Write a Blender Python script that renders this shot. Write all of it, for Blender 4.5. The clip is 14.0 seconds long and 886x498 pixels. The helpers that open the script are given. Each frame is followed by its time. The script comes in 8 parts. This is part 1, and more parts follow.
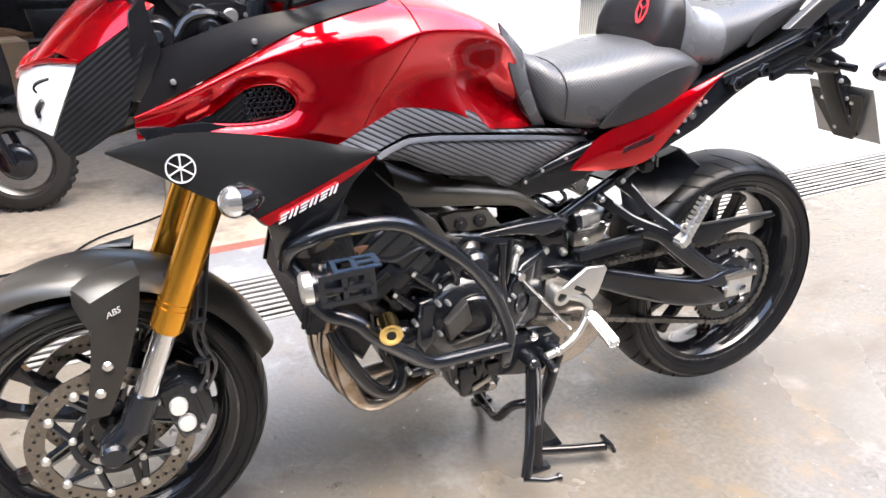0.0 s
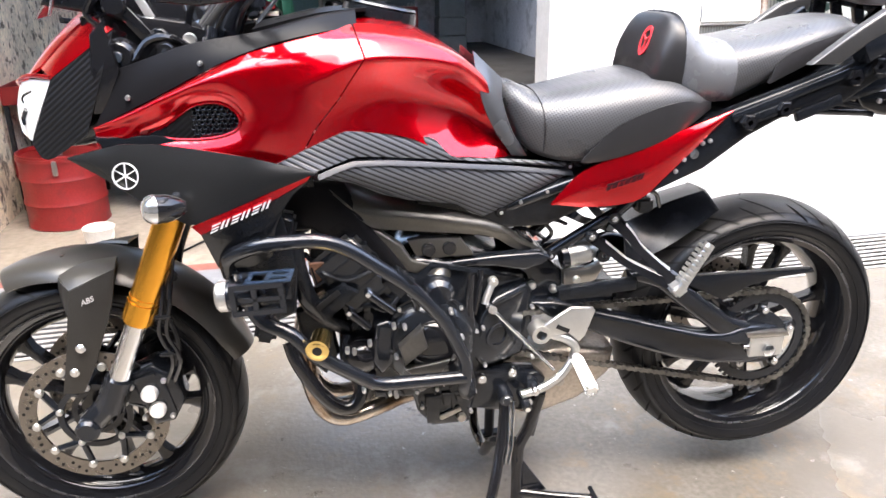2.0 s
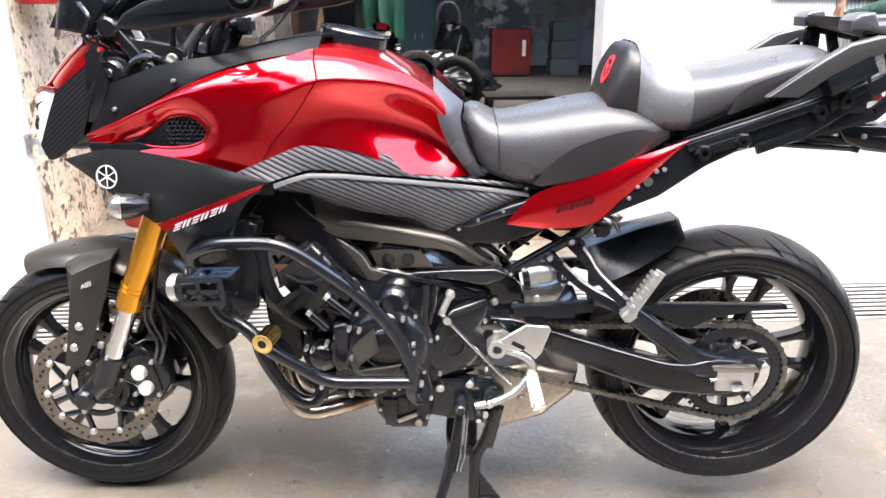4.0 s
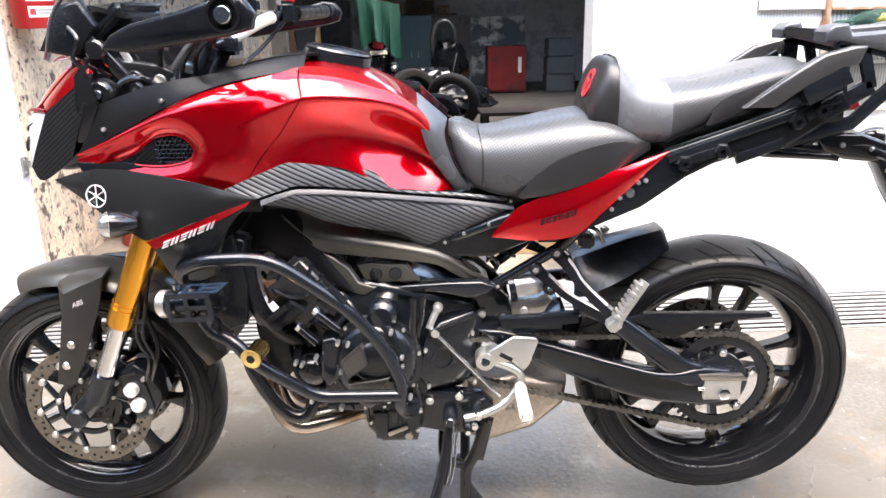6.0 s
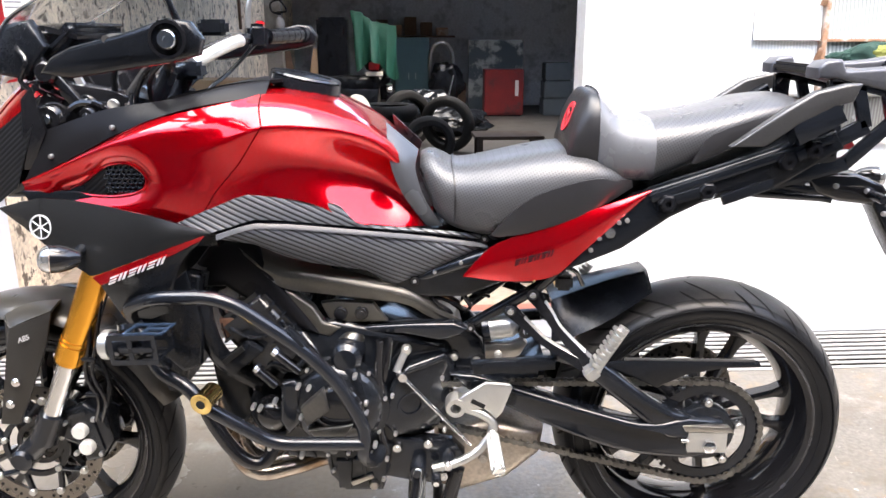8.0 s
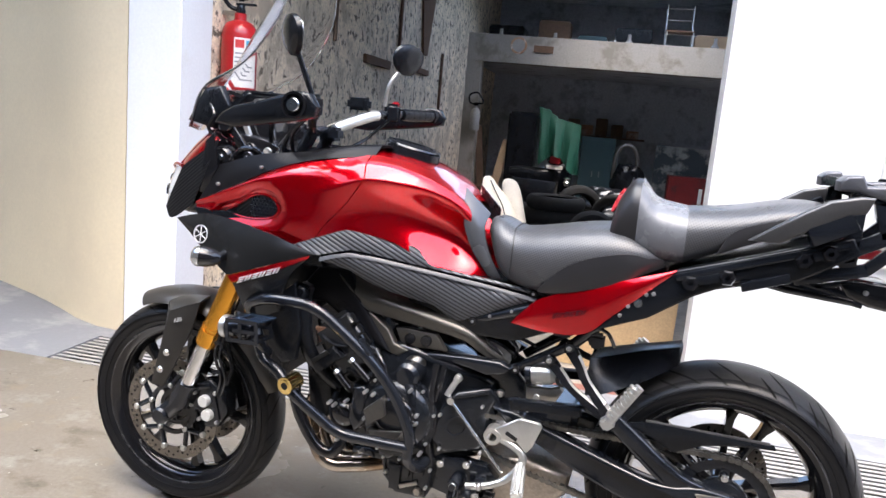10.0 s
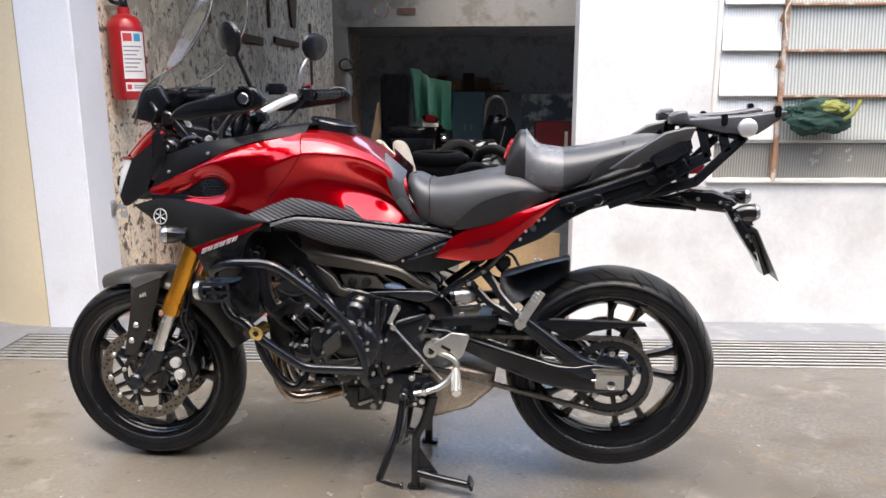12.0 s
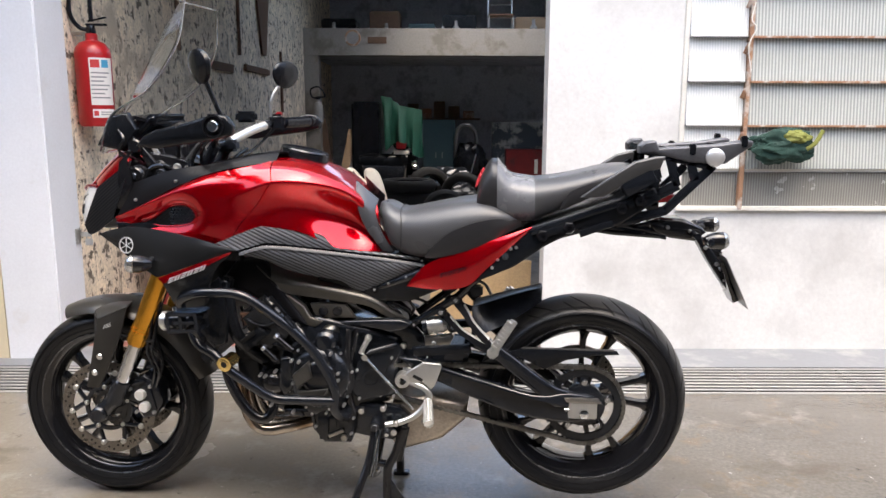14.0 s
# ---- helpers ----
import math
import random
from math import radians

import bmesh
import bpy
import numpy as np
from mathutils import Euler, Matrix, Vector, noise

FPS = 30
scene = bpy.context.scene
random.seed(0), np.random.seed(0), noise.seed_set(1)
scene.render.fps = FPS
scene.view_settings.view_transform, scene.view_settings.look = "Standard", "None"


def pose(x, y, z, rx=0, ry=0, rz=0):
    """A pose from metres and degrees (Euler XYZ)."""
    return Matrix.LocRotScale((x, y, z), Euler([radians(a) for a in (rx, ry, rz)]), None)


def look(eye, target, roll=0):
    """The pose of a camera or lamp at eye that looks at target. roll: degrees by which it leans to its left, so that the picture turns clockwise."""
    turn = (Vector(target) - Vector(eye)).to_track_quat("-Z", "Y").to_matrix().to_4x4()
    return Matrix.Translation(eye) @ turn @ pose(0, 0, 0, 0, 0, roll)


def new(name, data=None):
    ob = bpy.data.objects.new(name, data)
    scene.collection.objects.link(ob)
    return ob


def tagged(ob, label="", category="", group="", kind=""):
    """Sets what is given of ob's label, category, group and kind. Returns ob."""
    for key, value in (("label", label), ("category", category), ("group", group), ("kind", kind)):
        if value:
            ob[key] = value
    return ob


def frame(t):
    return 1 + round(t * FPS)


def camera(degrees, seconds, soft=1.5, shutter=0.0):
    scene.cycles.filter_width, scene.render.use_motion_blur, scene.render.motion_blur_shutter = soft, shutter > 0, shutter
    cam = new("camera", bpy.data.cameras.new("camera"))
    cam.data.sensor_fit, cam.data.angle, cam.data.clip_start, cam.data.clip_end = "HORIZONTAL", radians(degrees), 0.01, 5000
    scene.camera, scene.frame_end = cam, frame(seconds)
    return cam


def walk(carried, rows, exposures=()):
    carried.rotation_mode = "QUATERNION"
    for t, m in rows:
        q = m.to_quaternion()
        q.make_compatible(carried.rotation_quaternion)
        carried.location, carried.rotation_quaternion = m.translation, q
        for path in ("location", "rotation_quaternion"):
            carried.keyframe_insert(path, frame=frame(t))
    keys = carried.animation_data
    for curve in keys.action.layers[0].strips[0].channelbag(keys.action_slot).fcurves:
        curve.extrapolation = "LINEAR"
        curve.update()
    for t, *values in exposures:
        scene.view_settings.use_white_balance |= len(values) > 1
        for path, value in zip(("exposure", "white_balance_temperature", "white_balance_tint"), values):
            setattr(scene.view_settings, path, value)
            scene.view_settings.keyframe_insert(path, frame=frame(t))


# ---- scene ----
cam = camera(60.86, 14.0)
# seconds, eye, tilt, turn and lean
ROWS = [
    (0, -0.6207, -1.3910, 1.1533, -22.261, -23.457, -0.256),
    (0.5, -0.5580, -1.4748, 1.1605, -21.127, -20.883, -0.371),
    (1, -0.3686, -1.5243, 1.1399, -20.266, -15.334, 1.267),
    (1.5, -0.2457, -1.5607, 1.1494, -20.434, -9.537, 0.403),
    (2, -0.2044, -1.5081, 1.1545, -20.396, -8.364, -0.605),
    (2.5, -0.1524, -1.4953, 1.1666, -19.870, -7.372, 0.475),
    (3, 0.0020, -1.5492, 1.1612, -19.209, -1.001, 1.195),
    (3.2, 0.0455, -1.5720, 1.1683, -19.361, 0.160, 1.088),
    (5.5, 0.1580, -1.6279, 1.1663, -17.582, 2.291, -1.165),
    (6, 0.1586, -1.6304, 1.1663, -17.588, 1.631, -1.183),
    (6.5, 0.1554, -1.6118, 1.1659, -17.713, 0.771, -1.703),
    (7, 0.1384, -1.5296, 1.1694, -17.350, -0.423, -1.720),
    (7.2, 0.1357, -1.4892, 1.1734, -16.918, -0.793, -1.259),
    (9.3, 0.3994, -1.7136, 1.1765, -13.902, 7.484, 3.754),
    (9.5, 0.4116, -1.7447, 1.1723, -12.331, 8.578, 4.553),
    (10, 0.5163, -1.8062, 1.1647, -9.750, 15.919, 5.147),
    (10.5, 0.5586, -1.8582, 1.1944, -8.311, 17.189, 2.981),
    (11, 0.5487, -1.9827, 1.1896, -9.547, 12.558, 1.494),
    (11.5, 0.5128, -2.1432, 1.1789, -12.611, 7.750, 0.368),
    (12, 0.4850, -2.2135, 1.1950, -12.238, 6.710, -0.170),
    (12.5, 0.4671, -2.2304, 1.1970, -11.188, 6.620, -0.230),
    (13, 0.4697, -2.2257, 1.2000, -10.750, 6.144, 0.136),
    (13.5, 0.4839, -2.2065, 1.1998, -10.585, 5.368, 0.188),
    (14, 0.4811, -2.2015, 1.1976, -10.202, 4.456, 0.155),
]
walk(cam, [(t, pose(x, y, z, 90 + tilt, 0, turn) @ pose(0, 0, 0, 0, 0, lean)) for t, x, y, z, tilt, turn, lean in ROWS],
     exposures=[(0.0, 3.2, 6880, 10), (1.5, 3.28, 6880, 10), (3.0, 3.32, 6900, 10), (5.5, 3.32, 6900, 10), (7.0, 3.27, 6900, 10), (9.5, 2.9, 6800, 10), (10.4, 2.6, 6440, 10), (11.0, 2.43, 6620, 10), (12.0, 2.36, 6960, 10), (14.0, 2.29, 7060, 10)])

# ---- light ----
def sky_world():
    w = bpy.data.worlds.new("sky")
    scene.world = w
    w.use_nodes = True
    nt = w.node_tree
    sky = nt.nodes.new("ShaderNodeTexSky")
    sky.sky_type, sky.sun_disc = "NISHITA", False
    sky.sun_elevation, sky.sun_rotation = radians(66), radians(145)
    sky.dust_density, sky.ozone_density = 2.5, 1.0
    bg = nt.nodes["Background"]
    bg.inputs["Strength"].default_value = 0.15
    nt.links.new(sky.outputs[0], bg.inputs["Color"])


sky_world()
sun = new("sun", bpy.data.lights.new("sun", "SUN"))
sun.data.energy, sun.data.angle, sun.data.color = 1.05, radians(55), (1.0, 0.97, 0.93)
sun.matrix_world = look((-1.2, -0.8, 6.5), (0, 0, 0))


# ---- materials ----
def mat(name, col, rough=0.5, metal=0.0, vary=0.15, scale=14.0, fine=160.0, bump=0.0, coat=0.0, stain=None, stain_scale=2.5,
        stain_at=(0.5, 0.62), alpha=1.0, transmission=0.0, ior=1.45, rough_vary=0.12, per_object=0.0, sheen=0.0, specular=0.5):
    m = bpy.data.materials.new(name)
    m.use_nodes = True
    nt = m.node_tree
    N, Lk = nt.nodes, nt.links
    b = N["Principled BSDF"]
    tc = N.new("ShaderNodeTexCoord")
    n1, n2 = N.new("ShaderNodeTexNoise"), N.new("ShaderNodeTexNoise")
    for n, s, d in ((n1, scale, 6), (n2, fine, 3)):
        n.inputs["Scale"].default_value, n.inputs["Detail"].default_value = s, d
        Lk.new(tc.outputs["Object"], n.inputs["Vector"])
    add = N.new("ShaderNodeMath")
    add.operation = "ADD"
    Lk.new(n1.outputs[0], add.inputs[0]), Lk.new(n2.outputs[0], add.inputs[1])
    mr = N.new("ShaderNodeMapRange")
    mr.inputs["From Min"].default_value, mr.inputs["From Max"].default_value = 0.65, 1.35
    mr.inputs["To Min"].default_value, mr.inputs["To Max"].default_value = 1 - vary, 1 + vary
    Lk.new(add.outputs[0], mr.inputs["Value"])
    value = mr.outputs[0]
    if per_object:
        info = N.new("ShaderNodeObjectInfo")
        r2 = N.new("ShaderNodeMapRange")
        r2.inputs["To Min"].default_value, r2.inputs["To Max"].default_value = 1 - per_object, 1 + per_object
        Lk.new(info.outputs["Random"], r2.inputs["Value"])
        mul = N.new("ShaderNodeMath")
        mul.operation = "MULTIPLY"
        Lk.new(value, mul.inputs[0]), Lk.new(r2.outputs[0], mul.inputs[1])
        value = mul.outputs[0]
    vm = N.new("ShaderNodeVectorMath")
    vm.operation = "SCALE"
    vm.inputs[0].default_value = col
    Lk.new(value, vm.inputs["Scale"])
    colour = vm.outputs[0]
    if stain:
        n3, cr = N.new("ShaderNodeTexNoise"), N.new("ShaderNodeMapRange")
        n3.inputs["Scale"].default_value, n3.inputs["Detail"].default_value, n3.inputs["Roughness"].default_value = stain_scale, 8, 0.65
        Lk.new(tc.outputs["Object"], n3.inputs["Vector"])
        cr.inputs["From Min"].default_value, cr.inputs["From Max"].default_value = stain_at
        Lk.new(n3.outputs[0], cr.inputs["Value"])
        mx = N.new("ShaderNodeMix")
        mx.data_type = "RGBA"
        mx.inputs[7].default_value = (*stain, 1)
        Lk.new(cr.outputs[0], mx.inputs[0]), Lk.new(colour, mx.inputs[6])
        colour = mx.outputs[2]
    Lk.new(colour, b.inputs["Base Color"])
    rr = N.new("ShaderNodeMapRange")
    rr.inputs["From Min"].default_value, rr.inputs["From Max"].default_value = 0.3, 0.7
    rr.inputs["To Min"].default_value, rr.inputs["To Max"].default_value = max(0.01, rough * (1 - rough_vary)), min(1, rough * (1 + rough_vary))
    Lk.new(n1.outputs[0], rr.inputs["Value"]), Lk.new(rr.outputs[0], b.inputs["Roughness"])
    b.inputs["Metallic"].default_value, b.inputs["IOR"].default_value = metal, ior
    b.inputs["Coat Weight"].default_value, b.inputs["Coat Roughness"].default_value = coat, 0.05
    b.inputs["Transmission Weight"].default_value, b.inputs["Alpha"].default_value = transmission, alpha
    b.inputs["Sheen Weight"].default_value, b.inputs["Specular IOR Level"].default_value = sheen, specular
    if bump:
        bp = N.new("ShaderNodeBump")
        bp.inputs["Strength"].default_value, bp.inputs["Distance"].default_value = bump, 0.004
        Lk.new(add.outputs[0], bp.inputs["Height"]), Lk.new(bp.outputs[0], b.inputs["Normal"])
    return m


def ribbed(name, dark, light, period, angle, rough=0.4, bump=0.6, coat=0.0, cross=False, thin=False):
    """Vinyl, cloth or glass with fine ribs every `period` metres, running at `angle` degrees in the side view."""
    m = mat(name, light, rough, 0.0, 0.08, coat=coat)
    N, Lk = m.node_tree.nodes, m.node_tree.links
    b = N["Principled BSDF"]
    old = b.inputs["Base Color"].links[0].from_socket
    tc, mp = N.new("ShaderNodeTexCoord"), N.new("ShaderNodeMapping")
    mp.inputs["Rotation"].default_value = (0, radians(angle), 0)
    Lk.new(tc.outputs["Object"], mp.inputs["Vector"])
    waves = []
    for axis in ("X", "Z") if cross else ("X",):
        wv = N.new("ShaderNodeTexWave")
        wv.bands_direction = axis
        wv.inputs["Scale"].default_value = 2 * math.pi / 20 / period
        wv.inputs["Distortion"].default_value = 0.0
        Lk.new(mp.outputs[0], wv.inputs["Vector"])
        waves.append(wv.outputs["Fac"])
    fac = waves[0]
    if cross:
        mul = N.new("ShaderNodeMath")
        mul.operation = "MULTIPLY"
        Lk.new(waves[0], mul.inputs[0]), Lk.new(waves[1], mul.inputs[1])
        fac = mul.outputs[0]
    if thin:
        mr = N.new("ShaderNodeMapRange")
        mr.inputs["From Min"].default_value, mr.inputs["From Max"].default_value = 0.05, 0.55
        Lk.new(fac, mr.inputs["Value"])
        fac = mr.outputs[0]
    mx = N.new("ShaderNodeMix")
    mx.data_type = "RGBA"
    mx.inputs[6].default_value = (*dark, 1)
    Lk.new(fac, mx.inputs[0]), Lk.new(old, mx.inputs[7]), Lk.new(mx.outputs[2], b.inputs["Base Color"])
    bp = N.new("ShaderNodeBump")
    bp.inputs["Strength"].default_value, bp.inputs["Distance"].default_value = bump, 0.0015
    Lk.new(fac, bp.inputs["Height"]), Lk.new(bp.outputs[0], b.inputs["Normal"])
    return m


RED = mat("red_paint", (0.54, 0.0005, 0.0065), 0.24, 0.82, 0.06, 5, 900, coat=1.0, rough_vary=0.15, specular=0.02)
RED.node_tree.nodes["Principled BSDF"].inputs["Coat IOR"].default_value = 1.54
RED.node_tree.nodes["Principled BSDF"].inputs["Coat Roughness"].default_value = 0.015
GREY_PAINT = mat("grey_paint", (0.065, 0.069, 0.077), 0.26, 0.3, 0.1, 9, 700, coat=0.3)
DARK_PAINT = mat("dark_grey_matt_paint", (0.0100, 0.0103, 0.0108), 0.24, 0.0, 0.15, 7, 600, specular=0.36)
COVER = mat("matt_grey_cover", (0.007, 0.007, 0.008), 0.30, 0.0, 0.15, 7, 600, bump=0.03, specular=0.11)
BLACK = mat("black_plastic", (0.0066, 0.0078, 0.0103), 0.24, 0.0, 0.3, 11, 500, bump=0.03, specular=0.33)
BLACK_GLOSS = mat("black_gloss", (0.0078, 0.008, 0.0095), 0.10, 0.0, 0.2, 9, 400, coat=0.5, specular=0.4)
BLACK_METAL = mat("black_coated_metal", (0.0105, 0.0126, 0.0172), 0.20, 0.25, 0.25, 16, 420, bump=0.03, coat=0.4)
ENGINE = mat("engine_black_casting", (0.0092, 0.0110, 0.0145), 0.24, 0.2, 0.35, 20, 350, bump=0.06, coat=0.5, specular=0.4)
BRONZE = mat("smoke_grey_frame", (0.105, 0.100, 0.090), 0.34, 0.75, 0.2, 12, 500, bump=0.05)
CARBON = ribbed("ribbed_carbon_vinyl", (0.006, 0.007, 0.009), (0.095, 0.102, 0.117), 0.0088, 62, 0.32, 0.5, thin=True)
CARBON_SMOOTH = mat("smooth_graphite_vinyl", (0.040, 0.043, 0.050), 0.32, 0.2, 0.1, 9, 500)
CARBON_DARK = ribbed("dark_carbon_vinyl", (0.003, 0.003, 0.004), (0.010, 0.0105, 0.0115), 0.0075, -52, 0.42, 0.45)
CARBON_DARK.node_tree.nodes["Principled BSDF"].inputs["Specular IOR Level"].default_value = 0.28
SEAT = ribbed("woven_seat_cloth", (0.062, 0.064, 0.069), (0.026, 0.027, 0.030), 0.0050, 30, 0.30, 0.22, cross=True)
VINYL = mat("grey_seat_vinyl", (0.120, 0.125, 0.137), 0.27, 0.0, 0.12, 25, 600, bump=0.1)
VINYL_DARK = mat("black_seat_vinyl", (0.018, 0.018, 0.020), 0.36, 0.0, 0.15, 25, 600, bump=0.1)
BRASS = mat("polished_brass", (0.80, 0.58, 0.22), 0.16, 1.0, 0.1, 20, 500)
ZINC = mat("zinc_plated_bolt", (0.62, 0.62, 0.63), 0.30, 0.9, 0.08, 30, 500)
PISTON = mat("bright_piston_cover", (0.80, 0.80, 0.78), 0.3, 0.5, 0.05, 20, 500)
TREAD = mat("dusty_tread_rubber", (0.0145, 0.015, 0.0168), 0.36, 0.0, 0.25, 14, 260, bump=0.08, stain=(0.040, 0.038, 0.035), stain_scale=5, stain_at=(0.45, 0.68), specular=0.5)
GOLD = mat("gold_anodised", (0.78, 0.36, 0.045), 0.22, 0.9, 0.08, 10, 700)
CHROME = mat("chrome", (0.72, 0.73, 0.75), 0.14, 1.0, 0.06, 20, 500)
STEEL = mat("brushed_steel", (0.42, 0.40, 0.37), 0.32, 1.0, 0.18, 30, 500, bump=0.05)
ALU = mat("cast_aluminium", (0.62, 0.62, 0.60), 0.34, 0.9, 0.15, 30, 500, bump=0.08)
PIPE = mat("heat_tinted_steel", (0.52, 0.46, 0.40), 0.26, 1.0, 0.25, 12, 200, stain=(0.25, 0.17, 0.11), stain_scale=7)
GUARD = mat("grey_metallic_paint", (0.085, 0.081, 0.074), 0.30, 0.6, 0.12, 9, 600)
# the same mudguard paint with the shade on leg and web put into its colour
GUARD_SHADED = mat("shaded_grey_metallic_paint", (0.040, 0.038, 0.035), 0.32, 0.5, 0.12, 9, 600)
DISC = mat("worn_brake_steel", (0.24, 0.22, 0.20), 0.28, 1.0, 0.15, 30, 500, bump=0.05)
RAIL = mat("grey_cast_rail", (0.075, 0.075, 0.077), 0.34, 0.6, 0.15, 9, 500)
HEADLIGHT = mat("bright_headlight_lens", (0.66, 0.67, 0.68), 0.08, 0.1, 0.03, coat=1.0)
CHAIN = mat("oily_chain_steel", (0.17, 0.164, 0.152), 0.32, 0.9, 0.35, 60, 600, per_object=0.35)
RUBBER = mat("tyre_rubber", (0.0058, 0.0062, 0.0076), 0.32, 0.0, 0.25, 9, 300, bump=0.1, stain=(0.0115, 0.0115, 0.012), stain_scale=4, stain_at=(0.5, 0.7), specular=0.35)
GROOVE = mat("tyre_groove", (0.002, 0.002, 0.002), 0.8, 0.0, 0.1)
LIP = mat("pale_rim_edge", (0.10, 0.10, 0.105), 0.26, 0.8, 0.3, 30, 400)
WHITE = mat("white_lettering", (0.75, 0.76, 0.78), 0.3, 0.4, 0.05)
BLUE = mat("blue_anodised", (0.06, 0.10, 0.17), 0.25, 0.8, 0.1)
LENS = mat("clear_lamp_lens", (0.55, 0.56, 0.57), 0.14, 0.85, 0.1, 40, 300, coat=1.0)
SMOKE = mat("clear_screen_plastic", (0.93, 0.95, 0.96), 0.03, 0.0, 0.02, transmission=1.0, ior=1.13)


# ---- mesh tools ----
def part(name, bm, material, parent, label="", sharp=38, recalc=True):
    if recalc:
        bmesh.ops.recalc_face_normals(bm, faces=bm.faces[:])
    me = bpy.data.meshes.new(name)
    bm.to_mesh(me)
    bm.free()
    me.materials.append(material)
    me.polygons.foreach_set("use_smooth", [True] * len(me.polygons))
    me.set_sharp_from_angle(angle=radians(sharp))
    ob = new(name, me)
    ob.parent = parent
    if label:
        ob["label"] = label
    return ob


def thing(name, label, category, group="", at=None):
    ob = new(name)
    ob.empty_display_size = 0.1
    if at is not None:
        ob.matrix_world = at
    return tagged(ob, label, category, group)


def smooth_line(pts, n, closed=False):
    """n points along a Catmull-Rom curve through pts, evenly by chord."""
    P = [Vector(p) for p in pts]
    if len(P) == 2:
        return [P[0].lerp(P[1], i / (n - 1)) for i in range(n)]
    ext = [2 * P[0] - P[1]] + P + [2 * P[-1] - P[-2]]
    fine = []
    for i in range(1, len(ext) - 2):
        a, b, c, d = ext[i - 1:i + 3]
        for k in range(10):
            t = k / 10
            fine.append(0.5 * ((2 * b) + (c - a) * t + (2 * a - 5 * b + 4 * c - d) * t * t + (3 * b - a - 3 * c + d) * t ** 3))
    fine.append(P[-1])
    return even(fine, n)


def even(pts, n):
    P = [Vector(p) for p in pts]
    acc = [0.0]
    for a, b in zip(P, P[1:]):
        acc.append(acc[-1] + (b - a).length)
    out, j = [], 0
    for i in range(n):
        s = acc[-1] * i / (n - 1)
        while j < len(P) - 2 and acc[j + 1] < s:
            j += 1
        f = (s - acc[j]) / max(1e-9, acc[j + 1] - acc[j])
        out.append(P[j].lerp(P[j + 1], min(1, max(0, f))))
    return out


def grid_faces(bm, rows, close_u=False, close_v=False):
    vs = [[bm.verts.new(p) for p in r] for r in rows]
    m, n = len(vs), len(vs[0])
    for i in range(m if close_v else m - 1):
        for j in range(n if close_u else n - 1):
            q = [vs[i][j], vs[i][(j + 1) % n], vs[(i + 1) % m][(j + 1) % n], vs[(i + 1) % m][j]]
            try:
                bm.faces.new(q)
            except ValueError:
                pass
    return vs


def panel(upper, lower, nu=24, nv=8, bulge=0.0, thick=0.003, smooth=True, power=1.0, out=(0, -1, 0), shape=None):
    """A curved shell between two lines, bulging outwards, with thickness."""
    bm = bmesh.new()
    f = smooth_line if smooth else even
    U, L = f(upper, nu), f(lower, nu)
    o = Vector(out)
    rows = []
    for k in range(nv + 1):
        t = k / nv
        rows.append([U[i].lerp(L[i], t) + o * (bulge * math.sin(math.pi * t) ** power * min(1.0, 6 * min(i + 0.6, nu - 0.4 - i) / nu)) for i in range(nu)])
    if shape:
        rows = [[shape(p) for p in r] for r in rows]
    a = grid_faces(bm, rows)
    b = grid_faces(bm, [[p - o * thick for p in r] for r in rows])
    edge = lambda g: [g[0][j] for j in range(nu)] + [g[i][-1] for i in range(1, nv + 1)] + [g[-1][j] for j in range(nu - 2, -1, -1)] + [g[i][0] for i in range(nv - 1, 0, -1)]
    ea, eb = edge(a), edge(b)
    for i in range(len(ea)):
        j = (i + 1) % len(ea)
        bm.faces.new((ea[i], ea[j], eb[j], eb[i]))
    bmesh.ops.remove_doubles(bm, verts=bm.verts[:], dist=0.0004)
    return bm


def both(bm):
    """Adds the mirror image over the middle plane."""
    g = bmesh.ops.duplicate(bm, geom=bm.verts[:] + bm.edges[:] + bm.faces[:])
    vs = [e for e in g["geom"] if isinstance(e, bmesh.types.BMVert)]
    for v in vs:
        v.co.y = -v.co.y
    bmesh.ops.reverse_faces(bm, faces=[e for e in g["geom"] if isinstance(e, bmesh.types.BMFace)])
    return bm


def plate(outline, y0, y1, bevel=0.003, seg=2, bm=None):
    """A flat piece with that outline in the side view, from y0 to y1."""
    bm = bm or bmesh.new()
    a = [bm.verts.new((x, y0, z)) for x, z in outline]
    b = [bm.verts.new((x, y1, z)) for x, z in outline]
    n = len(a)
    faces = [bm.faces.new(a), bm.faces.new(b[::-1])]
    for i in range(n):
        faces.append(bm.faces.new((a[i], b[i], b[(i + 1) % n], a[(i + 1) % n])))
    bmesh.ops.recalc_face_normals(bm, faces=faces)
    if bevel:
        es = {e for f in faces[:2] for e in f.edges}
        bmesh.ops.bevel(bm, geom=list(es), offset=bevel, segments=seg, affect="EDGES", profile=0.5, clamp_overlap=True)
    return bm


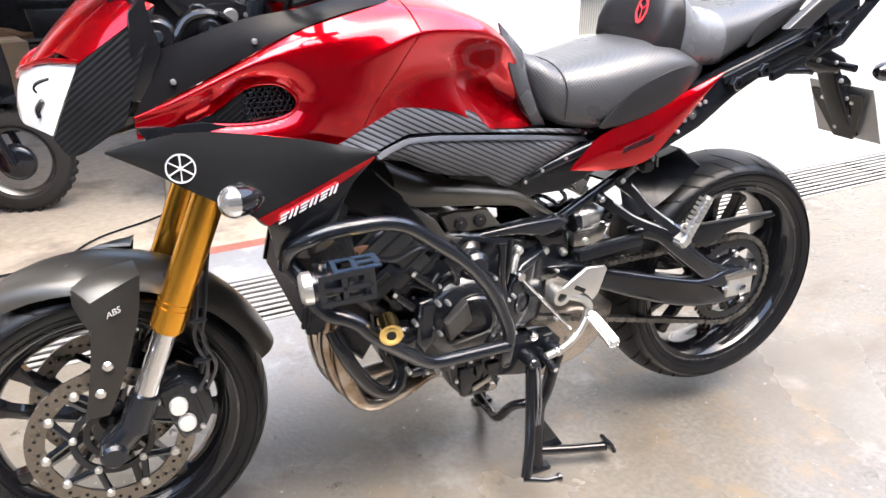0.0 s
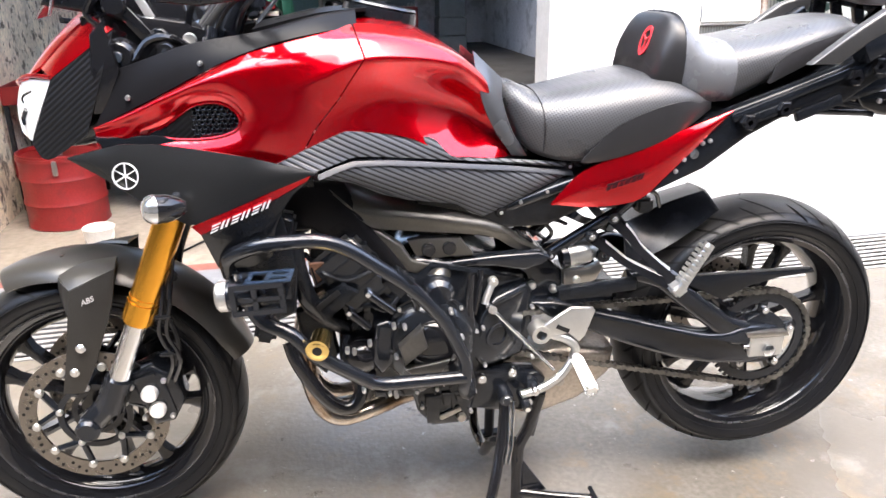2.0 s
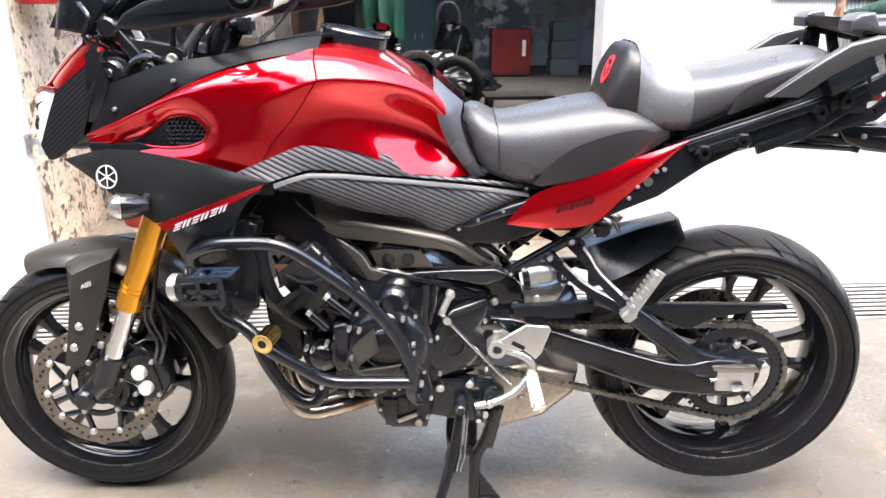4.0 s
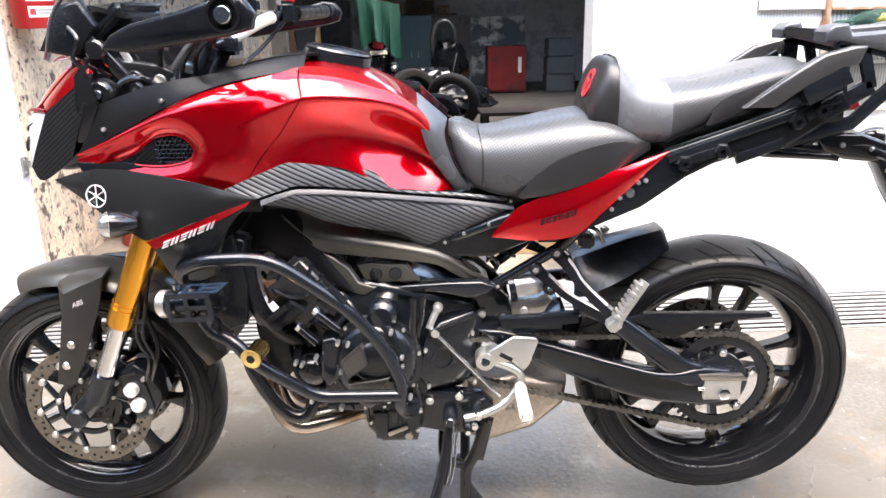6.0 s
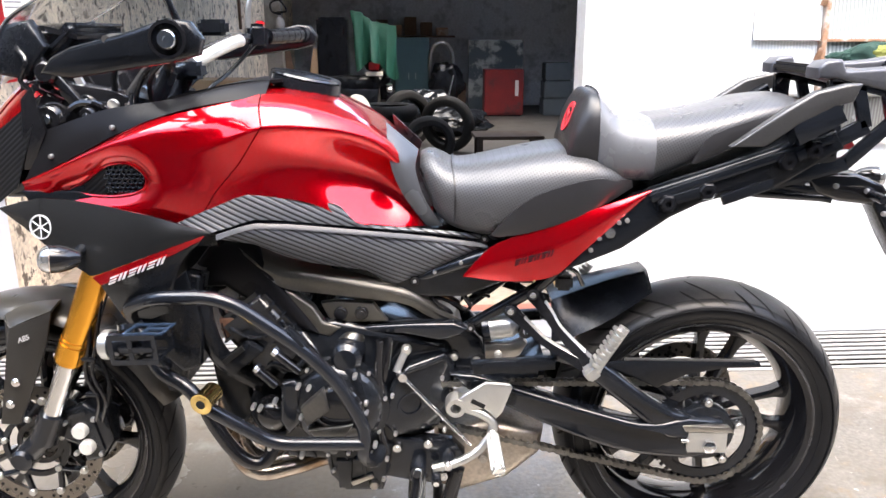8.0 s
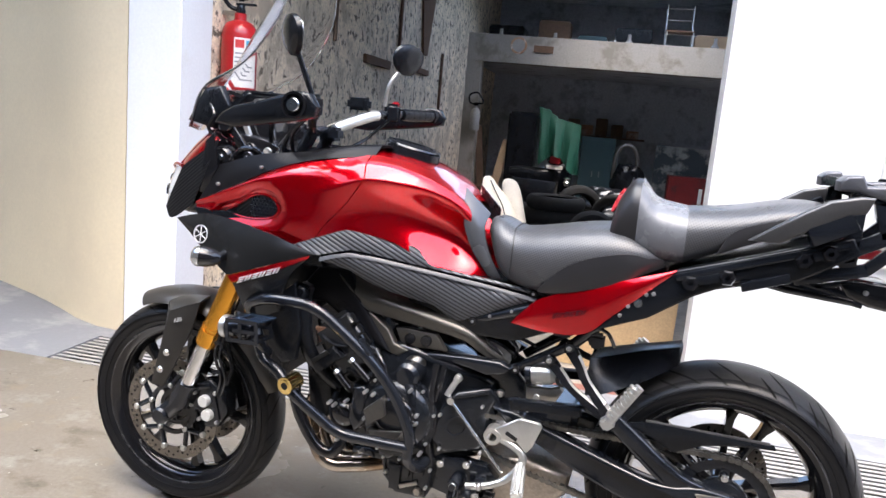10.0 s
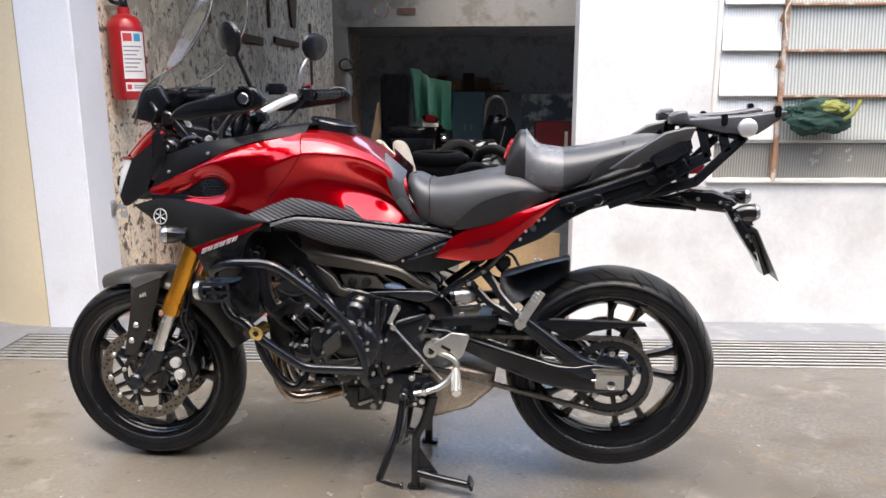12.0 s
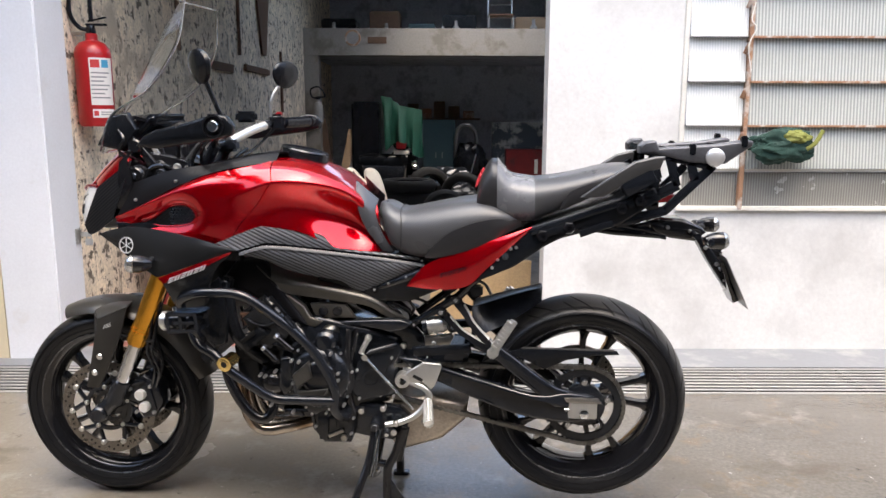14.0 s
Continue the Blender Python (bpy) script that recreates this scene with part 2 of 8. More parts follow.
def box(cx, cy, cz, sx, sy, sz, bevel=0.004, m=None, bm=None, seg=2):
    bm = bm or bmesh.new()
    r = bmesh.ops.create_cube(bm, size=1.0)
    for v in r["verts"]:
        v.co = Vector((v.co.x * sx, v.co.y * sy, v.co.z * sz))
    if bevel:
        es = list({e for v in r["verts"] for e in v.link_edges})
        r = bmesh.ops.bevel(bm, geom=es, offset=min(bevel, 0.45 * min(sx, sy, sz)), segments=seg, affect="EDGES")
        vs = list({v for f in r["faces"] for v in f.verts})
    else:
        vs = r["verts"]
    t = Matrix.Translation((cx, cy, cz)) @ (m or Matrix())
    seen = set()
    stack = list(vs)
    while stack:
        v = stack.pop()
        if v in seen:
            continue
        seen.add(v)
        stack += [e.other_vert(v) for e in v.link_edges]
    for v in seen:
        v.co = t @ v.co
    return bm


def tube(pts, r, n=10, smooth=0, bm=None, caps=True, taper=None):
    """A round bar along pts; smooth: how many points a smooth curve through them gets."""
    bm = bm or bmesh.new()
    P = smooth_line(pts, smooth) if smooth else [Vector(p) for p in pts]
    rows, up = [], None
    for i, p in enumerate(P):
        d = (P[min(i + 1, len(P) - 1)] - P[max(i - 1, 0)]).normalized()
        if up is None:
            up = Vector((0, 1, 0)) if abs(d.y) < 0.9 else Vector((0, 0, 1))
        s = d.cross(up).normalized()
        up = s.cross(d).normalized()
        rr = r if taper is None else r + (taper - r) * i / (len(P) - 1)
        rows.append([p + rr * (math.cos(2 * math.pi * k / n) * s + math.sin(2 * math.pi * k / n) * up) for k in range(n)])
    vs = grid_faces(bm, rows, close_u=True)
    if caps:
        bm.faces.new(vs[0][::-1]), bm.faces.new(vs[-1])
    return bm


def bent(pts, radius, steps=5):
    """The line through pts with its corners rounded."""
    P = [Vector(p) for p in pts]
    out = [P[0]]
    for a, b, c in zip(P, P[1:], P[2:]):
        k = min(radius, 0.45 * (a - b).length, 0.45 * (c - b).length)
        s, e = b + (a - b).normalized() * k, b + (c - b).normalized() * k
        for i in range(steps + 1):
            t = i / steps
            out.append((1 - t) ** 2 * s + 2 * t * (1 - t) * b + t * t * e)
    return out + [P[-1]]


def lathe(profile, c, n=48, axis="y", bm=None, closed=False):
    """Turns a profile of (radius, along) round an axis through c."""
    bm = bm or bmesh.new()
    rows = []
    for k in range(n):
        a = 2 * math.pi * k / n
        ca, sa = math.cos(a), math.sin(a)
        row = []
        for r, h in profile:
            q = {"y": (r * ca, h, r * sa), "z": (r * ca, r * sa, h), "x": (h, r * ca, r * sa)}[axis]
            row.append(Vector(c) + Vector(q))
        rows.append(row)
    vs = grid_faces(bm, rows, close_u=closed, close_v=True)
    bmesh.ops.remove_doubles(bm, verts=bm.verts[:], dist=1e-5)
    return bm


def rod(a, b, r, n=14, bm=None, r2=None):
    return tube([a, b], r, n, bm=bm, taper=r2)


def loft(sections, cap=True, bm=None, closed=True):
    bm = bm or bmesh.new()
    vs = grid_faces(bm, sections, close_u=closed)
    if cap:
        bm.faces.new(vs[0][::-1]), bm.faces.new(vs[-1])
    return bm


def body(stations, n=24, nx=30, crease=None):
    """A symmetrical body: stations of (x, half profile of (y, z) from the top middle to the bottom middle), smoothly joined."""
    k = len(stations[0][1])
    lines = []
    for i in range(k):
        lines.append(smooth_line([(x, prof[i][0], prof[i][1]) for x, prof in stations], nx))
    secs = []
    for j in range(nx):
        col = [lines[i][j] for i in range(k)]
        half = smooth_line(col, n) if crease is None else smooth_line(col[:crease + 1], n // 2) + smooth_line(col[crease:], n - n // 2)[1:]
        secs.append([Vector((p.x, -p.y, p.z)) for p in half] + [p for p in half[-2:0:-1]])
    return loft(secs)


def bolts(name, spots, material, parent, r=0.006, y=0.004, label=""):
    """Round socket-head screws facing the left side, one part each on one shared mesh."""
    first = None
    for x, yy, z in spots:
        if first is None:
            bm = lathe([(0, -y * 1.3), (r * 0.45, -y * 1.3), (r * 0.5, -y), (r * 0.85, -y), (r, -y * 0.6), (r, y), (0, y)], (0, 0, 0), 12)
            ob = first = part(name, bm, material, parent, label)
        else:
            ob = new(name, first.data)
            ob.parent = parent
        ob.location = (x, yy, z)


def pair(name, bm, material, parent, label="", sharp=38):
    """The piece on the left side and its mirror image on the right, as two parts."""
    ob = part(name, bm, material, parent, label, sharp)
    other = bmesh.new()
    other.from_mesh(ob.data)
    for v in other.verts:
        v.co.y = -v.co.y
    part(name, other, material, parent, label, sharp)
    return ob


def strut(p, q, w, y0, y1, bevel=0.003, w2=None, bm=None):
    """A flat bar in the side view from p to q, w wide."""
    a, b = Vector((p[0], 0, p[1])), Vector((q[0], 0, q[1]))
    d = (b - a).normalized()
    n = Vector((-d.z, 0, d.x))
    w2 = w if w2 is None else w2
    P = [a + n * w / 2, a - n * w / 2, b - n * w2 / 2, b + n * w2 / 2]
    return plate([(v.x, v.z) for v in P], y0, y1, bevel, bm=bm)


def dome(c, r, h, n=28, axis="y", sign=-1, lip=0.004):
    """A round cover: flat rim and a domed face."""
    prof = [(0, sign * h)] + [(r * math.sin(a) * 0.9, sign * h * (0.35 + 0.65 * math.cos(a))) for a in (0.4, 0.8, 1.15, 1.45)] + [(r * 0.93, sign * h * 0.30), (r, sign * h * 0.28), (r, 0), (0, 0)]
    return lathe(prof, c, n, axis)


# ---- the court and the workshop behind it: u along the wall, v into the workshop ----
ROOM = pose(0, 0, 0, 0, 0, 4.5)
PLASTER = mat("white_plaster", (0.69, 0.69, 0.675), 0.75, 0.0, 0.08, 3, 60, bump=0.18, stain=(0.53, 0.525, 0.51), stain_scale=2.2, stain_at=(0.48, 0.72))
BLUISH = mat("white_gloss_paint", (0.73, 0.75, 0.78), 0.5, 0.0, 0.05, 4, 80, bump=0.12, stain=(0.62, 0.60, 0.57), stain_scale=3, stain_at=(0.6, 0.8))
CREAM = mat("cream_plaster", (0.69, 0.595, 0.41), 0.75, 0.0, 0.05, 3, 60, bump=0.12, stain=(0.62, 0.53, 0.37), stain_scale=1.2, stain_at=(0.5, 0.75))
ROUGH = mat("peeling_old_plaster", (0.78, 0.67, 0.51), 0.9, 0.0, 0.34, 4, 45, bump=1.0, stain=(0.15, 0.12, 0.09), stain_scale=13, stain_at=(0.535, 0.60))
CONCRETE = mat("worn_concrete", (0.112, 0.104, 0.092), 0.21, 0.0, 0.34, 1.3, 70, bump=0.22, stain=(0.094, 0.082, 0.068), stain_scale=1.5, stain_at=(0.45, 0.68), rough_vary=0.5, specular=0.85)


def scuffs(m, colour, scale, at, stretch=(1, 1, 1)):
    """Lays a second kind of mark over a material: scuffs, drips or dust with a shape of their own."""
    N, Lk = m.node_tree.nodes, m.node_tree.links
    b = N["Principled BSDF"]
    old = b.inputs["Base Color"].links[0].from_socket
    tc, mp, nz, mr, mx = (N.new("ShaderNode" + k) for k in ("TexCoord", "Mapping", "TexNoise", "MapRange", "Mix"))
    mp.inputs["Scale"].default_value = stretch
    mp.inputs["Location"].default_value = (3.7, 1.3, 5.1)
    nz.inputs["Scale"].default_value, nz.inputs["Detail"].default_value, nz.inputs["Roughness"].default_value = scale, 9, 0.7
    mr.inputs["From Min"].default_value, mr.inputs["From Max"].default_value = at
    mx.data_type = "RGBA"
    mx.inputs[7].default_value = (*colour, 1)
    Lk.new(tc.outputs["Object"], mp.inputs["Vector"]), Lk.new(mp.outputs[0], nz.inputs["Vector"]), Lk.new(nz.outputs[0], mr.inputs["Value"])
    Lk.new(mr.outputs[0], mx.inputs[0]), Lk.new(old, mx.inputs[6]), Lk.new(mx.outputs[2], b.inputs["Base Color"])
    return m


scuffs(ROUGH, (0.52, 0.44, 0.33), 2.6, (0.52, 0.62))
scuffs(ROUGH, (0.24, 0.19, 0.14), 6.0, (0.60, 0.66), (1, 1.6, 0.6))
scuffs(ROUGH, (0.11, 0.09, 0.07), 30.0, (0.60, 0.64))
scuffs(CONCRETE, (0.09, 0.075, 0.06), 2.6, (0.64, 0.74))
scuffs(CONCRETE, (0.130, 0.105, 0.076), 7.0, (0.54, 0.64))


def beige_side(m, colour, x0, x1):
    """Beige over one side of the floor, ragged-edged; brightness is put into this colour too."""
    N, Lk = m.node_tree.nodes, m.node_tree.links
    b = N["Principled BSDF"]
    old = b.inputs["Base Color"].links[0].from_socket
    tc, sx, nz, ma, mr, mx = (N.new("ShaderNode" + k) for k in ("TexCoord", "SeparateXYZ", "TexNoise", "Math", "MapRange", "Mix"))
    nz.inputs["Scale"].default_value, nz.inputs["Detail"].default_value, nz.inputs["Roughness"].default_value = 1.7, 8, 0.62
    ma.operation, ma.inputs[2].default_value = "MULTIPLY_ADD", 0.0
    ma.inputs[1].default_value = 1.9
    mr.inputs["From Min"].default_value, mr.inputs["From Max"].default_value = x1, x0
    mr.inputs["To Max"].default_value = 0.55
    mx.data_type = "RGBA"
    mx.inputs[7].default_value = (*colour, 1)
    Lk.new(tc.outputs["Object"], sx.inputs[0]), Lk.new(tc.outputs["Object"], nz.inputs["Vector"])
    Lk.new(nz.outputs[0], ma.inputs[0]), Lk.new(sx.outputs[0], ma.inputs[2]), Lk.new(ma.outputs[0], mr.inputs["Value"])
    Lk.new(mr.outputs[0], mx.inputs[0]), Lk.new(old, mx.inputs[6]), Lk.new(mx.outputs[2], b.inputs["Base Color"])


beige_side(CONCRETE, (0.185, 0.163, 0.133), 0.70, 1.45)
scuffs(CONCRETE, (0.225, 0.212, 0.190), 4.0, (0.55, 0.74))
scuffs(CONCRETE, (0.060, 0.052, 0.043), 11.0, (0.63, 0.70))
scuffs(CONCRETE, (0.085, 0.072, 0.057), 2.1, (0.56, 0.70), (1, 1.5, 1))
scuffs(CONCRETE, (0.30, 0.285, 0.26), 34.0, (0.655, 0.70))
GREY_FLOOR = mat("grey_floor_paint", (0.175, 0.183, 0.20), 0.45, 0.0, 0.08, 2, 40, bump=0.1, stain=(0.28, 0.28, 0.28), stain_scale=3)
# back floor: the dimness deep in the workshop is put into this dark colour
DIM_FLOOR = mat("dim_concrete", (0.055, 0.050, 0.045), 0.7, 0.0, 0.3, 2, 30, bump=0.3, stain=(0.045, 0.040, 0.036), stain_scale=2)
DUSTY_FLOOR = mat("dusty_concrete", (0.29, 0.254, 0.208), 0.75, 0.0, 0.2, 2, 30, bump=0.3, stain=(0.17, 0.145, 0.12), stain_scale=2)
TERRA = mat("red_oxide_floor_paint", (0.22, 0.085, 0.065), 0.6, 0.0, 0.2, 5, 60)
DARKWALL = mat("sooty_wall", (0.62, 0.635, 0.67), 0.9, 0.0, 0.18, 3, 30, bump=0.3, stain=(0.40, 0.41, 0.44), stain_scale=3)
IRON = mat("galvanised_bar", (0.33, 0.325, 0.315), 0.5, 0.4, 0.2, 12, 200)
# near-black, so the shade down in the drain is carried by the colour
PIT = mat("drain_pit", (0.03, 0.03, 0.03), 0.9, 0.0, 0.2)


def prism(outline, z0, z1, bevel=0.0, bm=None):
    """An upright piece with that outline in the plan."""
    bm = bm or bmesh.new()
    a = [bm.verts.new((x, y, z0)) for x, y in outline]
    b = [bm.verts.new((x, y, z1)) for x, y in outline]
    n = len(a)
    fs = [bm.faces.new(a[::-1]), bm.faces.new(b)] + [bm.faces.new((a[i], a[(i + 1) % n], b[(i + 1) % n], b[i])) for i in range(n)]
    bmesh.ops.recalc_face_normals(bm, faces=fs)
    if bevel:
        es = [e for e in bm.edges if abs(e.verts[0].co.z - e.verts[1].co.z) > 0.5 * (z1 - z0)]
        bmesh.ops.bevel(bm, geom=es, offset=bevel, segments=3, affect="EDGES")
    return bm


def slab(u0, u1, v0, v1, z0, z1, bm=None):
    return prism([(u0, v0), (u1, v0), (u1, v1), (u0, v1)], z0, z1, bm=bm)


def setting(name, bm, material, label="", sharp=38):
    ob = part(name, bm, material, None, label, sharp)
    ob.matrix_world = ROOM
    return tagged(ob, kind="structure")


D0, D1, WALL = 0.88, 1.235, 1.525
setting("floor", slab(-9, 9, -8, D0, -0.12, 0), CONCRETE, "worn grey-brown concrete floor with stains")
bm = slab(-9, 9, D1, WALL + 0.02, -0.12, 0.0)
slab(-9, -1.88, D0, D1, -0.12, 0.0, bm=bm), slab(-9, -1.70, WALL + 0.02, 3.5, -0.12, 0.0, bm=bm)
setting("floor_strip", bm, GREY_FLOOR, "smooth grey painted strip along the wall")
setting("floor_threshold", slab(-1.56, 0.82, WALL + 0.02, 1.62, -0.12, 0.0), TERRA, "worn red-oxide threshold of the workshop")
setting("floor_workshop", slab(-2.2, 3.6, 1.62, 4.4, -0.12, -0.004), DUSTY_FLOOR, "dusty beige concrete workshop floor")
setting("floor_workshop_back", slab(-2.2, 3.6, 4.4, 11.3, -0.12, -0.004), DIM_FLOOR, "concrete floor at the back of the workshop, coloured dark for its dimness")
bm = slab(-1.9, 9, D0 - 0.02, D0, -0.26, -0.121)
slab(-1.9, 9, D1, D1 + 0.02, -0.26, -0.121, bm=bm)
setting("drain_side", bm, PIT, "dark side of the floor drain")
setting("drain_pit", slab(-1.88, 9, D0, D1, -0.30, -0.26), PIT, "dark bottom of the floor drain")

# wall with the window opening: u 1.44 to 2.76, z 0.71 to 2.14
W0, W1, Z0, Z1 = 1.47, 2.76, 0.72, 2.14
bm = slab(0.82, W0, WALL, 1.68, 0, 3.4)
slab(W1, 9, WALL, 1.68, 0, 3.4, bm=bm), slab(W0, W1, WALL, 1.68, 0, Z0, bm=bm), slab(W0, W1, WALL, 1.68, Z1, 3.4, bm=bm)
setting("wall_north", bm, PLASTER, "sunlit white plastered wall, slightly stained")
setting("wall_lintel", slab(-1.56, 0.82, 1.42, 1.62, 2.85, 3.4), PLASTER, "white plastered lintel over the workshop door")
setting("wall_pilaster", prism([(-1.83, 1.34), (-1.56, 1.34), (-1.56, 1.62), (-1.83, 1.62)], 0, 3.4, 0.008), BLUISH, "white painted pilaster beside the workshop door")
front = smooth_line([(-1.832, 1.343, 0), (-2.07, 1.39, 0), (-2.35, 1.55, 0), (-2.63, 1.70, 0), (-3.4, 2.05, 0), (-4.6, 2.6, 0), (-6.5, 3.2, 0)], 30)
setting("wall_west", prism([(p.x, p.y) for p in front] + [(-6.5, 3.5), (-3.0, 2.2), (-1.832, 1.62)], 0, 3.4), CREAM, "rounded cream-yellow plastered wall")

# inside of the workshop
setting("wall_workshop_west", slab(-1.80, -1.62, 1.62, 11.1, -0.004, 3.2), ROUGH, "old workshop wall with peeling mottled plaster")
setting("wall_workshop_north", slab(-1.80, 3.5, 11.1, 11.3, -0.004, 3.2), DARKWALL, "dark sooty back wall of the workshop")
setting("wall_workshop_east", slab(3.3, 3.5, 1.68, 11.1, -0.004, 3.2), DARKWALL, "dark sooty side wall of the workshop")
# ceiling with an added, unseen opening that lets sky light into the workshop
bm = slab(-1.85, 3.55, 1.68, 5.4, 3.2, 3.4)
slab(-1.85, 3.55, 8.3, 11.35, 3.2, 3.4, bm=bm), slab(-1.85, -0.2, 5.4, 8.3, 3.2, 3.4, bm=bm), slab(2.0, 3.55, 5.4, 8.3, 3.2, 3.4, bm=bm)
setting("ceiling", bm, DARKWALL, "dark workshop ceiling with an added opening to the sky")
BEAM = mat("dusty_beam_paint", (0.29, 0.27, 0.24), 0.8, 0.0, 0.15, 3, 50, stain=(0.20, 0.18, 0.15), stain_scale=3)
setting("beam", slab(-1.62, 3.3, 8.5, 8.75, 1.985, 2.345), BEAM, "dusty off-white beam of the storage loft")
setting("column", slab(-1.62, -1.42, 8.52, 8.72, -0.004, 1.985), BEAM, "off-white column under the loft beam")
setting("loft_floor", slab(-1.62, 3.3, 8.75, 11.1, 2.0, 2.12), DARKWALL, "dark storage loft")

# the court: unseen walls added behind and beside the camera, and the sky above
# dark render, so that the added walls give dark reflections
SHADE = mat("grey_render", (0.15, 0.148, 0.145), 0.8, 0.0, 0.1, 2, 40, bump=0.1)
setting("wall_south", slab(-9, 9, -8.2, -8, -0.12, 5.5), SHADE, "plain grey unseen wall added to close the court and cut low sky")
setting("wall_court_east", slab(9, 9.2, -8, 3, -0.12, 5.5), SHADE, "plain grey unseen wall added to close the court and cut low sky")
setting("wall_court_west", slab(-9.2, -9, -8, 3.4, -0.12, 5.5), SHADE, "plain grey unseen wall added to close the court and cut low sky")
# unseen porch roof, guessed from reflections; its edge shapes the light on the motorcycle
bm = slab(-9, 9, -8, -3.3, 3.75, 3.85)
for k in range(9):
    slab(-9, 9, -7.6 + 0.46 * k, -7.52 + 0.46 * k, 3.60, 3.75, bm=bm)
setting("roof_south", bm, mat("old_roof_boards", (0.12, 0.115, 0.11), 0.7, 0.0, 0.2, 3, 40), "unseen boarded porch roof that shades the court's camera side")
# eave out of view, added only to dim the cream wall and pilaster
setting("eave_west", slab(-9, -1.25, 0.0, 3.5, 3.4, 3.5), SHADE, "unseen eave added to shade the cream wall and pilaster")
setting("wall_far", slab(-9, -6.5, 3.2, 3.4, 0, 3.4), CREAM, "plain cream wall beyond the corner")


def drain_grate():
    g = thing("drain_grate", "long grey steel floor drain grate with parallel bars", "drain grate", at=ROOM)
    n = 9
    step = (D1 - D0) / n
    first = None
    for i in range(n):
        if first is None:
            first = part("bar", box(0, 0, -0.003, 10.86, step * 0.52, 0.004, 0.001), IRON, g)
            ob = first
        else:
            ob = new("bar", first.data)
            ob.parent = g
        ob.location = (3.56, D0 + step * (i + 0.5), 0)
    first = None
    for k in range(22):
        if first is None:
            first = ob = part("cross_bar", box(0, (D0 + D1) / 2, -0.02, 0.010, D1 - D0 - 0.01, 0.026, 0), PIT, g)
        else:
            ob = new("cross_bar", first.data)
            ob.parent = g
        ob.location = (-1.8 + k * 0.5, 0, 0)


drain_grate()


# ---- the motorcycle: nose towards -x, rear wheel held just off the floor by the centre stand ----
bike = thing("motorcycle", "red and black touring motorcycle with gold fork on its centre stand", "motorcycle")
FA, RA = Vector((-0.72, 0, 0.300)), Vector((0.727, 0, 0.361))


def wheel(name, c, r, width, rim_r, rim_w, label):
    """Rim, tyre with grooves and ten spokes; the rim is the part, the rest sits on it."""
    w, k = rim_w / 2, rim_r
    prof = [(k - 0.006, -w + 0.004), (k + 0.006, -w), (k + 0.010, -w + 0.006), (k - 0.006, -w + 0.016), (k - 0.014, -w + 0.03),
            (k - 0.020, -w * 0.3), (k - 0.020, w * 0.3), (k - 0.014, w - 0.03), (k - 0.006, w - 0.016), (k + 0.010, w - 0.006), (k + 0.006, w), (k - 0.006, w - 0.004),
            (k - 0.018, w * 0.70), (k - 0.029, w * 0.28), (k - 0.029, -w * 0.28), (k - 0.018, -w * 0.70)]
    rim = part(name, lathe(prof, c, 72, closed=True), BLACK_GLOSS, bike, label)
    # paler ring on each rim edge: its highlight is put into the colour
    for s_ in (-1, 1):
        part("rim_lip", lathe([(k + 0.004, s_ * (w + 0.0005)), (k + 0.0065, s_ * (w + 0.0022)), (k + 0.009, s_ * (w + 0.0014)), (k + 0.009, s_ * (w - 0.003)), (k + 0.004, s_ * (w - 0.003))], c, 72, closed=True), LIP, rim, "satin rim edge, paler for its highlight")
    h = width / 2
    tp = []
    for i in range(-10, 11):
        a = i / 10
        yy = h * math.sin(a * math.pi / 2 * 0.98)
        rr = r - (r - rim_r - 0.038) * (1 - math.cos(a * math.pi / 2)) ** 0.86
        tp.append((rr, yy))
    tp = [(rim_r + 0.004, -w + 0.004), (rim_r + 0.014, -w - 0.003), (rim_r + 0.030, -h * 0.985)] + tp + [(rim_r + 0.030, h * 0.985), (rim_r + 0.014, w + 0.003), (rim_r + 0.004, w - 0.004)]
    tyre = part("tyre", lathe(tp, c, 96), RUBBER, rim, "black road tyre with curved tread grooves", 60)
    part("tread", lathe([(q + 0.0006, yy) for q, yy in tp[7:-7]], c, 96), TREAD, tyre, "dusty worn tread", 60)
    for q0, y_ in ((rim_r + 0.020, h * 0.93), (rim_r + 0.041, h * 0.998)):
        for s_ in (-1, 1):
            part("sidewall_rib", lathe([(q0, s_ * (y_ - 0.004)), (q0 + 0.0006, s_ * (y_ + 0.0022)), (q0 + 0.0022, s_ * (y_ + 0.0022)), (q0 + 0.003, s_ * (y_ - 0.004))], c, 96), RUBBER, tyre)
    prof_r = lambda yy: r - (r - rim_r - 0.038) * (1 - math.cos(math.asin(max(-1, min(1, yy / h / 0.9995))) / 0.98)) ** 0.86
    kinds = []
    for y0, y1, turn in ((-0.93, -0.10, 0.36), (-0.95, -0.50, 0.20), (0.90, 0.10, 0.36)):
        P = []
        for i in range(9):
            t = i / 8
            yy = h * (y0 + (y1 - y0) * t)
            a = turn * (t - 0.35 * t * t)
            q, w_ = prof_r(yy) + 0.0011, 0.0008 + 0.0034 * math.sin(math.pi * min(1, 0.12 + t * 0.95)) ** 0.6
            P.append([(q * math.cos(a + s_ * w_ / r), yy, q * math.sin(a + s_ * w_ / r)) for s_ in (-1, 1)])
        kinds.append(P)
    n = 17 if width > 0.15 else 15
    for s, P in enumerate(kinds):
        data = None
        for i in range(n):
            if data is None:
                bm = bmesh.new()
                grid_faces(bm, P)
                bmesh.ops.solidify(bm, geom=bm.faces[:], thickness=0.0016)
                ob = part("tread_groove", bm, GROOVE, rim)
                data = ob.data
            else:
                ob = new("tread_groove", data)
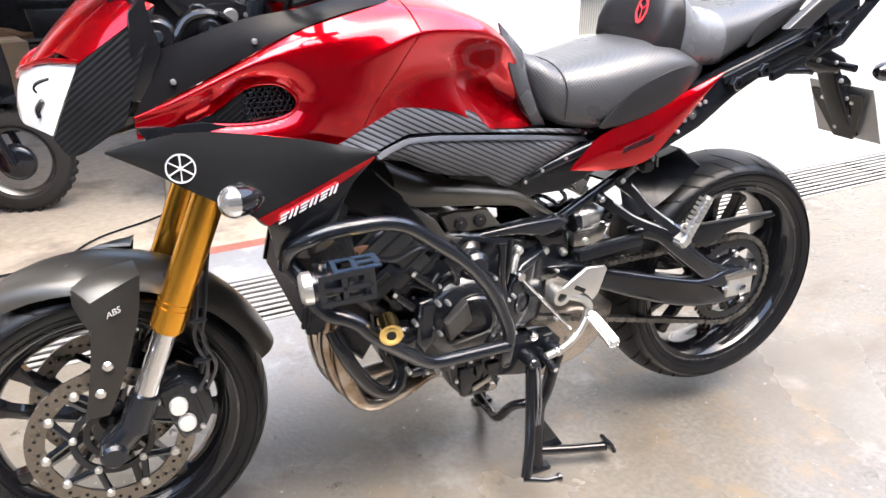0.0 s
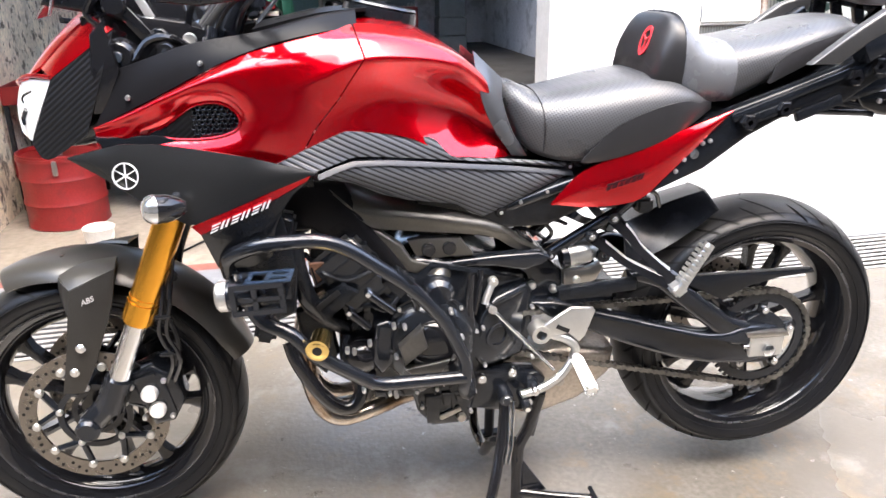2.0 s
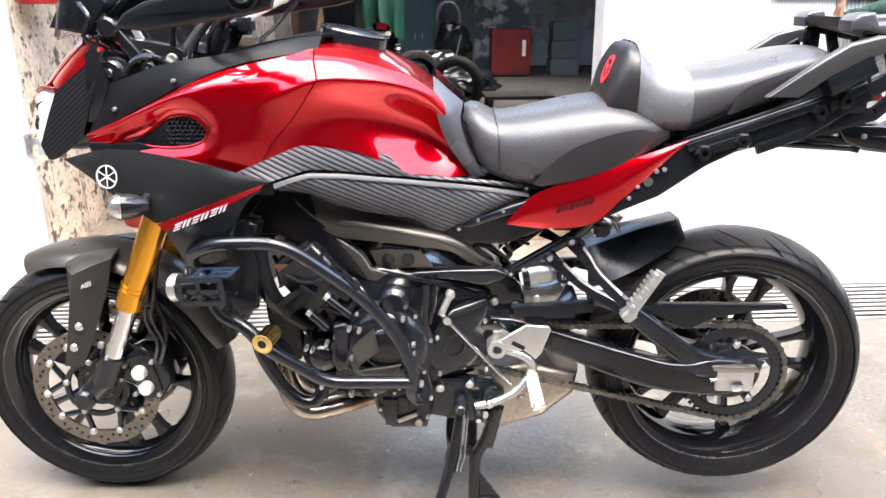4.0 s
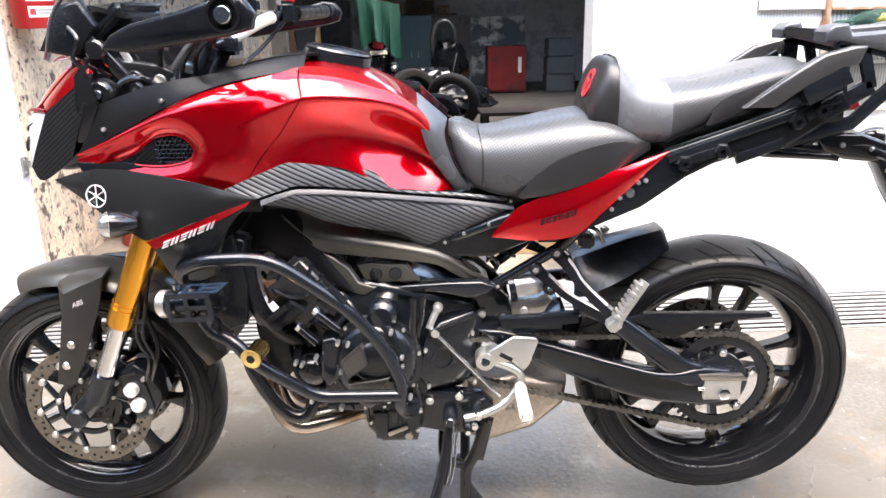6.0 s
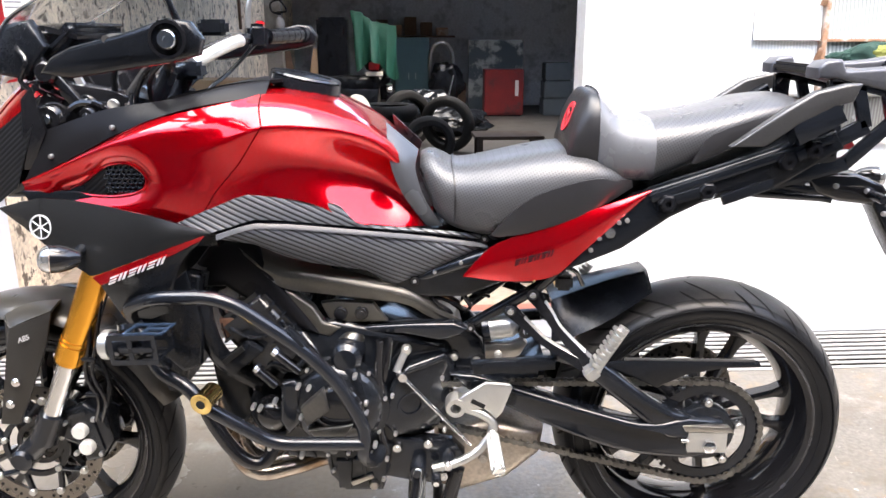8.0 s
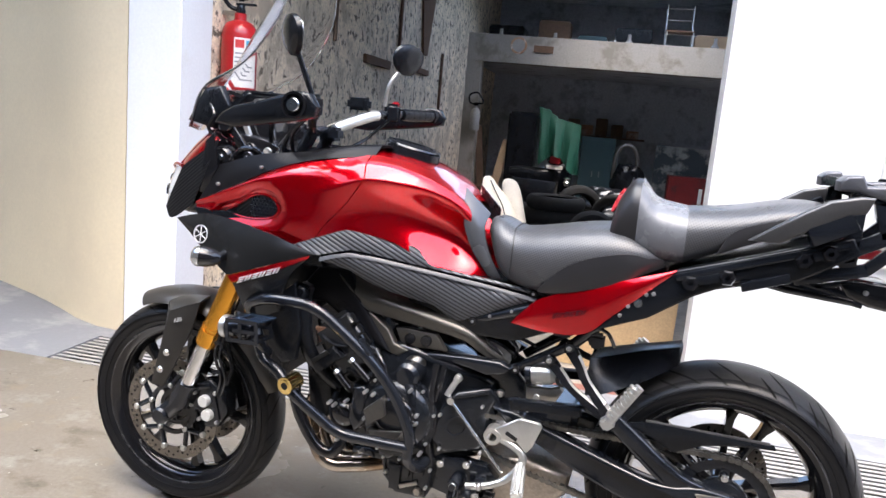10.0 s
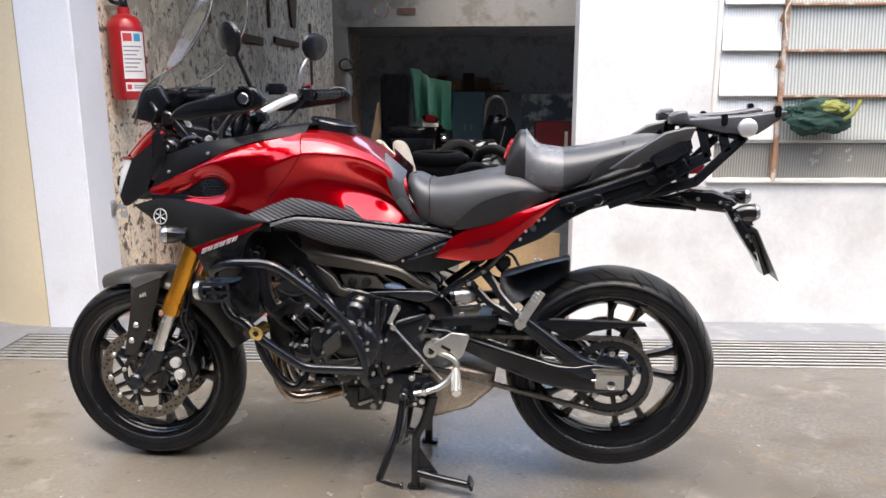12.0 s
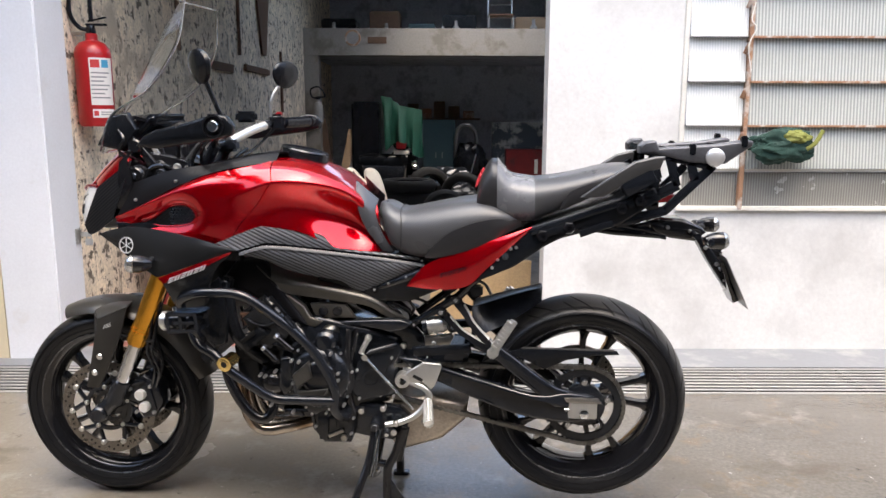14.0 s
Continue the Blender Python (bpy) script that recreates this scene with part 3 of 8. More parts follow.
                ob.parent = rim
            ob.matrix_basis = Matrix.Translation(c) @ Matrix.Rotation(-2 * math.pi * (i + 0.45 * s) / n, 4, "Y")
    hub = part("hub", lathe([(0.0, -0.05), (0.035, -0.05), (0.042, -0.03), (0.036, 0), (0.042, 0.03), (0.035, 0.05), (0, 0.05)], c, 28), BLACK_GLOSS, rim)
    data = None
    for i in range(10):
        if data is None:
            bm = bmesh.new()
            secs = []
            for t in (0, 0.15, 0.5, 0.85, 1.0):
                rr = 0.034 + (rim_r - 0.026 - 0.034) * t
                ww = 0.0105 - 0.003 * math.sin(math.pi * t) + (0.006 if t == 1.0 else 0)
                dd = 0.016 - 0.004 * t
                off = 0.018 * t * (1 - t)
                secs.append([(rr, -dd, off - ww), (rr, -dd * 1.25, off), (rr, -dd, off + ww), (rr, dd, off + ww), (rr, dd * 1.25, off), (rr, dd, off - ww)])
            ob = part("spoke", loft(secs, bm=bm), BLACK_GLOSS, rim)
            data = ob.data
        else:
            ob = new("spoke", data)
            ob.parent = rim
        pair = 0.10 if i % 2 else -0.10
        ob.matrix_basis = Matrix.Translation(c) @ Matrix.Rotation(2 * math.pi * i / 10 + pair + 0.25, 4, "Y")
    return rim


def brake_disc(c, y, r, inner, holes, parent):
    bm = lathe([(inner, y - 0.0025), (r, y - 0.0025), (r, y + 0.0025), (inner, y + 0.0025)], c, 72, closed=True)
    d = part("brake_disc", bm, DISC, parent, "drilled steel brake disc")
    data = None
    for ring, rr in enumerate((inner + 0.012, (inner + r) / 2, r - 0.010)):
        for k in range(holes):
            if data is None:
                ob = part("disc_hole", lathe([(0, y - 0.0036), (0.0035, y - 0.0036), (0.0035, y), (0, y)], (0, 0, 0), 8), GROOVE, parent)
                data = ob.data
            else:
                ob = new("disc_hole", data)
                ob.parent = parent
            a = 2 * math.pi * (k + ring * 0.33) / holes
            ob.location = (c.x + rr * math.cos(a), 0, c.z + rr * math.sin(a))
    return d


front_wheel = wheel("front_wheel", FA, 0.299, 0.120, 0.226, 0.098, "black ten-spoke cast wheel")
rear_wheel = wheel("rear_wheel", RA, 0.310, 0.174, 0.230, 0.150, "black ten-spoke cast wheel")
for y in (-0.078, 0.078):
    brake_disc(FA, y, 0.147, 0.113, 18, front_wheel)
    carrier = part("disc_carrier", lathe([(0.062, y - 0.004), (0.074, y - 0.004), (0.074, y + 0.004), (0.062, y + 0.004)], FA, 40, closed=True), BLACK_METAL, front_wheel, "black disc carrier")
    for k in range(5):
        a = 2 * math.pi * k / 5 + 0.4
        p0 = Vector((math.cos(a) * 0.07, y, math.sin(a) * 0.07))
        for s in (-0.35, 0.35):
            part("carrier_arm", rod(FA + p0, FA + Vector((math.cos(a + s) * 0.118, y, math.sin(a + s) * 0.118)), 0.007, 8), BLACK_METAL, front_wheel)
    if y < 0:
        spots = [(FA.x + 0.116 * math.cos(2 * math.pi * k / 5 + 0.4 + s), y - 0.006, FA.z + 0.116 * math.sin(2 * math.pi * k / 5 + 0.4 + s)) for k in range(5) for s in (-0.35, 0.35)]
        bolts("disc_rivet", spots, ALU, front_wheel, 0.0085, 0.004)
        bolts("disc_bolt", [(FA.x + 0.068 * math.cos(2 * math.pi * k / 5 + 0.4), y - 0.006, FA.z + 0.068 * math.sin(2 * math.pi * k / 5 + 0.4)) for k in range(5)], ALU, front_wheel, 0.007, 0.004)
brake_disc(RA, 0.105, 0.122, 0.085, 16, rear_wheel)

# fork: upper gold tubes, chrome stanchions, black feet
FD = Vector((0.432, 0, 1.0)).normalized()          # the fork's direction, upwards and back
for side in (-1, 1):
    y = 0.112 * side
    base = Vector((-0.675, y, 0.345))
    at = lambda s: base + FD * s
    bm = rod(at(0.20), at(0.62), 0.0285, 24)
    g = part("fork_tube", bm, GOLD, bike, "gold anodised fork tube")
    bm = rod(at(0.195), at(0.235), 0.0305, 24)
    rod(at(0.188), at(0.20), 0.026, 24, bm=bm)
    rod(at(0.24), at(0.246), 0.0300, 24, bm=bm)
    part("fork_collar", bm, GOLD, g)
    part("stanchion", rod(at(0.03), at(0.20), 0.0208, 24), CHROME, bike, "chromed fork stanchion")
    bm = rod(at(0.06), at(-0.01), 0.027, 20, r2=0.029)
    tube([at(0.0), (-0.705, y, 0.315), (-0.72, y, 0.300)], 0.026, 14, bm=bm)
    lathe([(0, -0.034 * 1), (0.018, -0.034), (0.024, -0.028), (0.024, 0.028), (0.018, 0.034), (0, 0.034)], (-0.72, y, 0.300), 20, bm=bm)
    plate([(-0.690, 0.345), (-0.60, 0.322), (-0.585, 0.36), (-0.605, 0.375), (-0.665, 0.375)], y * 0.80 - 0.010, y * 0.80 + 0.010, 0.004, bm=bm)
    part("fork_foot", bm, BLACK_METAL, bike, "black cast fork foot")
    # brake caliper behind the foot
    bm = bmesh.new()
    plate([(-0.640, 0.395), (-0.590, 0.418), (-0.545, 0.385), (-0.535, 0.33), (-0.560, 0.285), (-0.600, 0.275), (-0.62, 0.33)], y * 0.62 - 0.034, y * 0.62 + 0.034, 0.010, 3, bm=bm)
    cal = part("brake_caliper", bm, BLACK_METAL, bike, "black radial brake caliper")
    for x, z in ((-0.600, 0.356), (-0.589, 0.318)):
        part("caliper_piston", lathe([(0, -0.014), (0.014, -0.014), (0.0165, -0.010), (0.0165, 0.022), (0.0, 0.022)] if side < 0 else [(0, 0.014), (0.014, 0.014), (0.0165, 0.010), (0.0165, -0.022), (0, -0.022)], (x, y * 0.62 + side * 0.036, z), 20), PISTON, cal, "bright round piston cover")
    if side < 0:
        bolts("caliper_bolt", [(-0.634, -0.106, 0.372), (-0.562, -0.106, 0.300), (-0.570, -0.106, 0.382), (-0.617, -0.106, 0.300)], ZINC, cal, 0.0055, 0.005)
        part("caliper_rib", strut((-0.572, 0.378), (-0.556, 0.308), 0.008, -0.110, -0.100, 0.002), BLACK_METAL, cal)
        part("caliper_rib", strut((-0.628, 0.385), (-0.585, 0.400), 0.010, -0.110, -0.100, 0.002), BLACK_METAL, cal)
    bm = tube([(-0.552, y * 0.7, 0.40), (-0.535, y * 0.75, 0.46), (-0.550, y * 0.8, 0.56), (-0.50, y * 0.8, 0.70)], 0.006, 8, 20)
    part("brake_hose", bm, BLACK, bike, "black brake hose")
bolts("axle_bolt", [(-0.72, -0.147, 0.30)], ALU, bike, 0.013, 0.006, "front axle bolt")
part("front_axle", rod((-0.72, -0.14, 0.3), (-0.72, 0.14, 0.3), 0.012), STEEL, bike)
part("sensor_ring", lathe([(0.040, -0.064), (0.052, -0.064), (0.052, -0.060), (0.040, -0.060)], FA, 40, closed=True), BLACK_METAL, bike)

# front mudguard: a curved blade over the tyre, legs down to the fork
def mudguard(a0, a1, r, half, n=22):
    rows = []
    for i in range(n):
        t = i / (n - 1)
        a = radians(a0 + (a1 - a0) * t)
        hw = half * (0.55 + 0.45 * min(1, 4.5 * t, 6 * (1 - t) + 0.4))
        row = []
        for k in range(13):
            b = radians(-80 + 160 * k / 12)
            rr = r - 0.045 * (1 - math.cos(b))
            row.append((FA.x + rr * math.cos(a), hw * math.sin(b) / math.sin(radians(80)), FA.z + rr * math.sin(a)))
        rows.append(row)
    bm = bmesh.new()
    grid_faces(bm, rows)
    bmesh.ops.recalc_face_normals(bm, faces=bm.faces[:])
    bmesh.ops.solidify(bm, geom=bm.faces[:], thickness=0.004)
    return bm


part("front_mudguard", mudguard(116, 18, 0.338, 0.085), GUARD, bike, "matt dark grey front mudguard")
LEG_FRONT = [(-0.712, -0.116, 0.592), (-0.719, -0.127, 0.545), (-0.729, -0.133, 0.485), (-0.742, -0.135, 0.425), (-0.752, -0.134, 0.385)]
LEG_REAR = [(-0.628, -0.104, 0.626), (-0.640, -0.117, 0.560), (-0.663, -0.128, 0.495), (-0.690, -0.133, 0.430), (-0.714, -0.133, 0.384)]
pair("mudguard_leg", panel(LEG_FRONT, LEG_REAR, 24, 8, 0.004, 0.006), GUARD_SHADED, bike, "matt grey mudguard leg")
pair("mudguard_shoulder", panel([(-0.742, -0.074, 0.612), (-0.690, -0.060, 0.630), (-0.636, -0.045, 0.632)], [(-0.712, -0.115, 0.593), (-0.670, -0.110, 0.611), (-0.628, -0.103, 0.627)], 12, 6, 0.004, 0.006, out=(0, -0.6, 0.8)), GUARD, bike, "matt grey shoulder between mudguard and leg")
pair("mudguard_web", panel([(-0.742, -0.078, 0.608), (-0.728, -0.100, 0.602), (-0.712, -0.115, 0.592)], [(-0.742, -0.082, 0.580), (-0.731, -0.105, 0.560), (-0.719, -0.126, 0.545)], 10, 5, 0.0, 0.005, out=(-0.9, -0.4, 0)), GUARD_SHADED, bike)
bolts("mudguard_bolt", [(-0.702, -0.139, 0.483), (-0.721, -0.139, 0.433)], CHROME, bike, 0.0095, 0.004)

# the red skin: one run of guide lines from the nose to the seat, parted by the seam between fairing and tank
# x, top middle z, then half width and height of: upper edge, crease, hollow, lower edge
SKIN = [(-0.600, 0.980, 0.168, 0.906, 0.176, 0.900, 0.177, 0.890, 0.172, 0.875), (-0.540, 1.000, 0.178, 0.934, 0.190, 0.916, 0.192, 0.898, 0.188, 0.874),
        (-0.480, 1.020, 0.186, 0.962, 0.203, 0.941, 0.206, 0.905, 0.202, 0.867), (-0.400, 1.040, 0.190, 1.001, 0.215, 0.964, 0.220, 0.905, 0.212, 0.846),
        (-0.338, 1.060, 0.184, 1.028, 0.219, 0.974, 0.225, 0.903, 0.217, 0.834), (-0.281, 1.058, 0.174, 1.045, 0.218, 0.971, 0.221, 0.905, 0.216, 0.846),
        (-0.213, 1.068, 0.152, 1.059, 0.213, 0.988, 0.202, 0.928, 0.199, 0.872), (-0.143, 1.075, 0.122, 1.066, 0.205, 1.012, 0.180, 0.948, 0.180, 0.882),
        (-0.070, 1.066, 0.112, 1.055, 0.188, 1.011, 0.150, 0.940, 0.165, 0.869), (0.007, 1.029, 0.096, 1.026, 0.158, 0.997, 0.100, 0.912, 0.146, 0.830),
        (0.060, 0.989, 0.076, 0.989, 0.124, 0.970, 0.074, 0.886, 0.122, 0.813), (0.100, 0.958, 0.062, 0.949, 0.100, 0.925, 0.077, 0.862, 0.103, 0.809),
        (0.145, 0.891, 0.050, 0.884, 0.082, 0.868, 0.083, 0.838, 0.083, 0.806)]
SEAM = [(1.080, -0.165), (1.065, -0.158), (1.014, -0.142), (0.947, -0.189), (0.899, -0.232), (0.830, -0.276)]


def skin_guides():
    out = []
    for i in (2, 4, 6, 8):
        L = smooth_line([(r[0], r[i], r[i + 1]) for r in SKIN], 200)
        out.append(([p.x for p in L], [p.y for p in L], [p.z for p in L]))
    L = smooth_line([(r[0], 0, r[1]) for r in SKIN], 200)
    return out, ([p.x for p in L], [p.z for p in L])


GUIDES, CROWN = skin_guides()


def skin_profile(x, n=56):
    """Points down the left side at x, from the upper edge to the lower one, the crease rounded off."""
    B, C, D, E = [Vector((x, -float(np.interp(x, g[0], g[1])), float(np.interp(x, g[0], g[2])))) for g in GUIDES]
    up = smooth_line([B, B.lerp(C, 0.5) + Vector((0, -0.0085, 0.0065)), C], 24)
    P = even(up + smooth_line([C, D, E], 30)[1:], n)
    for _ in range(2):
        P = [P[0]] + [(P[i - 1] + 2 * P[i] + P[i + 1]) / 4 for i in range(1, n - 1)] + [P[-1]]
    return P


def seam_x(v, n=56):
    x = -0.18
    for _ in range(8):
        z = skin_profile(x, n)[v].z
        zs, xs = [q[0] for q in SEAM][::-1], [q[1] for q in SEAM][::-1]
        x = 0.5 * x + 0.5 * float(np.interp(z, zs, xs))
    return x


def skin_rows(x_of, cols, n=56):
    """The grid of points for columns spread between two lines; x_of(v) gives each row's first and last x."""
    ends = [x_of(v) for v in range(n)]
    cache = {}

    def at(x, v):
        k = round(x, 4)
        if k not in cache:
            cache[k] = skin_profile(k, n)
        return cache[k][v]
    return [[at(a + (b - a) * c / (cols - 1), v) for c in range(cols)] for v, (a, b) in enumerate(ends)]


SEAMS = [seam_x(v) for v in range(56)]


REAR = [float(np.interp(v, (0, 20, 38, 55), (0.084, 0.098, 0.112, 0.150))) for v in range(56)]


def tank_shell():
    side = skin_rows(lambda v: (SEAMS[v] + 0.0016, REAR[v]), 60)
    top = []
    for k in range(14):
        t = k / 14
        row = []
        for p in side[0]:
            zc = float(np.interp(p.x, CROWN[0], CROWN[1]))
            row.append(Vector((p.x, p.y * t, zc + (p.z - zc) * t ** 2.2)))
        top.append(row)
    rows = top + side
    rows = [[r[0] + Vector((0.012, 0.012 if i > 13 else 0, -0.010))] + r for i, r in enumerate(rows)]
    rows.append([p + Vector((0, 0.025, -0.004)) for p in rows[-1]])
    bm = bmesh.new()
    grid_faces(bm, rows)
    both(bm)
    bmesh.ops.remove_doubles(bm, verts=bm.verts[:], dist=1e-5)
    return bm


part("tank", tank_shell(), RED, bike, "glossy candy-red fuel tank", 50)
bm = lathe([(0, 0.012), (0.062, 0.012), (0.070, 0.006), (0.072, -0.012), (0.066, -0.018), (0, -0.018)], (0, 0, 0), 36, "z")
cap = part("fuel_cap", bm, BLACK, bike, "round black fuel filler cap")
cap.matrix_basis = pose(-0.10, 0, 1.080, 0, 12, 0)
part("cap_ring", lathe([(0.050, 0.014), (0.066, 0.014), (0.070, 0.010), (0.066, 0.008), (0.050, 0.008)], (0, 0, 0), 36, "z", closed=True), BLACK_METAL, cap)
# grey trim between tank and seat
bm = panel([(0.067, -0.078, 1.009), (0.074, -0.104, 0.941), (0.097, -0.105, 0.877), (0.142, -0.090, 0.809)], [(0.128, -0.062, 0.954), (0.123, -0.088, 0.918), (0.142, -0.091, 0.860), (0.175, -0.082, 0.805)], 20, 5, 0.006, 0.008)
pair("tank_trim", bm, GREY_PAINT, bike, "smooth grey trim behind the tank")

# red side fairings with an oval air intake
def in_poly(x, z, P):
    c = False
    for (x0, z0), (x1, z1) in zip(P, P[1:] + P[:1]):
        if (z0 > z) != (z1 > z) and x < (x1 - x0) * (z - z0) / (z1 - z0) + x0:
            c = not c
    return c


def nearest(x, z, P):
    best = (9, x, z)
    for (x0, z0), (x1, z1) in zip(P, P[1:] + P[:1]):
        dx, dz = x1 - x0, z1 - z0
        t = max(0, min(1, ((x - x0) * dx + (z - z0) * dz) / (dx * dx + dz * dz + 1e-12)))
        qx, qz = x0 + dx * t, z0 + dz * t
        d = math.hypot(qx - x, qz - z)
        if d < best[0]:
            best = (d, qx, qz)
    return best


INTAKE = [(p.x, p.z) for p in smooth_line([(-0.515, 0, 0.893), (-0.475, 0, 0.915), (-0.430, 0, 0.944), (-0.385, 0, 0.947), (-0.357, 0, 0.925), (-0.363, 0, 0.902), (-0.400, 0, 0.889), (-0.455, 0, 0.886), (-0.515, 0, 0.893)], 41)][:-1]


def dish(p):
    """Presses the skin in round the air intake."""
    d, qx, qz = nearest(p.x, p.z, INTAKE)
    inside = in_poly(p.x, p.z, INTAKE)
    q = Vector((qx, p.y, qz)) if d < 0.0019 else p.copy()
    q.y += 0.022 * (1.0 if inside else max(0, 1 - d / 0.045) ** 2)
    return q


def red_side():
    rows = skin_rows(lambda v: (-0.598, SEAMS[v] - 0.0012), 120)
    rows = [[dish(p) for p in r] for r in rows]
    rows = [r + [r[-1] + Vector((-0.006, 0.012, 0))] for r in rows]
    rows.append([p + Vector((0, 0.030, -0.006)) for p in rows[-1]])
    bm = bmesh.new()
    grid_faces(bm, rows)
    gone = [f for f in bm.faces if in_poly(f.calc_center_median().x, f.calc_center_median().z, INTAKE)]
    bmesh.ops.delete(bm, geom=gone, context="FACES")
    return bm


bm = red_side()
bmesh.ops.recalc_face_normals(bm, faces=bm.faces[:])
part("side_fairing", bm, RED, bike, "glossy red side fairing with an oval air intake", 60, recalc=False)
bm = both(red_side())
bmesh.ops.delete(bm, geom=[f for f in bm.faces if f.calc_center_median().y < 0], context="FACES")
part("side_fairing", bm, RED, bike, "glossy red side fairing", 60, recalc=False)
bm = plate([(x * 1.02 + 0.0088, z * 1.02 - 0.0185) for x, z in INTAKE], -0.184, -0.176, 0)
intake = part("air_intake", bm, BLACK, bike, "black air intake with honeycomb mesh")
data = None
for i in range(12):
    for j in range(8):
        x, z = -0.435 + 0.0095 * (i + 0.5 * (j % 2)), 0.890 + 0.0082 * j
        if nearest(x, z, INTAKE)[0] > 0.004 and in_poly(x, z, INTAKE):
            if data is None:
                ob = part("mesh_cell", lathe([(0.0032, -0.003), (0.0050, -0.004), (0.0050, 0.003), (0.0032, 0.003)], (0, 0, 0), 6, closed=True), BLACK_METAL, intake)
                data = ob.data
            else:
                ob = new("mesh_cell", data)
                ob.parent = intake
            ob.location = (x, -0.188, z)
lip = []
for x, z in INTAKE + INTAKE[:1]:
    prof = skin_profile(x)[::-1]
    lip.append((x, float(np.interp(z, [p.z for p in prof], [p.y for p in prof])) + 0.0215, z))
part("intake_rim", tube(lip, 0.0032, 8), RED, intake, "red rolled rim of the intake")
bm = panel([(-0.512, -0.1765, 0.8945), (-0.47, -0.186, 0.916), (-0.436, -0.191, 0.938)], [(-0.510, -0.1765, 0.8925), (-0.47, -0.186, 0.887), (-0.425, -0.191, 0.888)], 12, 4, 0.0, 0.004)
part("intake_liner", bm, CARBON_DARK, intake, "ribbed carbon-look liner")

# matt grey cover along the top of the fairing
bm = panel([(-0.545, -0.165, 1.005), (-0.428, -0.172, 1.042), (-0.319, -0.160, 1.058), (-0.219, -0.125, 1.081), (-0.150, -0.085, 1.089)],
           [(-0.598, -0.173, 0.908), (-0.540, -0.182, 0.936), (-0.480, -0.190, 0.964), (-0.400, -0.194, 1.003), (-0.338, -0.189, 1.027), (-0.281, -0.181, 1.043), (-0.213, -0.161, 1.055), (-0.150, -0.132, 1.061)], 26, 5, 0.004, 0.004)
pair("top_cover", bm, COVER, bike, "matt dark grey fairing cover")
bolts("cover_screw", [(-0.536, -0.182, 0.958), (-0.412, -0.194, 1.012)], ZINC, bike, 0.0045, 0.004)
bm = panel([(-0.33, -0.125, 1.060), (-0.22, -0.105, 1.083), (-0.13, -0.075, 1.090)], [(-0.33, 0.125, 1.060), (-0.22, 0.105, 1.083), (-0.13, 0.075, 1.090)], 14, 8, 0.0, 0.006, out=(0, 0, 1))
part("tank_top_cover", bm, COVER, bike, "grey cover in front of the filler cap")

# carbon-look side panels
bm = panel([(-0.301, -0.222, 0.844), (-0.250, -0.210, 0.865), (-0.198, -0.197, 0.885), (-0.180, -0.192, 0.890), (-0.156, -0.185, 0.887), (-0.095, -0.167, 0.876), (-0.028, -0.150, 0.865), (-0.014, -0.149, 0.858), (0.009, -0.148, 0.827), (0.032, -0.137, 0.820), (0.134, -0.107, 0.806), (0.303, -0.097, 0.787)],
           [(-0.241, -0.223, 0.826), (-0.205, -0.210, 0.835), (-0.172, -0.198, 0.844), (-0.159, -0.193, 0.844), (-0.118, -0.180, 0.839), (-0.065, -0.166, 0.831), (-0.011, -0.153, 0.823), (0.011, -0.149, 0.820), (0.033, -0.142, 0.816), (0.088, -0.124, 0.806), (0.145, -0.108, 0.797), (0.287, -0.098, 0.779)], 70, 4, 0.003, 0.004, smooth=False)
pair("upper_side_panel", bm, CARBON, bike, "ribbed carbon-look side panel")
LOWER_TOP = [(-0.233, -0.220, 0.820), (-0.200, -0.209, 0.830), (-0.169, -0.198, 0.836), (-0.107, -0.182, 0.831), (-0.022, -0.158, 0.818), (0.044, -0.142, 0.808), (0.134, -0.114, 0.793), (0.215, -0.102, 0.780), (0.264, -0.099, 0.773)]
LOWER_BOTTOM = [(-0.233, -0.216, 0.813), (-0.204, -0.200, 0.804), (-0.170, -0.186, 0.794), (-0.125, -0.168, 0.767), (-0.073, -0.152, 0.748), (0.027, -0.125, 0.726), (0.056, -0.114, 0.703), (0.083, -0.106, 0.691), (0.125, -0.100, 0.707), (0.215, -0.098, 0.748), (0.262, -0.098, 0.769)]
pair("lower_side_panel", panel(LOWER_TOP, LOWER_BOTTOM, 60, 8, 0.012, 0.004, smooth=False, power=0.7), CARBON, bike, "ribbed carbon-look side panel")
pair("panel_border", panel([(x, y - 0.0015, z + 0.0015) for x, y, z in LOWER_TOP], [(x + 0.002, y - 0.0065, z - 0.007) for x, y, z in LOWER_TOP], 50, 2, 0.001, 0.003, smooth=False), CARBON_SMOOTH, bike, "smooth grey border of the side panel")
pair("panel_gap", panel([(x, y + 0.010, z + 0.012) for x, y, z in LOWER_TOP], [(x, y + 0.004, z - 0.004) for x, y, z in LOWER_TOP], 30, 2, 0.0, 0.003, smooth=False), BLACK, bike, "dark joint between the side panels")
bolts("panel_screw", [(0.258, -0.101, 0.785)], BLACK_GLOSS, bike, 0.009, 0.005)
bolts("panel_screw_core", [(0.258, -0.105, 0.785)], ZINC, bike, 0.0038, 0.003)

# lower dark fairing: flat facets that meet in a crease
U1 = [(-0.647, -0.185, 0.862), (-0.596, -0.205, 0.877), (-0.550, -0.218, 0.888), (-0.493, -0.226, 0.887), (-0.421, -0.236, 0.877), (-0.347, -0.242, 0.863), (-0.285, -0.245, 0.846), (-0.235, -0.245, 0.832)]
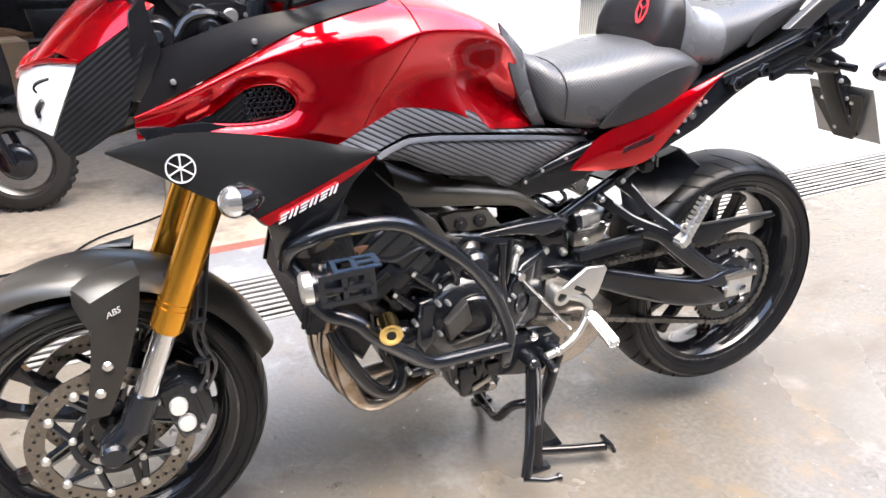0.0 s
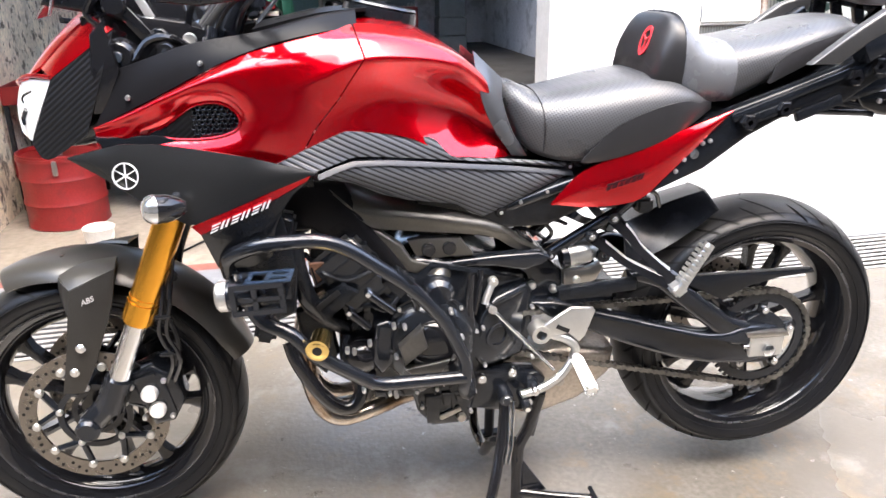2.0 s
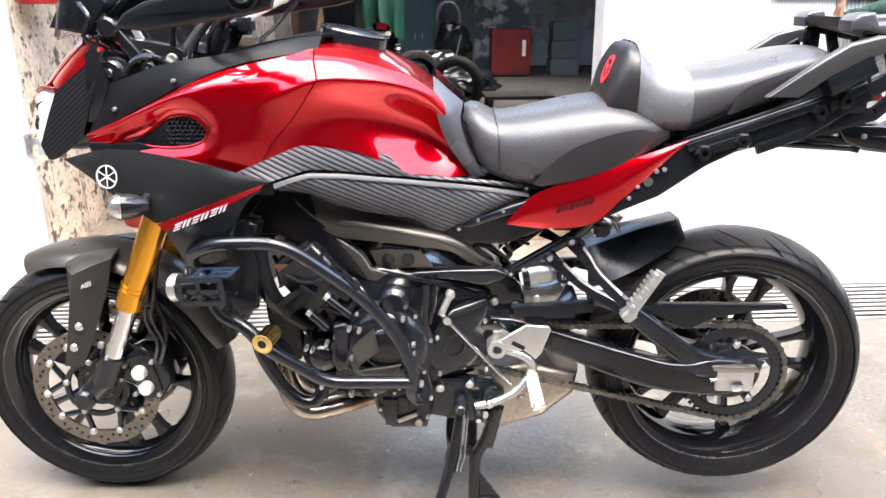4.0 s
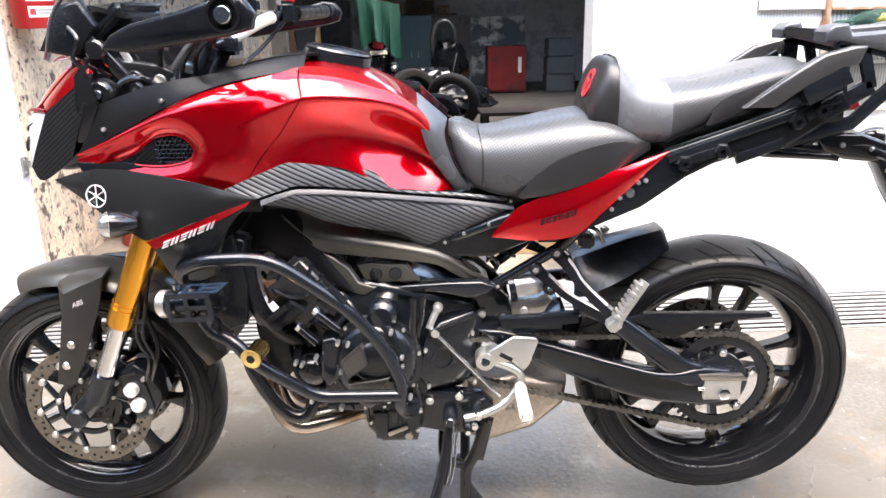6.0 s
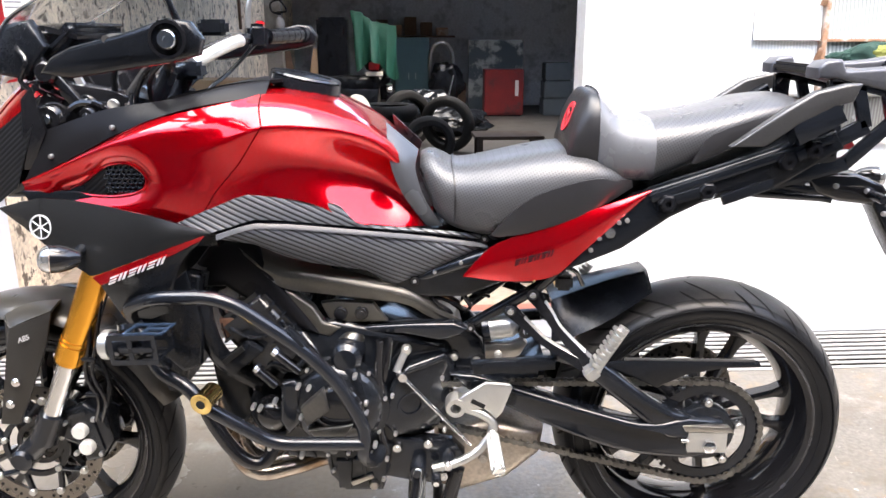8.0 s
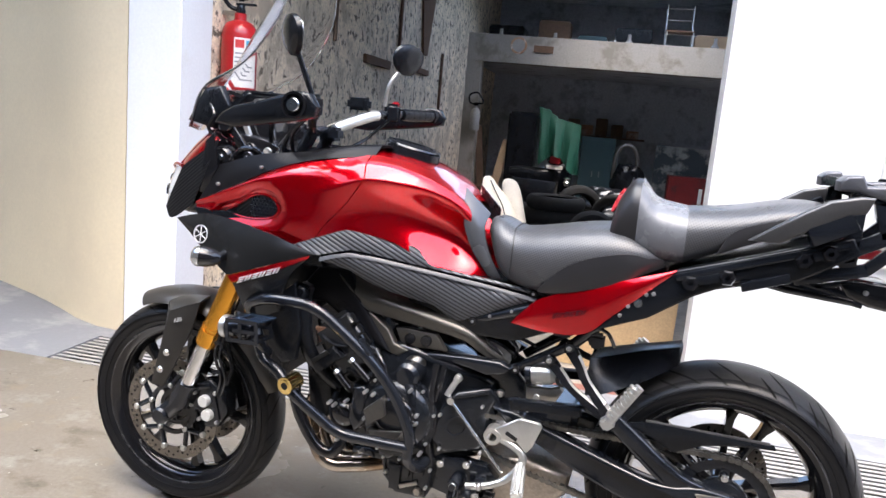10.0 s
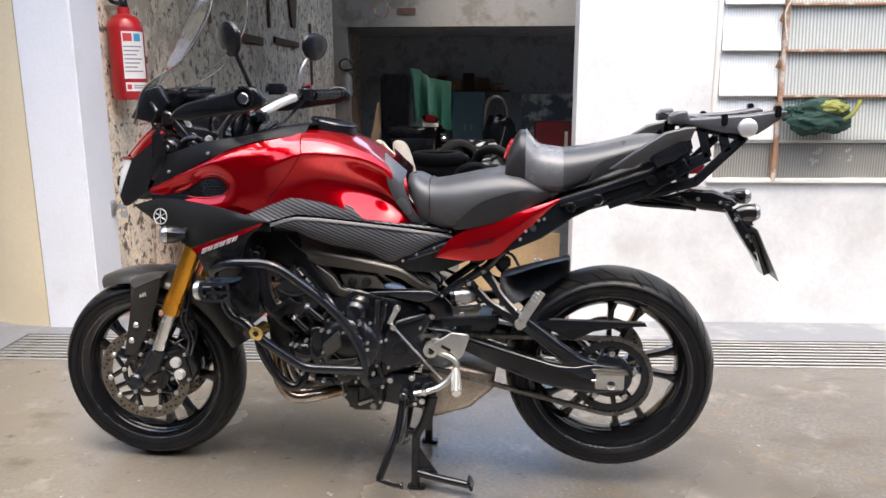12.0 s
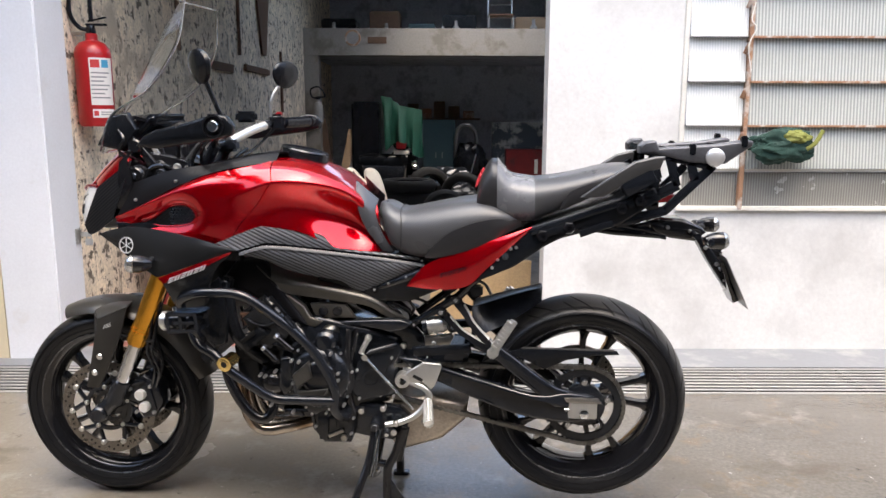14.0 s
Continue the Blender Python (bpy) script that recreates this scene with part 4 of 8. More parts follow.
C1 = [(-0.647, -0.185, 0.860), (-0.589, -0.213, 0.833), (-0.529, -0.240, 0.798), (-0.482, -0.258, 0.774), (-0.445, -0.272, 0.757), (-0.372, -0.264, 0.783), (-0.308, -0.256, 0.807), (-0.236, -0.246, 0.829)]
bm = panel(U1, C1, 40, 6, 0.005, 0.004, smooth=False)
pair("lower_fairing", bm, DARK_PAINT, bike, "matt dark grey lower fairing")
STRIPE = [(-0.445, -0.272, 0.756), (-0.372, -0.264, 0.782), (-0.308, -0.256, 0.806), (-0.244, -0.248, 0.828)]
STRIPE_LOW = [(-0.431, -0.271, 0.741), (-0.363, -0.264, 0.768), (-0.308, -0.256, 0.791), (-0.251, -0.248, 0.819)]
pair("fairing_stripe", panel(STRIPE, STRIPE_LOW, 16, 2, 0, 0.004, smooth=False), RED, bike, "red stripe on the lower fairing")
bm = panel([(x, y + 0.001, z - 0.001) for x, y, z in STRIPE_LOW], [(-0.416, -0.232, 0.666), (-0.365, -0.232, 0.662), (-0.322, -0.236, 0.680), (-0.301, -0.243, 0.771)], 20, 6, 0.003, 0.004, smooth=False)
pair("belly_fairing", bm, BLACK, bike, "black fairing side below the red stripe")


def word_shapes(n, start, end, up, out, material, label, gap=0.16):
    """A word as plain strokes: n slanted groups of bars in a row, each group one part."""
    a, d, u, o = Vector(start), (Vector(end) - Vector(start)) / n, Vector(up), Vector(out)
    kinds = [((0, 0.76, 1, 1), (0.1, 0, 0.9, 0.22), (0.1, 0.38, 0.9, 0.58)), ((0.05, 0, 0.32, 1), (0.6, 0, 0.87, 1))]
    for i in range(n):
        bm = bmesh.new()
        for x0, z0, x1, z1 in kinds[i % 2]:
            q = [a + d * (i + (1 - gap) * x) + u * z for x, z in ((x0, z0), (x1, z0), (x1, z1), (x0, z1))]
            f, b = [bm.verts.new(p + o) for p in q], [bm.verts.new(p - o) for p in q]
            bm.faces.new(f), bm.faces.new(b[::-1])
            for k in range(4):
                bm.faces.new((f[k], b[k], b[(k + 1) % 4], f[(k + 1) % 4]))
        part("letter_block", bm, material, bike, label)


word_shapes(6, (-0.417, -0.2735, 0.742), (-0.314, -0.2615, 0.781), (0.0065, 0.0015, 0.0145), (0, -0.0016, 0.0004), WHITE, "silver lettering drawn in plain slanted shapes")
# round badge
def ring_badge(c, r, tilt, material):
    bm = lathe([(r * 0.90, -0.002), (r, -0.002), (r, 0.001), (r * 0.90, 0.001)], (0, 0, 0), 32, closed=True)
    for k in range(6):
        a = math.pi * k / 3 + math.pi / 6
        rod((0, -0.0006, 0), (r * 0.88 * math.cos(a), -0.0006, r * 0.88 * math.sin(a)), r * (0.065 if k % 2 else 0.045), 6, bm=bm)
    ob = part("badge", bm, material, bike, "round silver badge in plain shapes")
    ob.matrix_basis = Matrix.Translation(c) @ Euler([radians(a) for a in tilt]).to_matrix().to_4x4()


ring_badge((-0.546, -0.2320, 0.838), 0.0225, (-6, 0, -11), WHITE)

# nose: headlights, red brow, carbon cheeks
nose = [(-0.735, [(0, 0.945), (0.05, 0.940), (0.076, 0.925), (0.084, 0.90), (0.07, 0.880), (0, 0.880)]),
        (-0.700, [(0, 0.985), (0.06, 0.975), (0.098, 0.945), (0.118, 0.895), (0.09, 0.868), (0, 0.868)]),
        (-0.650, [(0, 1.040), (0.07, 1.022), (0.124, 0.975), (0.144, 0.90), (0.11, 0.866), (0, 0.866)]),
        (-0.590, [(0, 1.075), (0.08, 1.062), (0.142, 1.010), (0.158, 0.92), (0.12, 0.88), (0, 0.88)])]
part("nose", body(nose, 20, 14), BLACK, bike, "black nose of the fairing")
bm = panel([(-0.694, -0.094, 1.002), (-0.647, -0.106, 1.045), (-0.595, -0.116, 1.089)], [(-0.661, -0.148, 0.990), (-0.605, -0.160, 1.028), (-0.547, -0.168, 1.068)], 12, 4, 0.004, 0.005, out=(-0.3, -0.8, 0.5))
pair("nose_brow", bm, RED, bike, "red brow over the headlights")
bm = panel([(-0.752, 0.0, 0.956), (-0.738, -0.06, 0.976), (-0.691, -0.099, 1.005)], [(-0.61, 0.0, 1.100), (-0.612, -0.07, 1.098), (-0.596, -0.122, 1.087)], 12, 6, 0.006, 0.005, out=(-0.5, 0, 0.8))
part("nose_top", both(bm), RED, bike, "red nose top")
bm = panel([(-0.662, -0.150, 0.988), (-0.606, -0.162, 1.026), (-0.547, -0.170, 1.066)], [(-0.714, -0.142, 0.880), (-0.688, -0.153, 0.853), (-0.612, -0.175, 0.898)], 14, 8, 0.003, 0.004)
pair("nose_cheek", bm, CARBON_DARK, bike, "carbon-look cheek beside the headlight")
bm = panel([(-0.757, -0.012, 0.952), (-0.742, -0.066, 0.972), (-0.708, -0.110, 0.984), (-0.664, -0.147, 0.986)], [(-0.767, -0.012, 0.900), (-0.757, -0.060, 0.892), (-0.738, -0.102, 0.890), (-0.714, -0.139, 0.884)], 16, 8, 0.006, 0.012, out=(-0.7, -0.7, 0))
pair("headlight", bm, HEADLIGHT, bike, "clear headlight lens")
pair("headlight_rim", tube([(-0.757, -0.006, 0.956), (-0.744, -0.066, 0.976), (-0.710, -0.108, 0.990), (-0.662, -0.150, 0.991)], 0.0040, 8, 20), RED, bike, "red rim over the headlight")
part("headlight_mark", tube([(-0.704, -0.121, 0.965), (-0.724, -0.104, 0.957), (-0.728, -0.102, 0.947), (-0.716, -0.115, 0.942)], 0.0035, 6, 16), BLACK_METAL, bike, "dark reflector edge behind the lens")
part("headlight_mark", tube([(-0.719, -0.123, 0.935), (-0.729, -0.114, 0.920), (-0.727, -0.116, 0.908)], 0.0045, 6, 12), BLACK_METAL, bike, "dark reflector edge behind the lens")

# screen
SIDE = [(-0.645, -0.150, 1.090), (-0.600, -0.160, 1.190), (-0.490, -0.155, 1.262), (-0.410, -0.140, 1.380), (-0.390, -0.118, 1.500)]
bm = panel(SIDE, [(-0.720, 0, 1.075), (-0.660, 0, 1.170), (-0.585, 0, 1.30), (-0.50, 0, 1.44), (-0.455, 0, 1.51)], 26, 6, 0, 0.004)
scr = part("windscreen", both(bm), SMOKE, bike, "tall clear plastic windscreen", 70)
scr.visible_shadow = False
part("screen_edge", tube([(-0.390, -0.118, 1.502), (-0.43, -0.06, 1.510), (-0.455, 0, 1.514), (-0.43, 0.06, 1.510), (-0.390, 0.118, 1.502)], 0.0024, 6, 20), LENS, scr)
for s in (1, -1):
    part("screen_edge", tube([(x, y * s, z) for x, y, z in SIDE], 0.0026, 6, 30), LENS, scr)
pair("inner_fairing", plate([(-0.600, 0.895), (-0.500, 0.895), (-0.400, 0.870), (-0.250, 0.850), (-0.240, 0.790), (-0.400, 0.790), (-0.560, 0.830)], -0.188, -0.150, 0.004), BLACK, bike, "black inner fairing panel")

pair("air_duct", plate([(-0.420, 0.800), (-0.250, 0.800), (-0.240, 0.690), (-0.330, 0.640), (-0.430, 0.700)], -0.098, -0.086, 0.004), BLACK, bike, "black duct behind the fairing")

txt = bpy.data.curves.new("brake_lettering", "FONT")
txt.body, txt.size, txt.shear, txt.extrude = "ABS", 0.015, 0.35, 0.0004
txt.materials.append(WHITE)
lettering = new("lettering", txt)
lettering.parent = bike
lettering["label"] = "small silver ABS lettering"
lettering.matrix_basis = pose(-0.690, -0.1290, 0.566, 90, -20, 4)

pair("radiator_shroud", plate([(-0.405, 0.665), (-0.300, 0.750), (-0.280, 0.640), (-0.290, 0.555), (-0.325, 0.540), (-0.372, 0.590)], -0.205, -0.182, 0.006, 3), BLACK, bike, "black radiator shroud")

# frame and pivot plates
SPAR_TOP = [(-0.242, -0.120, 0.786), (-0.191, -0.118, 0.778), (-0.137, -0.112, 0.747), (-0.080, -0.106, 0.729), (0.024, -0.098, 0.708), (0.106, -0.090, 0.682), (0.153, -0.082, 0.649), (0.208, -0.075, 0.608)]
SPAR_RIDGE = [(-0.210, -0.142, 0.765), (-0.179, -0.138, 0.735), (-0.141, -0.133, 0.714), (-0.079, -0.128, 0.706), (0.036, -0.120, 0.683), (0.118, -0.108, 0.661), (0.167, -0.094, 0.626), (0.213, -0.080, 0.603)]
SPAR_LOW = [(-0.169, -0.138, 0.717), (-0.149, -0.134, 0.697), (-0.127, -0.130, 0.686), (-0.070, -0.122, 0.676), (0.035, -0.113, 0.661), (0.105, -0.102, 0.645), (0.152, -0.090, 0.614), (0.211, -0.078, 0.596)]
A, B, C = smooth_line(SPAR_TOP, 36), smooth_line(SPAR_RIDGE, 36), smooth_line(SPAR_LOW, 36)
inner = Vector((0, 0.045, 0))
bm = loft([[a + inner, a, a.lerp(b, 0.55) + Vector((0, -0.003, 0.002)), b + Vector((0, 0.001, 0.003)), b - Vector((0, 0, 0.003)), b.lerp(c, 0.5) + Vector((0, 0.002, 0)), c, c + inner] for a, b, c in zip(A, B, C)])
pair("frame_rail", bm, BRONZE, bike, "smoke-grey cast frame rail", sharp=50)
pair("front_frame_cover", plate([(-0.269, 0.789), (-0.227, 0.790), (-0.187, 0.781), (-0.158, 0.722), (-0.140, 0.688), (-0.095, 0.630), (-0.069, 0.591), (-0.115, 0.603), (-0.199, 0.655), (-0.254, 0.691), (-0.313, 0.689), (-0.314, 0.732)], -0.138, -0.06, 0.016, 4), COVER, bike, "black plastic cover in front of the frame")
pair("frame_limb", plate([(-0.145, 0.686), (-0.128, 0.682), (-0.083, 0.648), (-0.064, 0.616), (-0.027, 0.605), (-0.052, 0.584), (-0.080, 0.591), (-0.114, 0.637)], -0.127, -0.100, 0.006, 3), BRONZE, bike, "smoke-grey limb of the frame")
pair("frame_pad", plate([(-0.070, 0.651), (-0.037, 0.655), (0.036, 0.651), (0.064, 0.613), (-0.040, 0.609), (-0.054, 0.618)], -0.112, -0.090, 0.005), BRONZE, bike, "smoke-grey bracket inside the frame")
bolts("frame_bolt", [(-0.029, -0.116, 0.632), (0.013, -0.116, 0.633)], BLACK_GLOSS, bike, 0.014, 0.007)
pair("frame_gusset", plate([(-0.062, 0.599), (-0.029, 0.598), (0.032, 0.604), (0.116, 0.609), (0.198, 0.611), (0.227, 0.599), (0.212, 0.583), (0.169, 0.572), (0.103, 0.585), (0.031, 0.588), (-0.036, 0.580), (-0.077, 0.557), (-0.088, 0.579)], -0.114, -0.080, 0.007, 3), BLACK_METAL, bike, "black lower frame member")
pair("pivot_plate", plate([(0.140, 0.589), (0.201, 0.594), (0.233, 0.577), (0.257, 0.553), (0.267, 0.512), (0.263, 0.451), (0.212, 0.452), (0.195, 0.494), (0.183, 0.541), (0.145, 0.566)], -0.064, -0.04, 0.007, 3), BLACK_METAL, bike, "black frame pivot plate")
bolts("mount_bolt", [(0.198, -0.068, 0.519), (0.246, -0.068, 0.507)], ALU, bike, 0.0095, 0.007)
part("battery_box", plate([(-0.05, 0.80), (0.30, 0.790), (0.36, 0.72), (0.22, 0.66), (0.10, 0.66), (-0.05, 0.70)], -0.10, 0.10, 0.012), BLACK, bike, "black airbox and battery tray")
pair("subframe_tube", tube([(0.112, -0.086, 0.694), (0.190, -0.094, 0.724), (0.280, -0.106, 0.758)], 0.0125, 12), BLACK_METAL, bike, "black subframe tube")
pair("subframe_tube", tube([(0.226, -0.068, 0.586), (0.365, -0.098, 0.683), (0.43, -0.12, 0.755)], 0.0125, 12), BLACK_METAL, bike, "black subframe tube")
bolts("frame_screw", [(0.120, -0.100, 0.697), (0.232, -0.084, 0.591)], BLACK_GLOSS, bike, 0.0105, 0.006)
bolts("frame_screw_core", [(0.120, -0.106, 0.697), (0.232, -0.090, 0.591), (0.160, -0.105, 0.716), (0.212, -0.110, 0.737)], ZINC, bike, 0.0038, 0.003)

# engine
eng = part("engine", plate([(-0.215, 0.545), (-0.145, 0.610), (-0.04, 0.620), (0.10, 0.585), (0.185, 0.55), (0.195, 0.40), (0.155, 0.345), (0.075, 0.335), (0.062, 0.296), (0.053, 0.262), (-0.035, 0.262), (-0.056, 0.280), (-0.066, 0.314), (-0.150, 0.316), (-0.195, 0.345), (-0.215, 0.42)], -0.125, 0.135, 0.018, 3), ENGINE, bike, "black three-cylinder engine block")
Mh = Matrix.Rotation(radians(-38), 4, "Y")
part("cylinder_head", box(-0.180, 0.0, 0.600, 0.12, 0.33, 0.15, 0.015, Mh, seg=3), ENGINE, eng, "black finned cylinder head")
for i in range(4):
    q = Mh @ Vector((0, 0, -0.055 + 0.030 * i))
    part("cooling_fin", box(-0.180 + q.x, 0.0, 0.600 + q.z, 0.130, 0.338, 0.006, 0.002, Mh), ENGINE, eng)
part("coil_cover", plate([(-0.264, 0.632), (-0.207, 0.638), (-0.222, 0.604), (-0.254, 0.583)], -0.158, -0.02, 0.004), mat("copper_brown_cover", (0.16, 0.085, 0.055), 0.35, 0.3, 0.25), eng, "brown ignition coil cover")
for k in range(3):
    part("coil_rib", strut((-0.258 + 0.016 * k, 0.626), (-0.250 + 0.016 * k, 0.592), 0.003, -0.161, -0.157, 0.0008), BLACK, eng)
part("connector", plate([(-0.256, 0.559), (-0.201, 0.599), (-0.171, 0.579), (-0.24, 0.522)], -0.190, -0.166, 0.006), BLACK, eng, "black wiring connector")
part("connector_slot", strut((-0.250, 0.555), (-0.209, 0.587), 0.011, -0.1935, -0.189, 0.002), GROOVE, eng)
part("generator_cover", dome((-0.036, -0.150, 0.446), 0.098, 0.040, 44), ENGINE, eng, "round black generator cover")
part("generator_face", dome((-0.030, -0.182, 0.452), 0.056, 0.020, 36), BLACK_GLOSS, eng)
part("cover_flange", lathe([(0.090, -0.004), (0.104, -0.004), (0.106, 0.006), (0.090, 0.006)], (-0.036, -0.152, 0.446), 44, closed=True), BLACK_METAL, eng)
part("generator_shield", plate([(-0.101, 0.466), (-0.056, 0.507), (-0.044, 0.462), (-0.09, 0.426)], -0.210, -0.184, 0.005, 3), mat("satin_black_shield", (0.09, 0.086, 0.08), 0.3, 0.6, 0.15), eng, "satin grey shield plate")
part("lower_shield", plate([(-0.091, 0.415), (0.001, 0.43), (-0.019, 0.4), (-0.077, 0.402)], -0.204, -0.180, 0.004, 3), bpy.data.materials["satin_black_shield"], eng, "satin grey shield plate")
part("starter_cover", dome((-0.172, -0.140, 0.424), 0.040, 0.040, 28), BLACK_GLOSS, eng)
part("chain_case", plate([(-0.144, 0.508), (-0.117, 0.513), (-0.104, 0.497), (-0.108, 0.417), (-0.135, 0.39), (-0.153, 0.423)], -0.180, -0.12, 0.012, 4), BLACK_METAL, eng, "black cam chain case")
for (x0, z0), (x1, z1) in (((-0.151, 0.566), (-0.107, 0.529)), ((-0.189, 0.53), (-0.156, 0.498))):
    part("cylinder_stud", rod((x0, -0.172, z0), (x1, -0.172, z1), 0.0085, 12), BLACK_GLOSS, eng)
    part("stud_nut", rod((x0, -0.172, z0), (x0 - 0.007, -0.172, z0 + 0.006), 0.0078, 6), CHROME, eng)
part("water_pump", lathe([(0, -0.045), (0.022, -0.045), (0.031, -0.036), (0.033, 0.02), (0, 0.02)], (-0.015, -0.125, 0.553), 28), BLACK_METAL, eng, "round water pump housing")
part("pump_cap", tube([(-0.018, -0.150, 0.528), (-0.018, -0.166, 0.548), (-0.012, -0.156, 0.570), (0.004, -0.125, 0.582)], 0.024, 20, 16), mat("grey_cap", (0.13, 0.125, 0.115), 0.30, 0.9, 0.2), eng, "grey metal coolant elbow")
part("hose_clamp", lathe([(0.0265, -0.004), (0.0295, -0.004), (0.0295, 0.004), (0.0265, 0.004)], (-0.018, -0.157, 0.535), 24, "z", closed=True), BLACK_METAL, eng)
part("pump_hose", tube([(-0.01, -0.155, 0.530), (0.005, -0.165, 0.500), (0.025, -0.16, 0.455), (0.028, -0.13, 0.43)], 0.017, 12, 14), BLACK, eng, "thick black coolant hose")
part("sprocket_cover", plate([(0.066, 0.490), (0.099, 0.520), (0.171, 0.534), (0.193, 0.503), (0.188, 0.410), (0.162, 0.368), (0.070, 0.368), (0.040, 0.405), (0.052, 0.440)], -0.152, -0.115, 0.010, 3), ENGINE, eng, "matt black sprocket cover")
part("cover_ring", lathe([(0.020, -0.003), (0.027, -0.003), (0.028, 0.002), (0.020, 0.002)], (0.103, -0.153, 0.430), 24, closed=True), BLACK_METAL, eng)
part("cover_rib", strut((0.075, 0.505), (0.168, 0.522), 0.007, -0.157, -0.150, 0.002), ENGINE, eng)
part("oil_pan", plate([(-0.150, 0.340), (-0.056, 0.345), (0.068, 0.345), (0.056, 0.262), (0.050, 0.240), (-0.030, 0.238), (-0.060, 0.275), (-0.070, 0.315), (-0.150, 0.318)], -0.142, 0.12, 0.010, 3), ENGINE, eng, "black finned oil pan")
part("pan_window", lathe([(0, -0.004), (0.020, -0.004), (0.024, -0.001), (0.024, 0.004), (0, 0.004)], (-0.055, -0.146, 0.352), 24), BLACK_GLOSS, eng, "round oil level window")
bolts("pan_bolt", [(-0.062, -0.146, 0.330), (-0.020, -0.146, 0.333), (0.030, -0.146, 0.333), (0.060, -0.146, 0.320), (0.052, -0.146, 0.272), (-0.052, -0.146, 0.292), (-0.118, -0.146, 0.330)], ZINC, eng, 0.0042, 0.006)
for x0, x1, z0, z1 in ((-0.046, -0.012, 0.318, 0.252), (-0.010, 0.012, 0.322, 0.292), (0.018, 0.048, 0.318, 0.300)):
    part("pan_step", plate([(x0, z0), (x1, z0), (x1 - 0.004, z1), (x0 + 0.004, z1)], -0.152, -0.138, 0.004, 2), ENGINE, eng)
part("drain_plug", lathe([(0, -0.006), (0.009, -0.006), (0.011, -0.003), (0.011, 0.004), (0, 0.004)], (0.032, -0.146, 0.258), 6), STEEL, eng)
part("pan_lever", strut((-0.015, 0.262), (0.030, 0.282), 0.011, -0.152, -0.144, 0.003), STEEL, eng, "bright steel bracket")
part("hose", tube([(0.052, -0.145, 0.585), (0.048, -0.150, 0.52), (0.052, -0.152, 0.46), (0.046, -0.145, 0.40), (0.060, -0.14, 0.33)], 0.0085, 10, 20), BLACK_GLOSS, eng, "black hose")
part("hose", tube([(0.072, -0.140, 0.590), (0.066, -0.146, 0.54), (0.058, -0.148, 0.50)], 0.006, 8, 14), BLACK_GLOSS, eng)
part("hose", tube([(-0.10, -0.15, 0.60), (-0.075, -0.17, 0.575), (-0.06, -0.165, 0.53), (-0.07, -0.15, 0.50)], 0.008, 10, 16), BLACK_GLOSS, eng)
part("hose", tube([(-0.19, -0.15, 0.52), (-0.155, -0.165, 0.545), (-0.12, -0.165, 0.53), (-0.095, -0.155, 0.55)], 0.007, 10, 16), BLACK, eng)
part("hose", tube([(-0.20, -0.14, 0.47), (-0.205, -0.155, 0.43), (-0.18, -0.16, 0.395), (-0.15, -0.15, 0.38)], 0.011, 10, 16), BLACK, eng)
part("wire_loom", tube([(-0.27, -0.12, 0.64), (-0.235, -0.165, 0.615), (-0.19, -0.172, 0.60), (-0.14, -0.165, 0.615), (-0.10, -0.15, 0.60)], 0.005, 8, 20), BLACK, eng)
for k in range(4):
    part("rib", strut((-0.205 + 0.02 * k, 0.545 + 0.012 * k), (-0.165 + 0.02 * k, 0.500 + 0.012 * k), 0.005, -0.142, -0.122, 0.001), ENGINE, eng)
for k in range(5):
    part("pan_rib", strut((-0.13 + 0.035 * k, 0.335), (-0.125 + 0.035 * k, 0.28 if k > 1 else 0.32), 0.005, -0.147, -0.138, 0.001), ENGINE, eng)
bolts("engine_bolt", [(-0.108, -0.184, 0.503), (-0.087, -0.184, 0.500), (-0.156, -0.184, 0.470), (-0.200, -0.184, 0.458), (-0.187, -0.184, 0.454), (-0.105, -0.184, 0.437), (0.005, -0.184, 0.526), (0.026, -0.184, 0.469), (0.026, -0.184, 0.449), (0.041, -0.184, 0.375), (-0.108, -0.184, 0.350), (-0.172, -0.184, 0.368)],
      ZINC, eng, 0.0046, 0.010)
bolts("cover_bolt", [(-0.036 + 0.099 * math.cos(a), -0.158, 0.446 + 0.099 * math.sin(a)) for a in (0.2, 0.85, 1.5, 2.2, 3.6, 4.3, 5.0, 5.7)] + [(0.075, -0.156, 0.470), (0.176, -0.156, 0.510), (0.180, -0.156, 0.395), (0.080, -0.156, 0.385)], ZINC, eng, 0.0040, 0.006)
bolts("lever_bolt", [(0.102, -0.120, 0.555)], ALU, bike, 0.0105, 0.007)
part("lever_arm", tube([(0.102, -0.118, 0.554), (0.088, -0.128, 0.527), (0.082, -0.134, 0.512)], 0.0078, 10), ALU, bike, "bright gear shift arm")
part("shift_rod", rod((0.094, -0.142, 0.507), (0.234, -0.134, 0.348), 0.0042, 10), CHROME, bike, "thin chromed shift rod")
part("rod_joint", lathe([(0, -0.008), (0.009, -0.008), (0.009, 0.008), (0, 0.008)], (0.096, -0.142, 0.506), 14), CHROME, bike)

for ob in eng.children:
    if ob.name in ("sprocket_cover", "cover_rib", "cover_ring"):
        for v in ob.data.vertices:
            v.co.y += 0.5 * max(0.0, v.co.x - 0.06)
for v in eng.data.vertices:
    if v.co.y < 0:
        v.co.y += 0.45 * max(0.0, v.co.x - 0.06)

